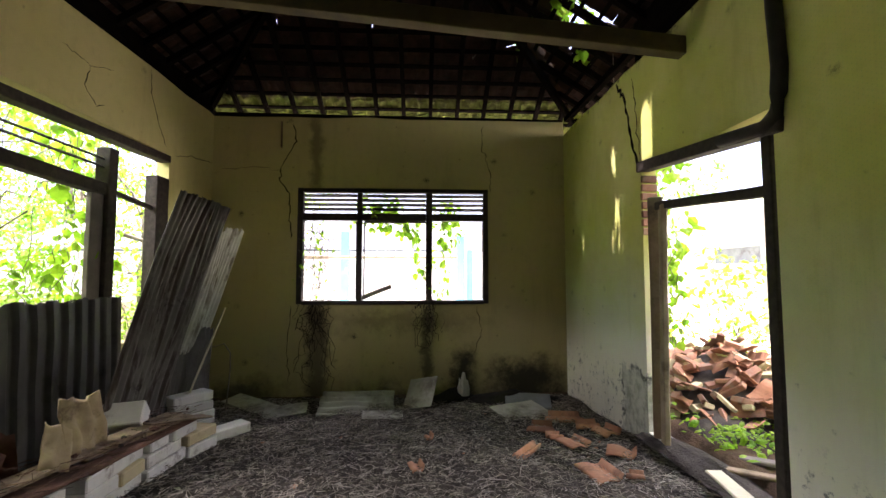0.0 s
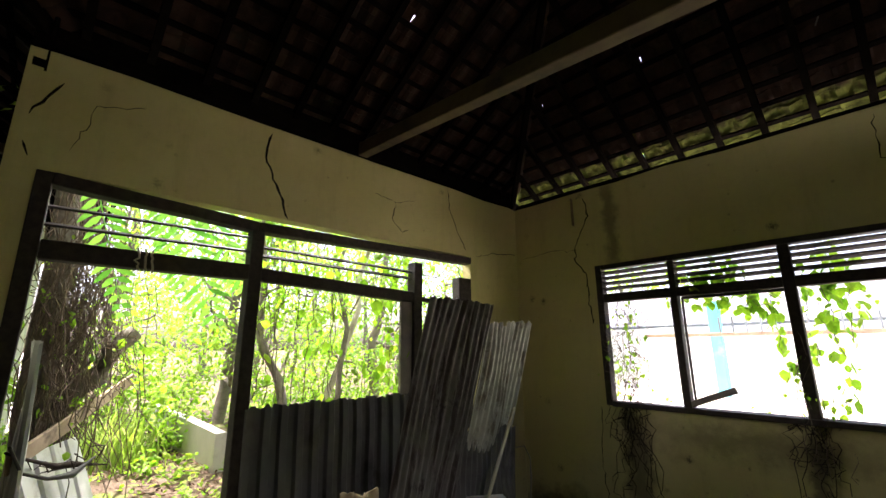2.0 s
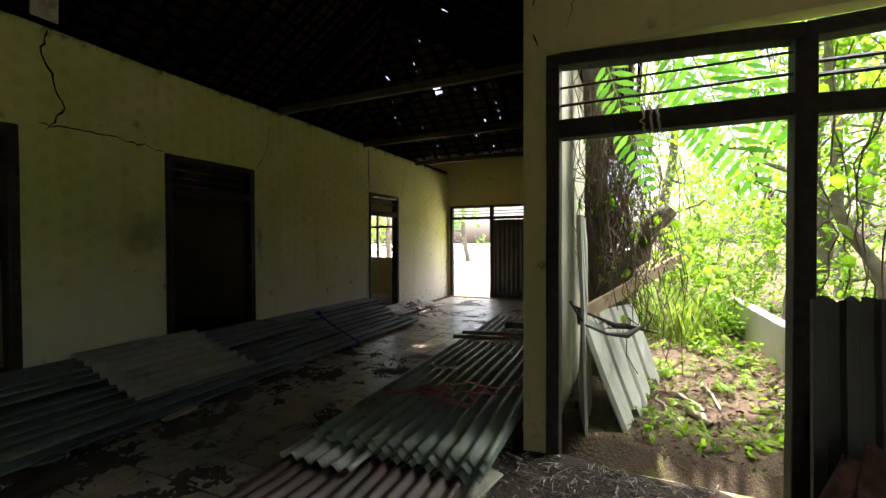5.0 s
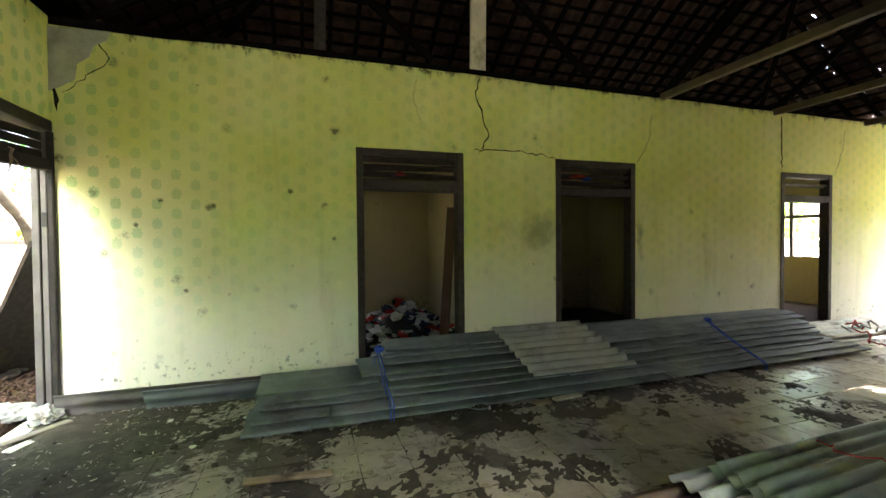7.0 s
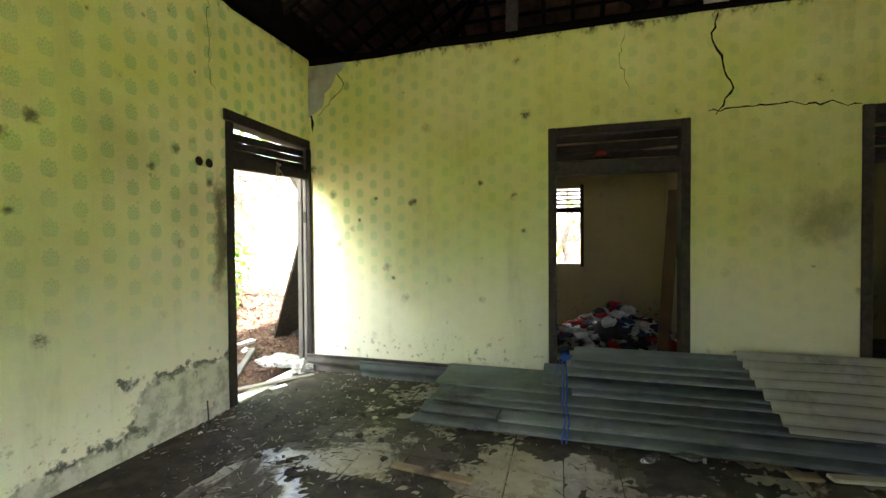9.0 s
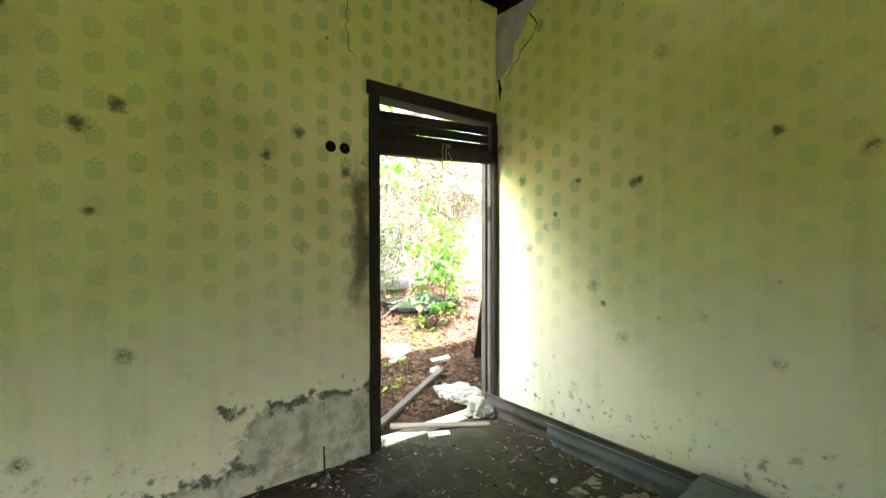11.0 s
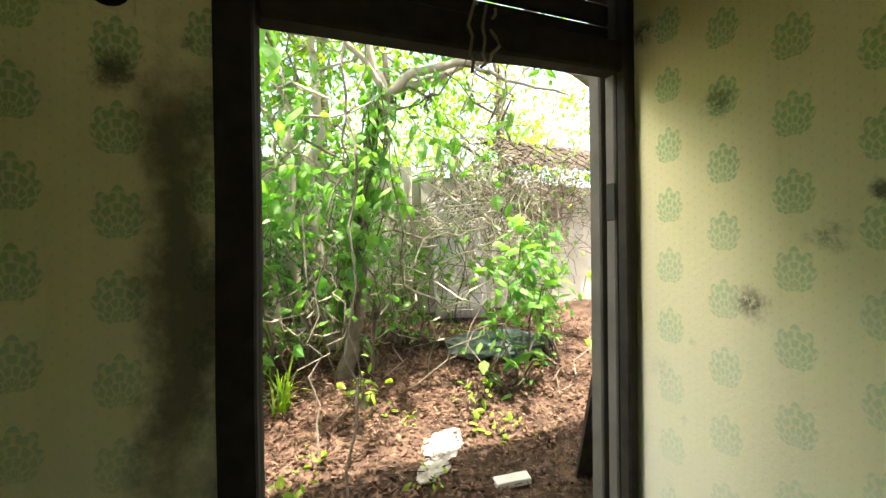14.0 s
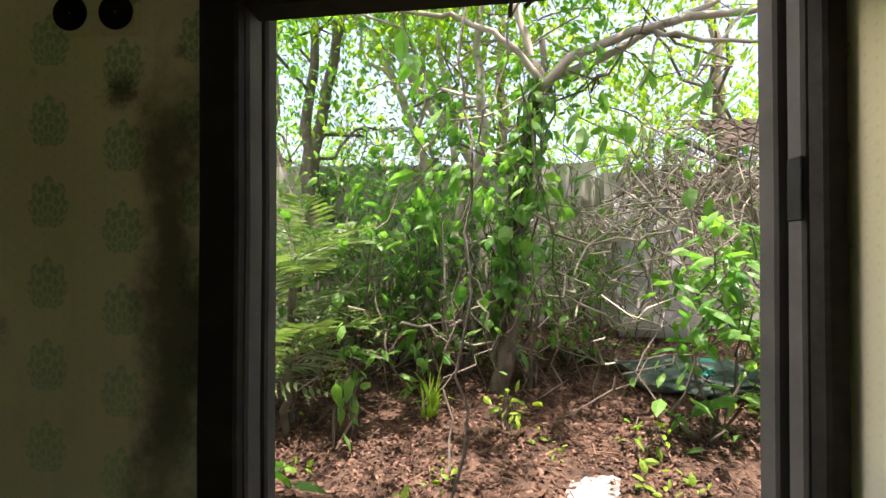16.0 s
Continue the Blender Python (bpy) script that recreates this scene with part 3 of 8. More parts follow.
def wiggly(a, b, n=12, sway=0.1, seed=0, sag=0.0):
    """A wandering line between two points."""
    r = np.random.default_rng(seed)
    t = np.linspace(0, 1, n)[:, None]
    P = np.asarray(a) * (1 - t) + np.asarray(b) * t
    w = np.cumsum(r.normal(0, 1, (n, 3)), axis=0)
    w -= w[0] * (1 - t) + w[-1] * t
    P = P + w * sway / max(1.0, np.sqrt(n) * 0.6)
    P[:, 2] -= sag * 4 * (t * (1 - t))[:, 0]
    return P


LEAF_V = np.array([[0, 0, 0], [0.28, 0.24, -0.05], [0.28, -0.24, -0.05], [0.68, 0.20, -0.10], [0.68, -0.20, -0.10], [1, 0, -0.24], [0.32, 0, 0.03], [0.66, 0, 0.0]])
LEAF_T = np.array([[0, 6, 1], [0, 2, 6], [1, 6, 7], [1, 7, 3], [2, 4, 7], [2, 7, 6], [3, 7, 5], [4, 5, 7]])


def rotations(yaw, pitch, roll):
    cy, sy, cp, sp, cr, sr = np.cos(yaw), np.sin(yaw), np.cos(pitch), np.sin(pitch), np.cos(roll), np.sin(roll)
    Z, O = np.zeros_like(yaw), np.ones_like(yaw)
    Rz = np.stack([np.stack([cy, -sy, Z], -1), np.stack([sy, cy, Z], -1), np.stack([Z, Z, O], -1)], -2)
    Ry = np.stack([np.stack([cp, Z, -sp], -1), np.stack([Z, O, Z], -1), np.stack([sp, Z, cp], -1)], -2)
    Rx = np.stack([np.stack([O, Z, Z], -1), np.stack([Z, cr, -sr], -1), np.stack([Z, sr, cr], -1)], -2)
    return Rz @ Ry @ Rx


def leaves_arrays(at, size, seed=0, slim=0.55, droop=0.5, template=None):
    """Leaves at the given places, folded along the midrib, turned at random and hanging a little."""
    r = np.random.default_rng(seed)
    n = len(at)
    R = rotations(r.uniform(0, 2 * np.pi, n), r.normal(-droop, 0.45, n), r.normal(0, 0.5, n))
    s = size * (0.4 + 1.05 * r.beta(1.5, 1.9, n))
    T = LEAF_V * np.array([1, slim / 0.48, 1])
    V = np.einsum("nij,kj->nki", R, T) * s[:, None, None] + np.asarray(at)[:, None, :]
    F = (LEAF_T[None] + (np.arange(n) * len(T))[:, None, None]).reshape(-1, 3)
    return V.reshape(-1, 3), F


def sticks_arrays(at, yaw, pitch, length, width, seed=0):
    """Thin dry stalks: long narrow wedges."""
    n = len(at)
    r = np.random.default_rng(seed)
    R = rotations(yaw, pitch, r.uniform(0, 3, n))
    T = np.array([[-0.5, 0, 0.5], [-0.5, 0.5, -0.3], [-0.5, -0.5, -0.3], [0.5, 0, 0.4], [0.5, 0.4, -0.3], [0.5, -0.4, -0.3]])
    S = np.stack([length, np.full(n, 1.0) * width, np.full(n, 1.0) * width], -1)
    V = np.einsum("nij,nkj->nki", R, T[None] * S[:, None, :]) + np.asarray(at)[:, None, :]
    f = np.array([[0, 3, 4], [0, 4, 1], [1, 4, 5], [1, 5, 2], [2, 5, 3], [2, 3, 0]])
    F = (f[None] + (np.arange(n) * 6)[:, None, None]).reshape(-1, 3)
    return V.reshape(-1, 3), F


def lump_arrays(at, radius, flat=0.6, seed=0, jag=0.35):
    """A crumpled lump: cloth, plastic or rubble."""
    bm = bmesh.new()
    bmesh.ops.create_icosphere(bm, subdivisions=2, radius=1.0)
    r = np.random.default_rng(seed)
    off = Vector(r.uniform(-50, 50, 3))
    V = []
    for v in bm.verts:
        d = 1 + jag * noise.noise(v.co * 1.7 + off) + 0.5 * jag * noise.noise(v.co * 4 + off)
        p = v.co * d
        V.append((at[0] + p.x * radius, at[1] + p.y * radius * r.uniform(0.97, 1.03), at[2] + p.z * radius * flat))
    F = [[v.index for v in f.verts] for f in bm.faces]
    bm.free()
    return np.array(V), np.array(F)


def wall(name, along, p0, p1, a0, a1, z0, top, openings, material, label, outer=None, step=0.6, parent=None):
    """A wall with thickness (p0: the face towards the rooms, p1: the other) and openings that go through it. Its top is uneven."""
    As = sorted({a0, a1, *[o[0] for o in openings], *[o[1] for o in openings], *np.round(np.arange(a0 + step, a1 - 0.1, step), 3)})
    Zs = sorted({z0, top, *[o[2] for o in openings], *[o[3] for o in openings]})
    As = [a for i, a in enumerate(As) if i == 0 or a - As[i - 1] > 1e-4]
    Zs = [z for z in Zs if z0 <= z <= top]
    solid = {}
    for i in range(len(As) - 1):
        for j in range(len(Zs) - 1):
            am, zm = (As[i] + As[i + 1]) / 2, (Zs[j] + Zs[j + 1]) / 2
            solid[i, j] = not any(o[0] < am < o[1] and o[2] < zm < o[3] for o in openings)
    verts, index, faces, mats = [], {}, [], []

    def v(i, j, side):
        if (i, j, side) not in index:
            z = Zs[j] + (0.035 * noise.noise(Vector((As[i] * 1.9, p0 * 3, 0))) if j == len(Zs) - 1 else 0)
            p = (p0, p1)[side]
            verts.append((As[i], p, z) if along == "x" else (p, As[i], z))
            index[i, j, side] = len(verts) - 1
        return index[i, j, side]

    for (i, j), s in solid.items():
        if not s:
            continue
        faces.append((v(i, j, 0), v(i + 1, j, 0), v(i + 1, j + 1, 0), v(i, j + 1, 0)))
        mats.append(0)
        faces.append((v(i, j, 1), v(i, j + 1, 1), v(i + 1, j + 1, 1), v(i + 1, j, 1)))
        mats.append(1)
        for di, dj, e in ((-1, 0, ((i, j + 1), (i, j))), (1, 0, ((i + 1, j), (i + 1, j + 1))), (0, -1, ((i, j), (i + 1, j))), (0, 1, ((i + 1, j + 1), (i, j + 1)))):
            if not solid.get((i + di, j + dj), False):
                (ia, ja), (ib, jb) = e
                faces.append((v(ia, ja, 0), v(ia, ja, 1), v(ib, jb, 1), v(ib, jb, 0)))
                mats.append(0)
    ob = mesh_ob(name, verts, faces, material, parent)
    bm = bmesh.new()
    bm.from_mesh(ob.data)
    bmesh.ops.recalc_face_normals(bm, faces=bm.faces)
    bm.to_mesh(ob.data)
    bm.free()
    ob.data.materials.append(outer or material)
    for poly, m in zip(ob.data.polygons, mats):
        poly.material_index = m
    return ob if parent else tagged(ob, label, "wall", kind="structure")


def crack(parent, pts, width, along, p, seed=0, name="crack"):
    """A jagged open crack, as a dark sliver on the wall's face. pts: (a, z)."""
    r = np.random.default_rng(seed)
    line = [np.array(pts[0], float)]
    for q in pts[1:]:
        q = np.array(q, float)
        a = line[-1].copy()
        n = max(2, int(np.linalg.norm(q - a) / 0.05))
        for k in range(1, n + 1):
            line.append(a + (q - a) * k / n + (r.normal(0, 0.012, 2) if k < n else 0))
    V, F = [], []
    for k, q in enumerate(line):
        w = width * r.uniform(0.35, 1.1) * (0.25 if k in (0, len(line) - 1) else 1)
        d = line[min(k + 1, len(line) - 1)] - line[max(k - 1, 0)]
        s = np.array([-d[1], d[0]]) / (np.linalg.norm(d) + 1e-9) * w / 2
        for side in (q + s, q - s):
            V.append((side[0], p, side[1]) if along == "x" else (p, side[0], side[1]))
        if k:
            F.append((2 * k - 2, 2 * k - 1, 2 * k + 1, 2 * k))
    ob = mesh_ob(name, V, F, M["crack"], parent)
    return ob
# ---- the building: walls ----
XE, XW, YN, YS, XF = 2.25, -3.02, 6.33, -3.42, -11.3       # east, west (front room), north, south, far west faces
YH, YB = 0.79, -6.9                                         # hall's north side, back rooms' far side
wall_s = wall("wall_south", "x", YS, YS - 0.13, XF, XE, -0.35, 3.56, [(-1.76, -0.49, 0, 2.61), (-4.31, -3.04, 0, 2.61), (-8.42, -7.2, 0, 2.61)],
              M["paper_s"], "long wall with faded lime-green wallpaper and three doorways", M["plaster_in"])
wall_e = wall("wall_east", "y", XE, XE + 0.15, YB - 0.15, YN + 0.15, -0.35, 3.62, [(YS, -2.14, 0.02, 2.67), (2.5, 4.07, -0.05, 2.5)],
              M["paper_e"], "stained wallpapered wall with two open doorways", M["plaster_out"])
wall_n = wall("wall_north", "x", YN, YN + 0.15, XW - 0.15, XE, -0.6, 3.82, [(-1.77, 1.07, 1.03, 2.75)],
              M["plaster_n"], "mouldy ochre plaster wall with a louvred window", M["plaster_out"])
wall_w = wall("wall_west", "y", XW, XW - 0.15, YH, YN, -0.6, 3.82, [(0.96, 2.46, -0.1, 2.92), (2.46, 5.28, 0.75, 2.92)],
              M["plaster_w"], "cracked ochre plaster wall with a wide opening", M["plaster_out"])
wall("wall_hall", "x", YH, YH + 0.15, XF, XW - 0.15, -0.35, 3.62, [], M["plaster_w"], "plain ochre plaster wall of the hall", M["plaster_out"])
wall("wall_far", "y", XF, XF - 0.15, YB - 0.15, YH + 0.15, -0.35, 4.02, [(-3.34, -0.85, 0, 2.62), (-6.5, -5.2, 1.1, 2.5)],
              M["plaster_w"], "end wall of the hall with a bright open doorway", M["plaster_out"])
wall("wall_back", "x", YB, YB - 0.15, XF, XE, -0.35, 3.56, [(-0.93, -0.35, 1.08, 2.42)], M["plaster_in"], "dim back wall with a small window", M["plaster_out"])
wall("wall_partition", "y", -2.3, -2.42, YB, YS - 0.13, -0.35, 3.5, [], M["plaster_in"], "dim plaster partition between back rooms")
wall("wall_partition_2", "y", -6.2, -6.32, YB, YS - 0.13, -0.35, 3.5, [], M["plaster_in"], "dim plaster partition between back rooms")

# raised plaster kerb along the south wall by the back door
part("plinth", box_bm(0.4, 2.24, YS + 0.002, YS + 0.07, -0.02, 0.14, 0.012, 0.006), M["wood_old"], wall_s)

# cracks in the plaster
for k, (pts, w) in enumerate(((((-1.98, 3.55), (-1.93, 3.3), (-2.05, 2.95), (-2.1, 2.85), (-1.96, 2.62)), 0.022), (((-1.9, 2.66), (-2.5, 2.68), (-3.04, 2.62)), 0.016),
                              (((-7.2, 3.5), (-7.22, 2.62)), 0.035), (((-4.35, 2.62), (-4.55, 2.95), (-4.6, 3.3)), 0.010), (((-8.5, 2.62), (-8.7, 3.1), (-8.75, 3.4)), 0.014),
                              (((-1.2, 3.5), (-1.15, 3.2), (-1.25, 2.9)), 0.006), (((2.2, 3.5), (2.22, 3.1), (2.19, 2.78)), 0.04), (((2.22, 3.42), (1.9, 3.5), (1.78, 3.3), (2.15, 2.95)), 0.012))):
    crack(wall_s, pts, w, "x", YS + 0.003, k)
for k, (pts, w) in enumerate((((-1.86, 3.72), (-1.8, 3.45), (-1.98, 3.15), (-2.05, 2.9), (-1.9, 2.68), (-1.86, 2.0)), 0.022) if i == 0 else v for i, v in enumerate((0,
                              (((1.0, 3.75), (0.98, 3.4), (1.12, 2.95), (1.1, 2.7)), 0.012), (((0.9, 1.0), (0.95, 0.6), (0.85, 0.3)), 0.010), (((-1.84, 1.0), (-1.88, 0.4), (-1.85, -0.1)), 0.012),
                              (((-2.9, 3.02), (-2.4, 3.06), (-2.0, 3.0)), 0.008)))):
    crack(wall_n, pts, w, "x", YN - 0.003, 20 + k)
for k, (pts, w) in enumerate(((((2.5, 3.75), (2.46, 3.5), (2.6, 3.2), (2.68, 3.0), (2.72, 2.93)), 0.035), (((4.87, 3.8), (4.9, 3.5), (5.05, 3.2), (5.2, 3.0)), 0.015),
                              (((5.4, 2.95), (5.8, 3.05), (6.3, 3.1)), 0.012), (((3.7, 3.45), (4.0, 3.4), (4.3, 3.5)), 0.007), (((4.0, 3.4), (3.95, 3.2), (4.1, 3.05), (4.2, 3.1)), 0.014),
                              (((1.0, 3.6), (0.86, 3.3)), 0.02), (((0.86, 3.1), (0.9, 3.0)), 0.02), (((1.5, 3.6), (1.2, 3.5), (1.1, 3.1)), 0.006))):
    crack(wall_w, pts, w, "y", XW + 0.003, 40 + k)
crack(wall_e, ((4.55, 3.6), (4.35, 3.3), (4.25, 2.9), (4.1, 2.5)), 0.05, "y", XE - 0.003, 61)
crack(wall_e, ((4.2, 3.5), (4.12, 3.0), (4.07, 2.5)), 0.02, "y", XE - 0.004, 62)
crack(wall_e, ((-1.965, 3.6), (-1.975, 3.2), (-1.985, 2.85), (-2.06, 2.78)), 0.006, "y", XE - 0.003, 63)

# plaster torn away in the corner over the back door
bm = bmesh.new()
face = bm.faces.new([bm.verts.new((x, YS + 0.005, z)) for x, z in ((2.245, 3.54), (1.76, 3.55), (1.80, 3.46), (1.90, 3.40), (1.93, 3.30), (2.03, 3.22), (2.05, 3.08), (2.16, 3.0), (2.245, 2.96))])
for f in bmesh.ops.extrude_face_region(bm, geom=[face])["geom"]:
    if isinstance(f, bmesh.types.BMVert):
        f.co.y -= 0.006
bmesh.ops.recalc_face_normals(bm, faces=bm.faces[:])
part("bare_plaster", bm, M["plaster_out"], wall_s, "torn corner where brown plaster shows")
# bared brick where plaster fell from the edge of the front doorway
for k in range(21, 28):
    y1 = (4.085 if k > 21 else 4.068) + 0.006 * math.sin(k * 2.1) + 0.006 * ((k * 7) % 3)
    part("brick", box_bm(XE - 0.004, XE + 0.155, 4.055, y1, 0.02 + 0.087 * k, 0.02 + 0.087 * k + 0.072, 0.007, 0.004, k), M["brick"], wall_e, "bared red brick" if k == 21 else "")

# ---- floors ----
S0 = 0.345


def tile_bm(w, d):
    bm = bmesh.new()
    bmesh.ops.create_cube(bm, size=1.0)
    for v in bm.verts:
        v.co = Vector((v.co.x * w, v.co.y * d, (v.co.z - 0.5) * 0.02))
    top = [e for e in bm.edges if all(v.co.z > -0.001 for v in e.verts)]
    bmesh.ops.bevel(bm, geom=top, offset=0.004, segments=1, affect="EDGES")
    return bm


floor = tagged(mesh_ob("floor", [(XF, YB, -0.02), (XE, YB, -0.02), (XE, YH, -0.02), (XF, YH, -0.02), (XF, YB, -0.3), (XE, YB, -0.3), (XE, YH, -0.3), (XF, YH, -0.3)],
                       [(0, 1, 2, 3), (0, 4, 5, 1), (1, 5, 6, 2), (2, 6, 7, 3), (3, 7, 4, 0)], M["soil"]), "cement-tiled hall floor caked with black dirt", "floor", kind="structure")

# ---- roof: two hipped roofs, clay tiles on battens and rafters ----
SL = 0.62
EAVE = 0.75


def z_main(x, y):
    return 4.16 + SL * np.minimum(np.minimum(YH + 0.1 - y, y - YB + 0.1), np.minimum(x - XF + 0.1, XE + 0.1 - x))


def z_front(x, y):
    return 4.16 + SL * np.minimum(YN + 0.1 - y, np.minimum(x - XW + 0.1, XE + 0.1 - x))


def z_roof(x, y):
    """The higher of the two roofs, and which it is."""
    x, y = np.asarray(x, float), np.asarray(y, float)
    inm = (y > YB - EAVE) & (y < YH + EAVE) & (x > XF - EAVE) & (x < XE + EAVE)
    inf = (y > -2.0) & (y < YN + EAVE) & (x > XW - EAVE) & (x < XE + EAVE)
    zm = np.where(inm, z_main(x, y), -99)
    zf = np.where(inf, z_front(x, y), -99)
    return np.maximum(zm, zf)


def belongs(name, c):
    """Whether places on a plane are part of the visible roof; where both roofs coincide the front one counts."""
    x, y = c[:, 0], c[:, 1]
    ok = np.abs(z_roof(x, y) - c[:, 2]) < 0.02
    zf = np.where((y > -2.0) & (y < YN + EAVE) & (x > XW - EAVE) & (x < XE + EAVE), z_front(x, y), -99)
    return ok & ((zf > c[:, 2] - 0.01) if name.startswith("front") else ((zf < c[:, 2] - 0.01) | (y < -1.8)))


# planes: origin on the wall line, direction along the eave, direction up the slope
PLANES = [("front_north", 4.16, (0.0, YN + 0.1), (1, 0), (0, -1), -4.2, 3.2), ("front_west", 4.16, (XW - 0.1, 0.0), (0, 1), (1, 0), -2.5, 7.2), ("front_east", 4.16, (XE + 0.1, 0.0), (0, -1), (-1, 0), -7.2, 2.5),
          ("main_north", 4.16, (0.0, YH + 0.1), (1, 0), (0, -1), -12.2, 3.2), ("main_south", 4.16, (0.0, YB - 0.1), (-1, 0), (0, 1), -3.2, 12.2),
          ("main_west", 4.16, (XF - 0.1, 0.0), (0, 1), (1, 0), -7.8, 1.7), ("main_east", 4.16, (XE + 0.1, 0.0), (0, -1), (-1, 0), -1.7, 7.8)]
roof = thing("roof", (0, 0, 0), "old clay-tile roof on dark battens, with slipped and missing tiles", "roof", kind="structure")
TW, TL = 0.205, 0.245                                       # exposed width and length of a tile
cosl = 1 / math.sqrt(1 + SL * SL)


def on_plane(pl, a, s):
    """World place of a point a metres along the eave and s metres up the slope from the wall line."""
    _, z0, o, e, up, _, _ = pl
    h = s * cosl
    return np.stack([o[0] + e[0] * a + up[0] * h, o[1] + e[1] * a + up[1] * h, z0 + SL * h + 0 * a], -1)


def tile_template():
    us = np.linspace(0, 1, 7)
    prof = 0.020 * np.sin(2 * np.pi * us - 0.6)
    P = []
    for z in (0.0, -0.012):
        for k, v in enumerate((0.0, 1.0)):
            for u, h in zip(us, prof):
                P.append(((u - 0.5) * (TW + 0.022), (v - 0.08) * (TL + 0.045), h + z + (0.0135 if k == 0 else 0.0)))
    F = []
    for i in range(6):
        F.append((i, i + 1, i + 8, i + 7))
        F.append((i + 14, i + 21, i + 22, i + 15))
        F.append((i, i + 14, i + 15, i + 1))
        F.append((i + 7, i + 8, i + 22, i + 21))
    F += [(0, 7, 21, 14), (6, 20, 27, 13)]
    return np.array(P), np.array(F)


TV, TF = tile_template()
holes = [(1.99, 4.67, 0.28), (2.02, 5.02, 0.21), (1.71, 5.42, 0.18), (2.02, 3.95, 0.13), (1.50, 5.70, 0.12), (-3.05, 6.0, 0.11), (1.9, 5.85, 0.11), (-6.6, -1.4, 0.07), (-9.6, -2.9, 0.08)]
tile_meshes = []
for k in range(5):
    r = np.random.default_rng(k)
    me = bpy.data.meshes.new("roof_tile")
    V = TV + r.normal(0, 0.0025, TV.shape)
    me.from_pydata([tuple(map(float, v)) for v in V], [], [tuple(map(int, f)) for f in TF])
    me.materials.append(M["tile_roof"])
    tile_meshes.append(me)
rest, singles, laths = [], 0, []
for pl in PLANES:
    name, z0, o, e, up, a0, a1 = pl
    r = np.random.default_rng(len(name) + int(z0 * 100) + int(a1 * 7))
    ex, ey = np.array([-e[0], -e[1], 0.0]), np.array([up[0] * cosl, up[1] * cosl, SL * cosl])
    ez = np.cross(ex, ey)
    B = np.stack([ex, ey, ez], 1)
    smax = 7.0 / 1.0
    rows_s = np.arange(-EAVE / cosl, smax, TL)
    for si, s in enumerate(rows_s):
        a = np.arange(a0, a1, TW) + (si % 2) * 0.0
        c = on_plane(pl, a, np.full_like(a, s + TL / 2))
        ok = belongs(name, c)
        if not ok.any():
            continue
        # battens under this row, over each run of tiles
        run = np.flatnonzero(np.diff(np.concatenate([[0], ok.astype(int), [0]])))
        for b0, b1 in zip(run[::2], run[1::2]):
            pa, pb = on_plane(pl, np.array([a[b0] - TW / 2, a[b1 - 1] + TW / 2]), np.full(2, s))
            laths.append((pa - ez * 0.035, pb - ez * 0.035, ex, ey, ez, 0.024, 0.014))
        for q, good in zip(c, ok):
            if not good:
                continue
            hx = min((math.hypot(q[0] - h[0], q[1] - h[1]) / h[2] for h in holes))
            luck = r.uniform()
            if hx < 1 and luck < 0.85 or luck < 0.0001:
                continue
            slip = r.uniform(0.04, 0.058 + 0.02 * (hx < 2.6)) if r.uniform() < (0.6 if hx < 2.6 else 0.0) else 0.0
            askew = r.choice((-1, 1)) * r.uniform(0.10, 0.20) if r.uniform() < (0.16 if name == "main_west" else 0.30 if hx < 4.5 and name.startswith("front") else 0.07 if name == "front_north" else 0.004) else 0.0
            yaw = r.normal(0, 0.02) + (r.normal(0, 0.14) if hx < 1.8 else askew)
            R = B @ np.array(Matrix.Rotation(yaw, 3, "Z") @ Matrix.Rotation(r.normal(0, 0.02), 3, "X"))
            p = q - ey * slip + ez * r.normal(0, 0.003)
            if name == "front_north" and singles < 300 and s > -0.4 and abs(q[0]) < 2.4:
                ob = new("roof_tile", tile_meshes[singles % 5])
                ob.parent = roof
                m = Matrix([list(R[i]) + [p[i]] for i in range(3)] + [[0, 0, 0, 1]])
                ob.matrix_basis = m
                singles += 1
            else:
                rest.append((TV @ R.T + p, TF))
    # rafters
    for a in np.arange(a0 + 0.2, a1, 0.42):
        ss = np.arange(-EAVE / cosl, smax, 0.12)
        c = on_plane(pl, np.full_like(ss, a), ss)
        ok = belongs(name, c)
        run = np.flatnonzero(np.diff(np.concatenate([[0], ok.astype(int), [0]])))
        for b0, b1 in zip(run[::2], run[1::2]):
            if b1 - b0 > 3:
                laths.append((c[b0] - ez * 0.085, c[b1 - 1] - ez * 0.085, ey, -ex, ez, 0.030, 0.036))
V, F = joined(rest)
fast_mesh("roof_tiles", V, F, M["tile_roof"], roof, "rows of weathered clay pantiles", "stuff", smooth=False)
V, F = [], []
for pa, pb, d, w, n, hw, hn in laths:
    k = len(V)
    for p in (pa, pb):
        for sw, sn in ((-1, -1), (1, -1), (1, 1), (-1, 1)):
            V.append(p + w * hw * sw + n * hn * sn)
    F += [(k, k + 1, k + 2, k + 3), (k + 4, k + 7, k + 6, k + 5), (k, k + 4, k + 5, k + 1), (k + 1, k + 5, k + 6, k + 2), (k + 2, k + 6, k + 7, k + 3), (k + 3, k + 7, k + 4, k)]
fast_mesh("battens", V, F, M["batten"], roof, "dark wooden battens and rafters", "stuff")


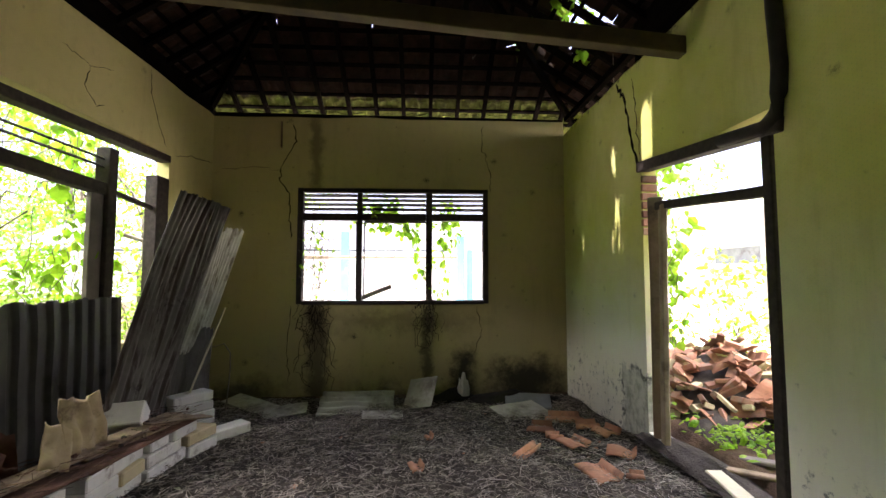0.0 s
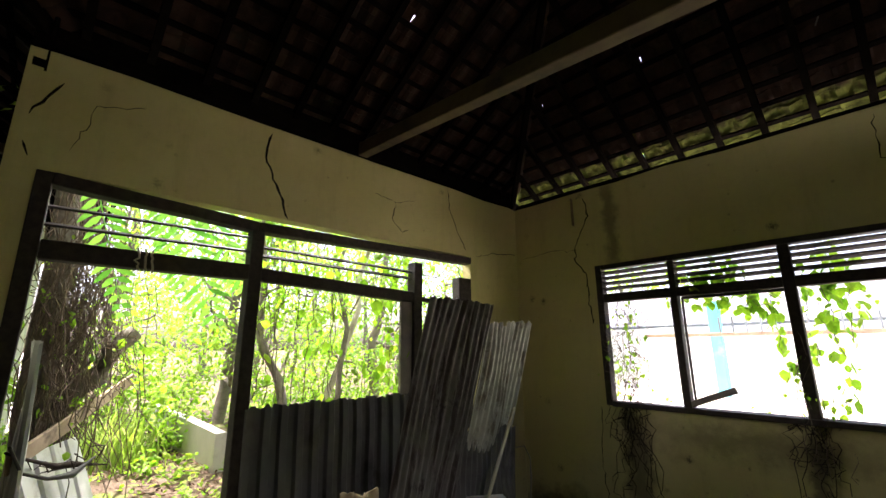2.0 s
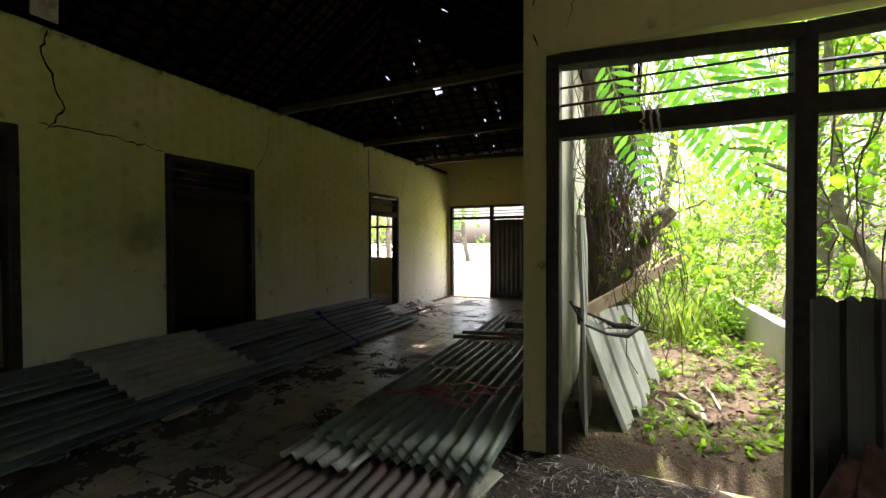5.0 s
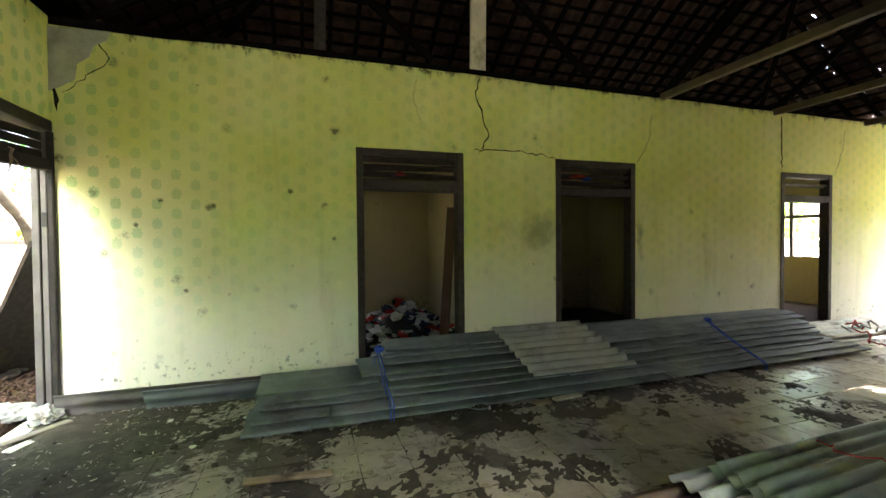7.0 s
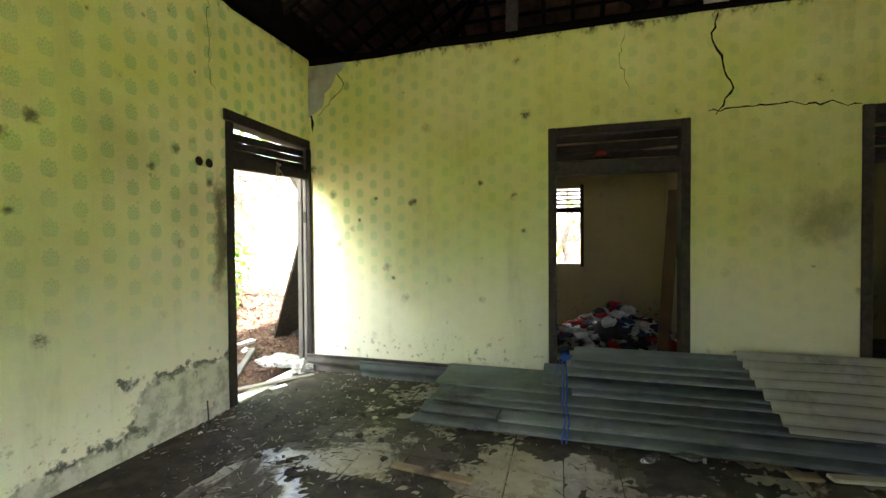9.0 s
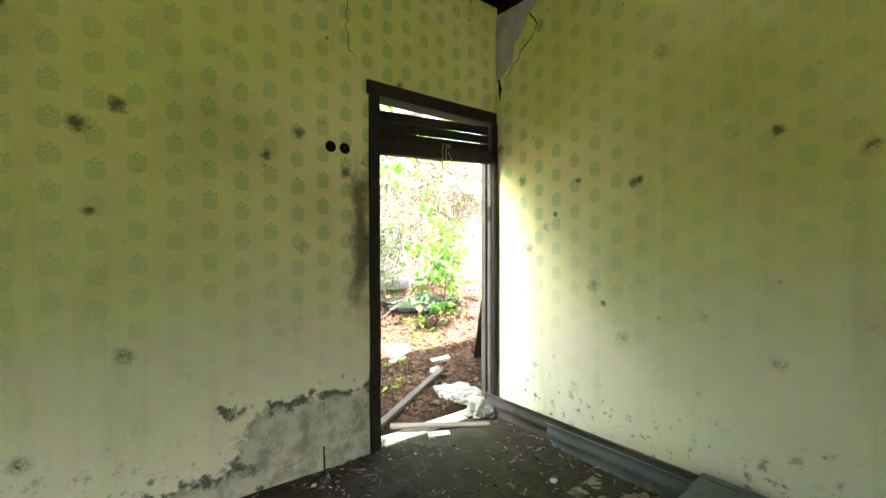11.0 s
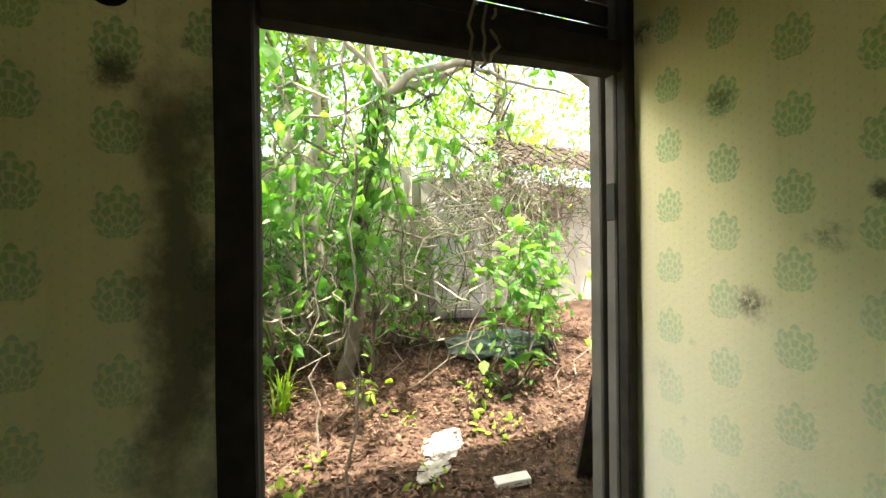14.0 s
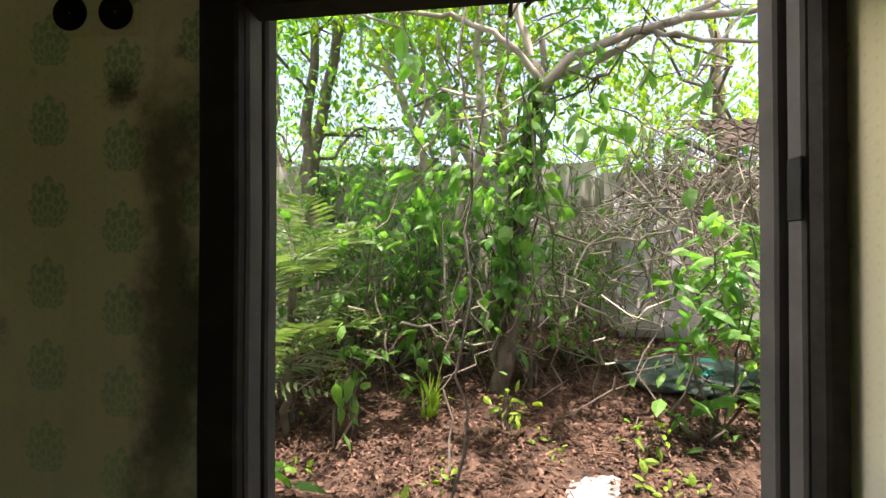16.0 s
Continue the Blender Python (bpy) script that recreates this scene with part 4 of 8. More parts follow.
def stick(name, a, b, w, h, material, parent=None, label="", rough=0.006, seed=0):
    """A squared timber from a to b."""
    a, b = Vector(a), Vector(b)
    d = b - a
    bm = box_bm(0, d.length, -w / 2, w / 2, -h / 2, h / 2, 0.008, rough, seed)
    q = d.to_track_quat("X", "Z").to_matrix().to_4x4()
    bm.transform(Matrix.Translation(a) @ q)
    me = bpy.data.meshes.new(name)
    bm.to_mesh(me)
    bm.free()
    me.materials.append(material)
    ob = new(name, me)
    if parent is not None:
        ob.parent = parent
    return tagged(ob, label)


# hips, ridges and valleys: timbers below, mortared half-round caps above
ZB, H1, H2 = 4.16, (XE - XW) / 2 + 0.1, (YH - YB) / 2 + 0.1
apex1, foot1 = Vector(((XE + XW) / 2, YN + 0.1 - H1, ZB + SL * H1)), Vector(((XE + XW) / 2, YH + 0.1 - H1, ZB + SL * H1))
yr, zr = (YH + YB) / 2, ZB + SL * H2
apex_w, apex_e = Vector((XF - 0.1 + H2, yr, zr)), Vector((XE + 0.1 - H2, yr, zr))
low = ZB - SL * 0.65
for k, (a, b) in enumerate((((XW - 0.75, YN + 0.75, low), apex1), ((XE + 0.75, YN + 0.75, low), apex1), (apex1, foot1), (foot1, apex_e), ((XF - 0.75, YH + 0.75, low), apex_w), ((XF - 0.75, YB - 0.75, low), apex_w),
                            ((XE + 0.75, YB - 0.75, low), apex_e), (apex_w, apex_e), ((XW - 0.75, YH + 0.75, low), foot1))):
    a, b = Vector(a), Vector(b)
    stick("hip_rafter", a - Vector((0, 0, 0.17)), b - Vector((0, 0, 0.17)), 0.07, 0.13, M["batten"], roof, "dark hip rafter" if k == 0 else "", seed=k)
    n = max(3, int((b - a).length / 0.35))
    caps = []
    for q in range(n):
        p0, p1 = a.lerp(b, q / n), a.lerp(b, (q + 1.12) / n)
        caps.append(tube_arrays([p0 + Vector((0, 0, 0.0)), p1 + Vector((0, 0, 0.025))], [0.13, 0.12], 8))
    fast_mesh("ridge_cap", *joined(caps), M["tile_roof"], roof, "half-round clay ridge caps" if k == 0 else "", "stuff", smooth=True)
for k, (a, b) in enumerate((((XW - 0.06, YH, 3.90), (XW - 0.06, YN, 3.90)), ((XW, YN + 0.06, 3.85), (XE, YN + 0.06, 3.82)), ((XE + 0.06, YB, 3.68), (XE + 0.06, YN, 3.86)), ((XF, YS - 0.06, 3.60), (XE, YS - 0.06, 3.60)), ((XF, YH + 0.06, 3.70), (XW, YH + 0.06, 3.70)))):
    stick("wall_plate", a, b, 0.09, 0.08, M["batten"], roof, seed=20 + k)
# boards added in the eave gaps to keep daylight off the roof's underside
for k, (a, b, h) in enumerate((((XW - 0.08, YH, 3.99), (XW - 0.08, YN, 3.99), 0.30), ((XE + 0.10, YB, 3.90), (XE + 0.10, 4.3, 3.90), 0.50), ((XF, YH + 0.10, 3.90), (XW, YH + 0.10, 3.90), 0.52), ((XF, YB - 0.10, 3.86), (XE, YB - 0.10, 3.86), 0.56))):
    stick("eave_board", a, b, 0.03, h, M["batten"], roof, "dark board added to close the eaves against light" if k == 0 else "", seed=60 + k)
tie = tagged(stick("tie_beam", (XW - 0.02, 3.53, 3.93), (XE + 0.02, 3.36, 3.36), 0.12, 0.15, M["wood_beam"], None, rough=0.01, seed=5), "sagging weathered tie beam across the front room", "beam", kind="structure")
for k, (x, z) in enumerate(((-4.8, 3.58), (-7.05, 3.55), (-9.3, 3.55))):
    tagged(stick("tie_beam", (x, YS - 0.1, z), (x, YH + 0.1, z + 0.03), 0.07, 0.10, M["wood_beam"], None, rough=0.006, seed=8 + k), "thin grey tie beam across the hall", "beam", kind="structure")
tagged(stick("roof_post", (-1.98, YS - 0.07, 3.58), (-2.02, YS - 0.07, 5.95), 0.05, 0.20, M["wood_pale"], None, rough=0.008, seed=12), "pale flaking board post above the wall", "post", kind="structure")
tagged(stick("roof_post", (-0.12, YS - 0.07, 3.58), (-0.16, YS - 0.07, 5.2), 0.08, 0.12, M["wood_dark"], None, rough=0.006, seed=13), "dark timber post above the wall", "post", kind="structure")
for k, (a, b) in enumerate((((-0.12, YS - 0.05, 4.7), (-1.4, YS - 0.05, 3.7)), ((-2.1, YS - 0.05, 4.9), (-3.6, YS - 0.05, 3.75)), ((-4.8, YS, 3.6), (-4.8, -1.2, 5.1)), ((-7.05, YS, 3.6), (-7.05, -1.2, 5.1)))):
    tagged(stick("roof_brace", a, b, 0.06, 0.09, M["batten"], None, seed=30 + k), "dark diagonal roof brace", "brace", kind="structure")


# ---- door and window frames ----
def frame_part(parent, name, along, p, depth, a0, a1, z0, z1, material=None, label="", rough=0.004):
    """One member of a frame, in a wall that runs along x or y."""
    lo, hi = sorted((p, p + depth))
    if along == "x":
        bm = box_bm(a0, a1, lo, hi, z0, z1, 0.006, rough, a0 * 3 + z0)
    else:
        bm = box_bm(lo, hi, a0, a1, z0, z1, 0.006, rough, a0 * 3 + z0)
    return part(name, bm, material or M["wood_dark"], parent, label)


def louvre(parent, along, p, a0, a1, z, tilt=0.6, w=0.09, name="slat", drop=0.0):
    """One tilted slat of a transom."""
    bm = box_bm(a0, a1, -w / 2, w / 2, -0.008, 0.008, 0.003, 0.003, z * 7 + a0)
    bm.transform(Matrix.Translation((-(a0 + a1) / 2, 0, 0)))
    bm.transform(Matrix.Rotation(drop, 4, "Y") @ Matrix.Rotation(tilt, 4, "X"))
    if along == "y":
        bm.transform(Matrix.Rotation(math.pi / 2, 4, "Z"))
        bm.transform(Matrix.Translation((p, (a0 + a1) / 2, z)))
    else:
        bm.transform(Matrix.Translation(((a0 + a1) / 2, p, z)))
    return part(name, bm, M["wood_dark"], parent)


def door_frame(name, along, p, depth, a0, a1, head, bar0, bar1, slats, label, w=0.08):
    d = thing(name, (0, 0, 0), label, "doorway", kind="structure")
    frame_part(d, "jamb", along, p, depth, a0, a0 + w, 0.0, head)
    frame_part(d, "jamb", along, p, depth, a1 - w, a1, 0.0, head)
    frame_part(d, "head", along, p, depth, a0 + w, a1 - w, head - 0.075, head)
    frame_part(d, "transom_bar", along, p, depth, a0 + w, a1 - w, bar0, bar1)
    for k in range(slats):
        z = bar1 + (head - 0.075 - bar1) * (k + 0.6) / slats
        louvre(d, along, p + depth / 2, a0 + w, a1 - w, z, 0.55, drop=0.01 * ((k * 5) % 3 - 1))
    return d


door_1 = door_frame("door_1", "x", YS + 0.015, -0.15, -1.76, -0.49, 2.61, 2.14, 2.27, 3, "dark timber door frame with a broken louvred transom")
door_2 = door_frame("door_2", "x", YS + 0.015, -0.15, -4.31, -3.04, 2.61, 2.14, 2.25, 3, "dark timber door frame opening to a black room")
door_3 = door_frame("door_3", "x", YS + 0.015, -0.15, -8.42, -7.2, 2.61, 2.14, 2.25, 1, "dark timber door frame with daylight behind")
# back door, in the corner
door_4 = thing("door_4", (0, 0, 0), "open back doorway with dark frame and louvred transom", "doorway", kind="structure")
# black front pieces, greyer rear ones: light from the yard put into the tones
frame_part(door_4, "jamb", "y", XE - 0.02, 0.035, -2.223, -2.139, 0.0, 2.58, M["wood_black"])
frame_part(door_4, "jamb", "y", XE + 0.016, 0.064, -2.229, -2.144, 0.0, 2.58, M["wood_jamb"], "weathered grey jamb, outdoor light put into its tone")
frame_part(door_4, "jamb", "y", XE + 0.086, 0.050, -2.238, -2.144, 0.0, 2.58, M["wood_jamb"])
frame_part(door_4, "jamb", "y", XE - 0.035, 0.045, YS + 0.003, -3.372, 0.0, 2.58, M["wood_black"])
frame_part(door_4, "jamb_post", "y", XE + 0.011, 0.046, YS + 0.003, -3.366, 0.0, 2.58, M["wood_jamb"], "weathered grey door post, outdoor light put into its tone")
frame_part(door_4, "jamb_post", "y", XE + 0.064, 0.056, YS + 0.003, -3.350, 0.0, 2.58, M["wood_jamb"])
frame_part(door_4, "head", "y", XE - 0.025, 0.17, YS + 0.004, -2.120, 2.58, 2.68, M["wood_black"])
stick("transom_bar", (XE + 0.018, -3.414, 2.282), (XE + 0.018, -2.226, 2.222), 0.075, 0.105, M["wood_black"], door_4, seed=9)
for k, (zs, zn) in enumerate(((2.370, 2.312), (2.448, 2.388), (2.530, 2.462))):
    stick("slat", (XE + 0.045, -3.414, zs), (XE + 0.045, -2.226, zn), 0.018, 0.076, M["wood_black"], door_4, rough=0.004, seed=40 + k)
part("hinge", box_bm(XE + 0.012, XE + 0.05, -3.368, -3.3625, 1.72, 1.85, 0.002), M["metal_black"], door_4, "rusty hinge")
# front doorway in the east wall: lintel settled askew
door_5 = thing("door_5", (0, 0, 0), "wrecked front doorway with settled lintel and bare transom", "doorway", kind="structure")
stick("lintel", (XE + 0.02, 4.1, 2.53), (XE + 0.02, 2.42, 2.37), 0.12, 0.10, M["wood_dark"], door_5, seed=3)
stick("jamb", (XE + 0.04, 2.56, -0.05), (XE + 0.04, 2.56, 2.34), 0.08, 0.10, M["wood_dark"], door_5, seed=4)
stick("jamb", (XE + 0.03, 3.90, -0.05), (XE + 0.05, 3.93, 2.2), 0.13, 0.05, M["wood_old"], door_5, "split brown door post", seed=5)
stick("jamb", (XE - 0.01, 3.77, -0.08), (XE + 0.02, 3.76, 2.10), 0.14, 0.05, M["wood_plank"], door_5, "loose weathered door post", seed=6)
stick("transom_bar", (XE + 0.03, 3.85, 2.10), (XE + 0.03, 2.55, 1.99), 0.07, 0.075, M["wood_dark"], door_5, seed=7)
# far doorway of the hall
door_6 = thing("door_6", (0, 0, 0), "far doorway, one side open, one closed by a dark sheet", "doorway", kind="structure")
frame_part(door_6, "jamb", "y", XF + 0.01, -0.14, -3.34, -3.26, 0.0, 2.62)
frame_part(door_6, "jamb", "y", XF + 0.01, -0.14, -2.12, -2.02, 0.0, 2.62)
frame_part(door_6, "head", "y", XF + 0.01, -0.14, -3.26, -0.85, 2.55, 2.62)
frame_part(door_6, "transom_bar", "y", XF + 0.01, -0.14, -3.26, -0.85, 2.22, 2.30)
for z in (2.38, 2.46):
    louvre(door_6, "y", XF - 0.06, -3.26, -0.85, z, 0.4, 0.06)
leaf = corrugated("door_sheet", 2.2, 1.2, 0.13, 0.012, M["zinc_dark"], door_6, "dark corrugated sheet closing the doorway", seed=4)
leaf.matrix_basis = Matrix.Translation((XF - 0.02, -1.42, 0.0)) @ Matrix(((0, 0, 1, 0), (0, 1, 0, 0), (1, 0, 0, 0), (0, 0, 0, 1)))
# north window: three lights under louvres
window_1 = thing("window_1", (0, 0, 0), "broken three-light timber window with louvred top, no glass", "window", kind="structure")
frame_part(window_1, "window_frame", "x", YN - 0.01, 0.13, -1.77, -1.69, 1.03, 2.75)
frame_part(window_1, "window_frame", "x", YN - 0.01, 0.13, 1.0, 1.07, 1.03, 2.75)
frame_part(window_1, "head", "x", YN - 0.01, 0.13, -1.69, 1.0, 2.69, 2.75)
frame_part(window_1, "window_sill", "x", YN - 0.03, 0.18, -1.69, 1.0, 1.02, 1.075)
frame_part(window_1, "mullion", "x", YN, 0.11, -0.895, -0.825, 1.075, 2.69)
frame_part(window_1, "mullion", "x", YN, 0.11, 0.13, 0.225, 1.075, 2.69)
for a0, a1 in ((-1.69, -0.895), (-0.825, 0.13), (0.225, 1.0)):
    frame_part(window_1, "transom_bar", "x", YN + 0.002, 0.11, a0, a1, 2.27, 2.375)
    for z in (2.44, 2.51, 2.58, 2.645):
        louvre(window_1, "x", YN + 0.05, a0, a1, z, -0.30, 0.085)
for a in (-0.80, -0.915, 0.985):
    frame_part(window_1, "sash_rail", "x", YN + 0.03, 0.04, a, a + 0.02, 1.09, 2.26)
frame_part(window_1, "sash_rail", "x", YN + 0.03, 0.04, -0.78, 0.13, 2.235, 2.265)
tagged(stick("loose_board", (-0.85, YN + 0.02, 1.10), (-0.38, YN - 0.05, 1.29), 0.02, 0.065, M["wood_grey"], None, seed=3), "loose grey board stuck in the window", "board")
# west opening: door side and window side
window_2 = thing("window_2", (0, 0, 0), "wide dark timber door and window frame with louvred transom", "window", kind="structure")
frame_part(window_2, "jamb", "y", XW + 0.01, -0.14, 0.96, 1.055, -0.1, 2.92)
stick("head", (XW - 0.05, 1.05, 2.875), (XW - 0.05, 2.46, 2.80), 0.14, 0.09, M["wood_dark"], window_2, seed=2)
stick("head", (XW - 0.05, 2.46, 2.80), (XW - 0.05, 5.28, 2.865), 0.14, 0.09, M["wood_dark"], window_2, seed=3)
frame_part(window_2, "mullion", "y", XW + 0.01, -0.14, 2.41, 2.52, -0.1, 2.82)
frame_part(window_2, "transom_bar", "y", XW + 0.005, -0.12, 1.055, 2.41, 2.31, 2.445)
stick("transom_bar", (XW - 0.06, 2.52, 2.37), (XW - 0.06, 4.36, 2.30), 0.10, 0.12, M["wood_dark"], window_2, seed=6)
stick("transom_bar", (XW - 0.06, 4.4, 2.30), (XW - 0.06, 5.2, 2.22), 0.05, 0.05, M["wood_dark"], window_2, seed=7)
frame_part(window_2, "mullion", "y", XW + 0.01, -0.14, 4.30, 4.42, 0.75, 2.72)
frame_part(window_2, "mullion", "y", XW - 0.03, -0.05, 4.14, 4.30, 0.75, 2.24, M["wood_grey"], "pale grey window stile")
frame_part(window_2, "jamb", "y", XW + 0.01, -0.14, 5.05, 5.28, 0.75, 2.62)
for z in (2.57, 2.70):
    louvre(window_2, "y", XW - 0.07, 1.055, 2.41, z, 0.35, 0.10, drop=-0.01)
for z in (2.52, 2.60):
    louvre(window_2, "y", XW - 0.07, 2.52, 4.30, z + 0.02, 0.5, 0.07, drop=0.012)
window_3 = thing("window_3", (0, 0, 0), "small louvred window of the dark back room", "window", kind="structure")
frame_part(window_3, "window_frame", "x", YB + 0.01, -0.1, -0.99, -0.93, 1.02, 2.48)
frame_part(window_3, "window_frame", "x", YB + 0.01, -0.1, -0.35, -0.29, 1.02, 2.48)
frame_part(window_3, "transom_bar", "x", YB + 0.01, -0.1, -0.93, -0.35, 1.99, 2.08)
for z in (2.14, 2.22, 2.30, 2.37):
    louvre(window_3, "x", YB - 0.05, -0.93, -0.35, z, 0.3, 0.06)
window_4 = thing("window_4", (0, 0, 0), "pale-framed window in the far back room", "window", kind="structure")
frame_part(window_4, "mullion", "y", XF + 0.01, -0.1, -5.9, -5.82, 1.1, 2.5, M["wood_grey"])
frame_part(window_4, "transom_bar", "y", XF + 0.01, -0.1, -6.5, -5.2, 2.02, 2.1, M["wood_grey"])
# ---- front room ----
def z_front_floor(x, y):
    """Height of the debris-covered ground in the front room."""
    x, y = np.asarray(x, float), np.asarray(y, float)
    base = -0.02 - 0.30 * np.clip((y - 1.5) / 4.8, 0, 1)
    return base + 0.018 * np.sin(3.1 * x + 1.7 * y) * np.sin(2.3 * y - x) + 0.010 * np.sin(9 * x) * np.cos(8 * y + 2 * x)


gx, gy = np.linspace(XW - 0.02, XE + 0.1, 70), np.linspace(0.55, YN + 0.02, 75)
X, Y = np.meshgrid(gx, gy)
Z = z_front_floor(X, Y) + rng.normal(0, 0.004, X.shape) - 0.03 * np.clip((0.85 - Y) / 0.3, 0, 1)
idx = np.arange(X.size).reshape(X.shape)
F = np.stack([idx[:-1, :-1], idx[:-1, 1:], idx[1:, 1:], idx[1:, :-1]], -1).reshape(-1, 4)
debris = tagged(fast_mesh("floor_front", np.stack([X, Y, Z], -1).reshape(-1, 3), F, M["soil"], smooth=True), "dark trodden soil floor under dry litter", "floor", kind="structure")
n = 36000
lx, ly = rng.uniform(XW + 0.05, XE - 0.02, n), 0.7 + 5.5 * rng.beta(1.3, 1.1, n)
at = np.stack([lx, ly, z_front_floor(lx, ly) + rng.uniform(0.008, 0.035, n)], -1)
fast_mesh("dry_litter", *sticks_arrays(at, rng.uniform(0, 6.3, n), rng.normal(0, 0.12, n), rng.gamma(2.0, 0.026, n) + 0.012, 0.0022 + 0.0065 * rng.beta(1.0, 2.2, n)), M["straw"], kind="stuff", label="dry stalks and leaf litter strewn on the ground")
tagged(bpy.data.objects["dry_litter"], category="litter")
n = 2600
lx, ly = rng.uniform(XW + 0.05, XE - 0.05, n), rng.uniform(0.7, YN - 0.05, n)
at = np.stack([lx, ly, z_front_floor(lx, ly) + 0.012], -1)
ob = fast_mesh("dead_leaves", *leaves_arrays(at, 0.035, 3, 0.5, 0.0), M["straw"], kind="stuff", label="crumbled dead leaves on the ground")
tagged(ob, category="litter")


def on_floor(x, y, up=0.0):
    return (x, y, float(z_front_floor(x, y)) + up)


# standing corrugated sheets in the west opening
UP = Matrix(((0, 0, 1, 0), (0, 1, 0, 0), (1, 0, 0, 0), (0, 0, 0, 1)))      # ridges upright, face to +x
sheet_a = corrugated("corrugated_sheet", 1.34, 1.98, 0.148, 0.022, M["zinc_dark"], None, thick=0.003, ragged=0.02, seed=2, trapezoid=True)
tagged(sheet_a, "dark grey corrugated metal sheet standing across the opening", "metal sheet")
sheet_a.matrix_basis = Matrix.Translation((-2.93, 3.47, -0.10)) @ Matrix.Rotation(radians(-2), 4, "Y") @ UP
sheet_b = corrugated("corrugated_sheet", 2.35, 0.80, 0.076, 0.013, M["zinc_streaked"], None, thick=0.003, ragged=0.02, seed=5, sag=-0.03)
tagged(sheet_b, "rust-streaked corrugated metal sheet leaning in the corner", "metal sheet")
sheet_c = corrugated("corrugated_sheet", 2.30, 0.75, 0.076, 0.012, M["pale_streaked"], None, thick=0.006, ragged=0.03, seed=6, sag=0.02)
tagged(sheet_c, "pale weathered corrugated sheet leaning behind another", "metal sheet")
sheet_d = corrugated("corrugated_sheet", 1.0, 1.0, 0.076, 0.012, M["zinc_dark"], None, thick=0.003, ragged=0.02, seed=8)
tagged(sheet_d, "low dark corrugated sheet behind the rubble", "metal sheet")


def lean(ob, foot, head, across):
    """Stand a sheet with its ridges running from foot to head."""
    f, h = Vector(foot), Vector(head)
    x = (h - f).normalized()
    y = Vector(across)
    y = (y - x * y.dot(x)).normalized()
    z = x.cross(y)
    ob.matrix_basis = Matrix(((x.x, y.x, z.x, f.x), (x.y, y.y, z.y, f.y), (x.z, y.z, z.z, f.z), (0, 0, 0, 1)))


lean(sheet_b, (-2.52, 3.92, -0.12), (-1.88, 3.97, 2.16), (0.06, 1.0, 0.0))
lean(sheet_c, (-2.92, 5.12, -0.18), (-2.12, 5.02, 2.12), (0.0, 1.0, 0.0))
lean(sheet_d, (-2.62, 4.98, -0.18), (-2.58, 5.0, 0.72), (0.1, 1.0, 0.0))
tagged(stick("painted_batten", (-2.54, 4.90, 0.0), (-2.19, 5.04, 1.08), 0.10, 0.02, M["wood_pale"], None, seed=4), "batten with peeling pale paint leaning on sheets", "batten")


# stacked light blocks
def block(at, rz, size=(0.44, 0.20, 0.10), mat="block", seed=0, tilt=0.0):
    bm = box_bm(-size[0] / 2, size[0] / 2, -size[1] / 2, size[1] / 2, 0, size[2], 0.010, 0.008, seed)
    me = bpy.data.meshes.new("block")
    bm.to_mesh(me)
    bm.free()
    me.materials.append(M[mat])
    ob = new("building_block", me)
    ob.matrix_basis = pose(*at, tilt, 0, rz)
    return tagged(ob, "white lightweight building block, chipped, in a rough stack" if mat == "block" else "tan lightweight building block in a rough stack", "block", "stacked building blocks")


# a rough row of courses, facing the room
for k, (x, y, z, ln, rz, m) in enumerate(((-2.20, 2.58, 0.055, 0.50, 91, "block"), (-2.18, 3.23, 0.05, 0.58, 90, "block"), (-2.14, 3.655, 0.055, 0.22, 88, "block"), (-2.07, 3.91, 0.06, 0.30, 84, "block"),
                                          (-2.22, 2.66, -0.05, 0.46, 89, "block"), (-2.17, 3.08, -0.052, 0.30, 90, "block"), (-2.15, 3.36, -0.05, 0.26, 91, "block_tan"), (-2.12, 3.71, -0.05, 0.40, 86, "block"),
                                          (-2.21, 2.62, -0.155, 0.58, 90, "block"), (-2.17, 3.20, -0.155, 0.56, 90, "block"), (-2.12, 3.74, -0.16, 0.50, 86, "block"),
                                          (-2.06, 4.20, -0.085, 0.36, 77, "block_tan"), (-2.05, 4.20, -0.19, 0.34, 75, "block"), (-1.95, 4.56, -0.19, 0.46, 50, "block"),
                                          (-2.46, 4.86, 0.07, 0.42, 56, "block"), (-2.45, 4.87, -0.03, 0.40, 52, "block"), (-2.44, 4.86, -0.13, 0.42, 57, "block"), (-2.44, 4.86, -0.23, 0.44, 55, "block"),
                                          (-2.45, 2.62, -0.15, 0.5, 90, "block"), (-2.44, 3.2, -0.15, 0.5, 90, "block"), (-2.43, 3.72, -0.15, 0.5, 88, "block"), (-2.44, 2.9, -0.05, 0.6, 90, "block"), (-2.42, 3.55, -0.05, 0.5, 88, "block"), (-2.42, 3.1, 0.05, 0.6, 88, "block"), (-2.4, 3.65, 0.05, 0.4, 86, "block"))):
    block((x, y, z), rz + random.uniform(-1.5, 1.5), (ln, 0.20, 0.098), m, 40 + k)
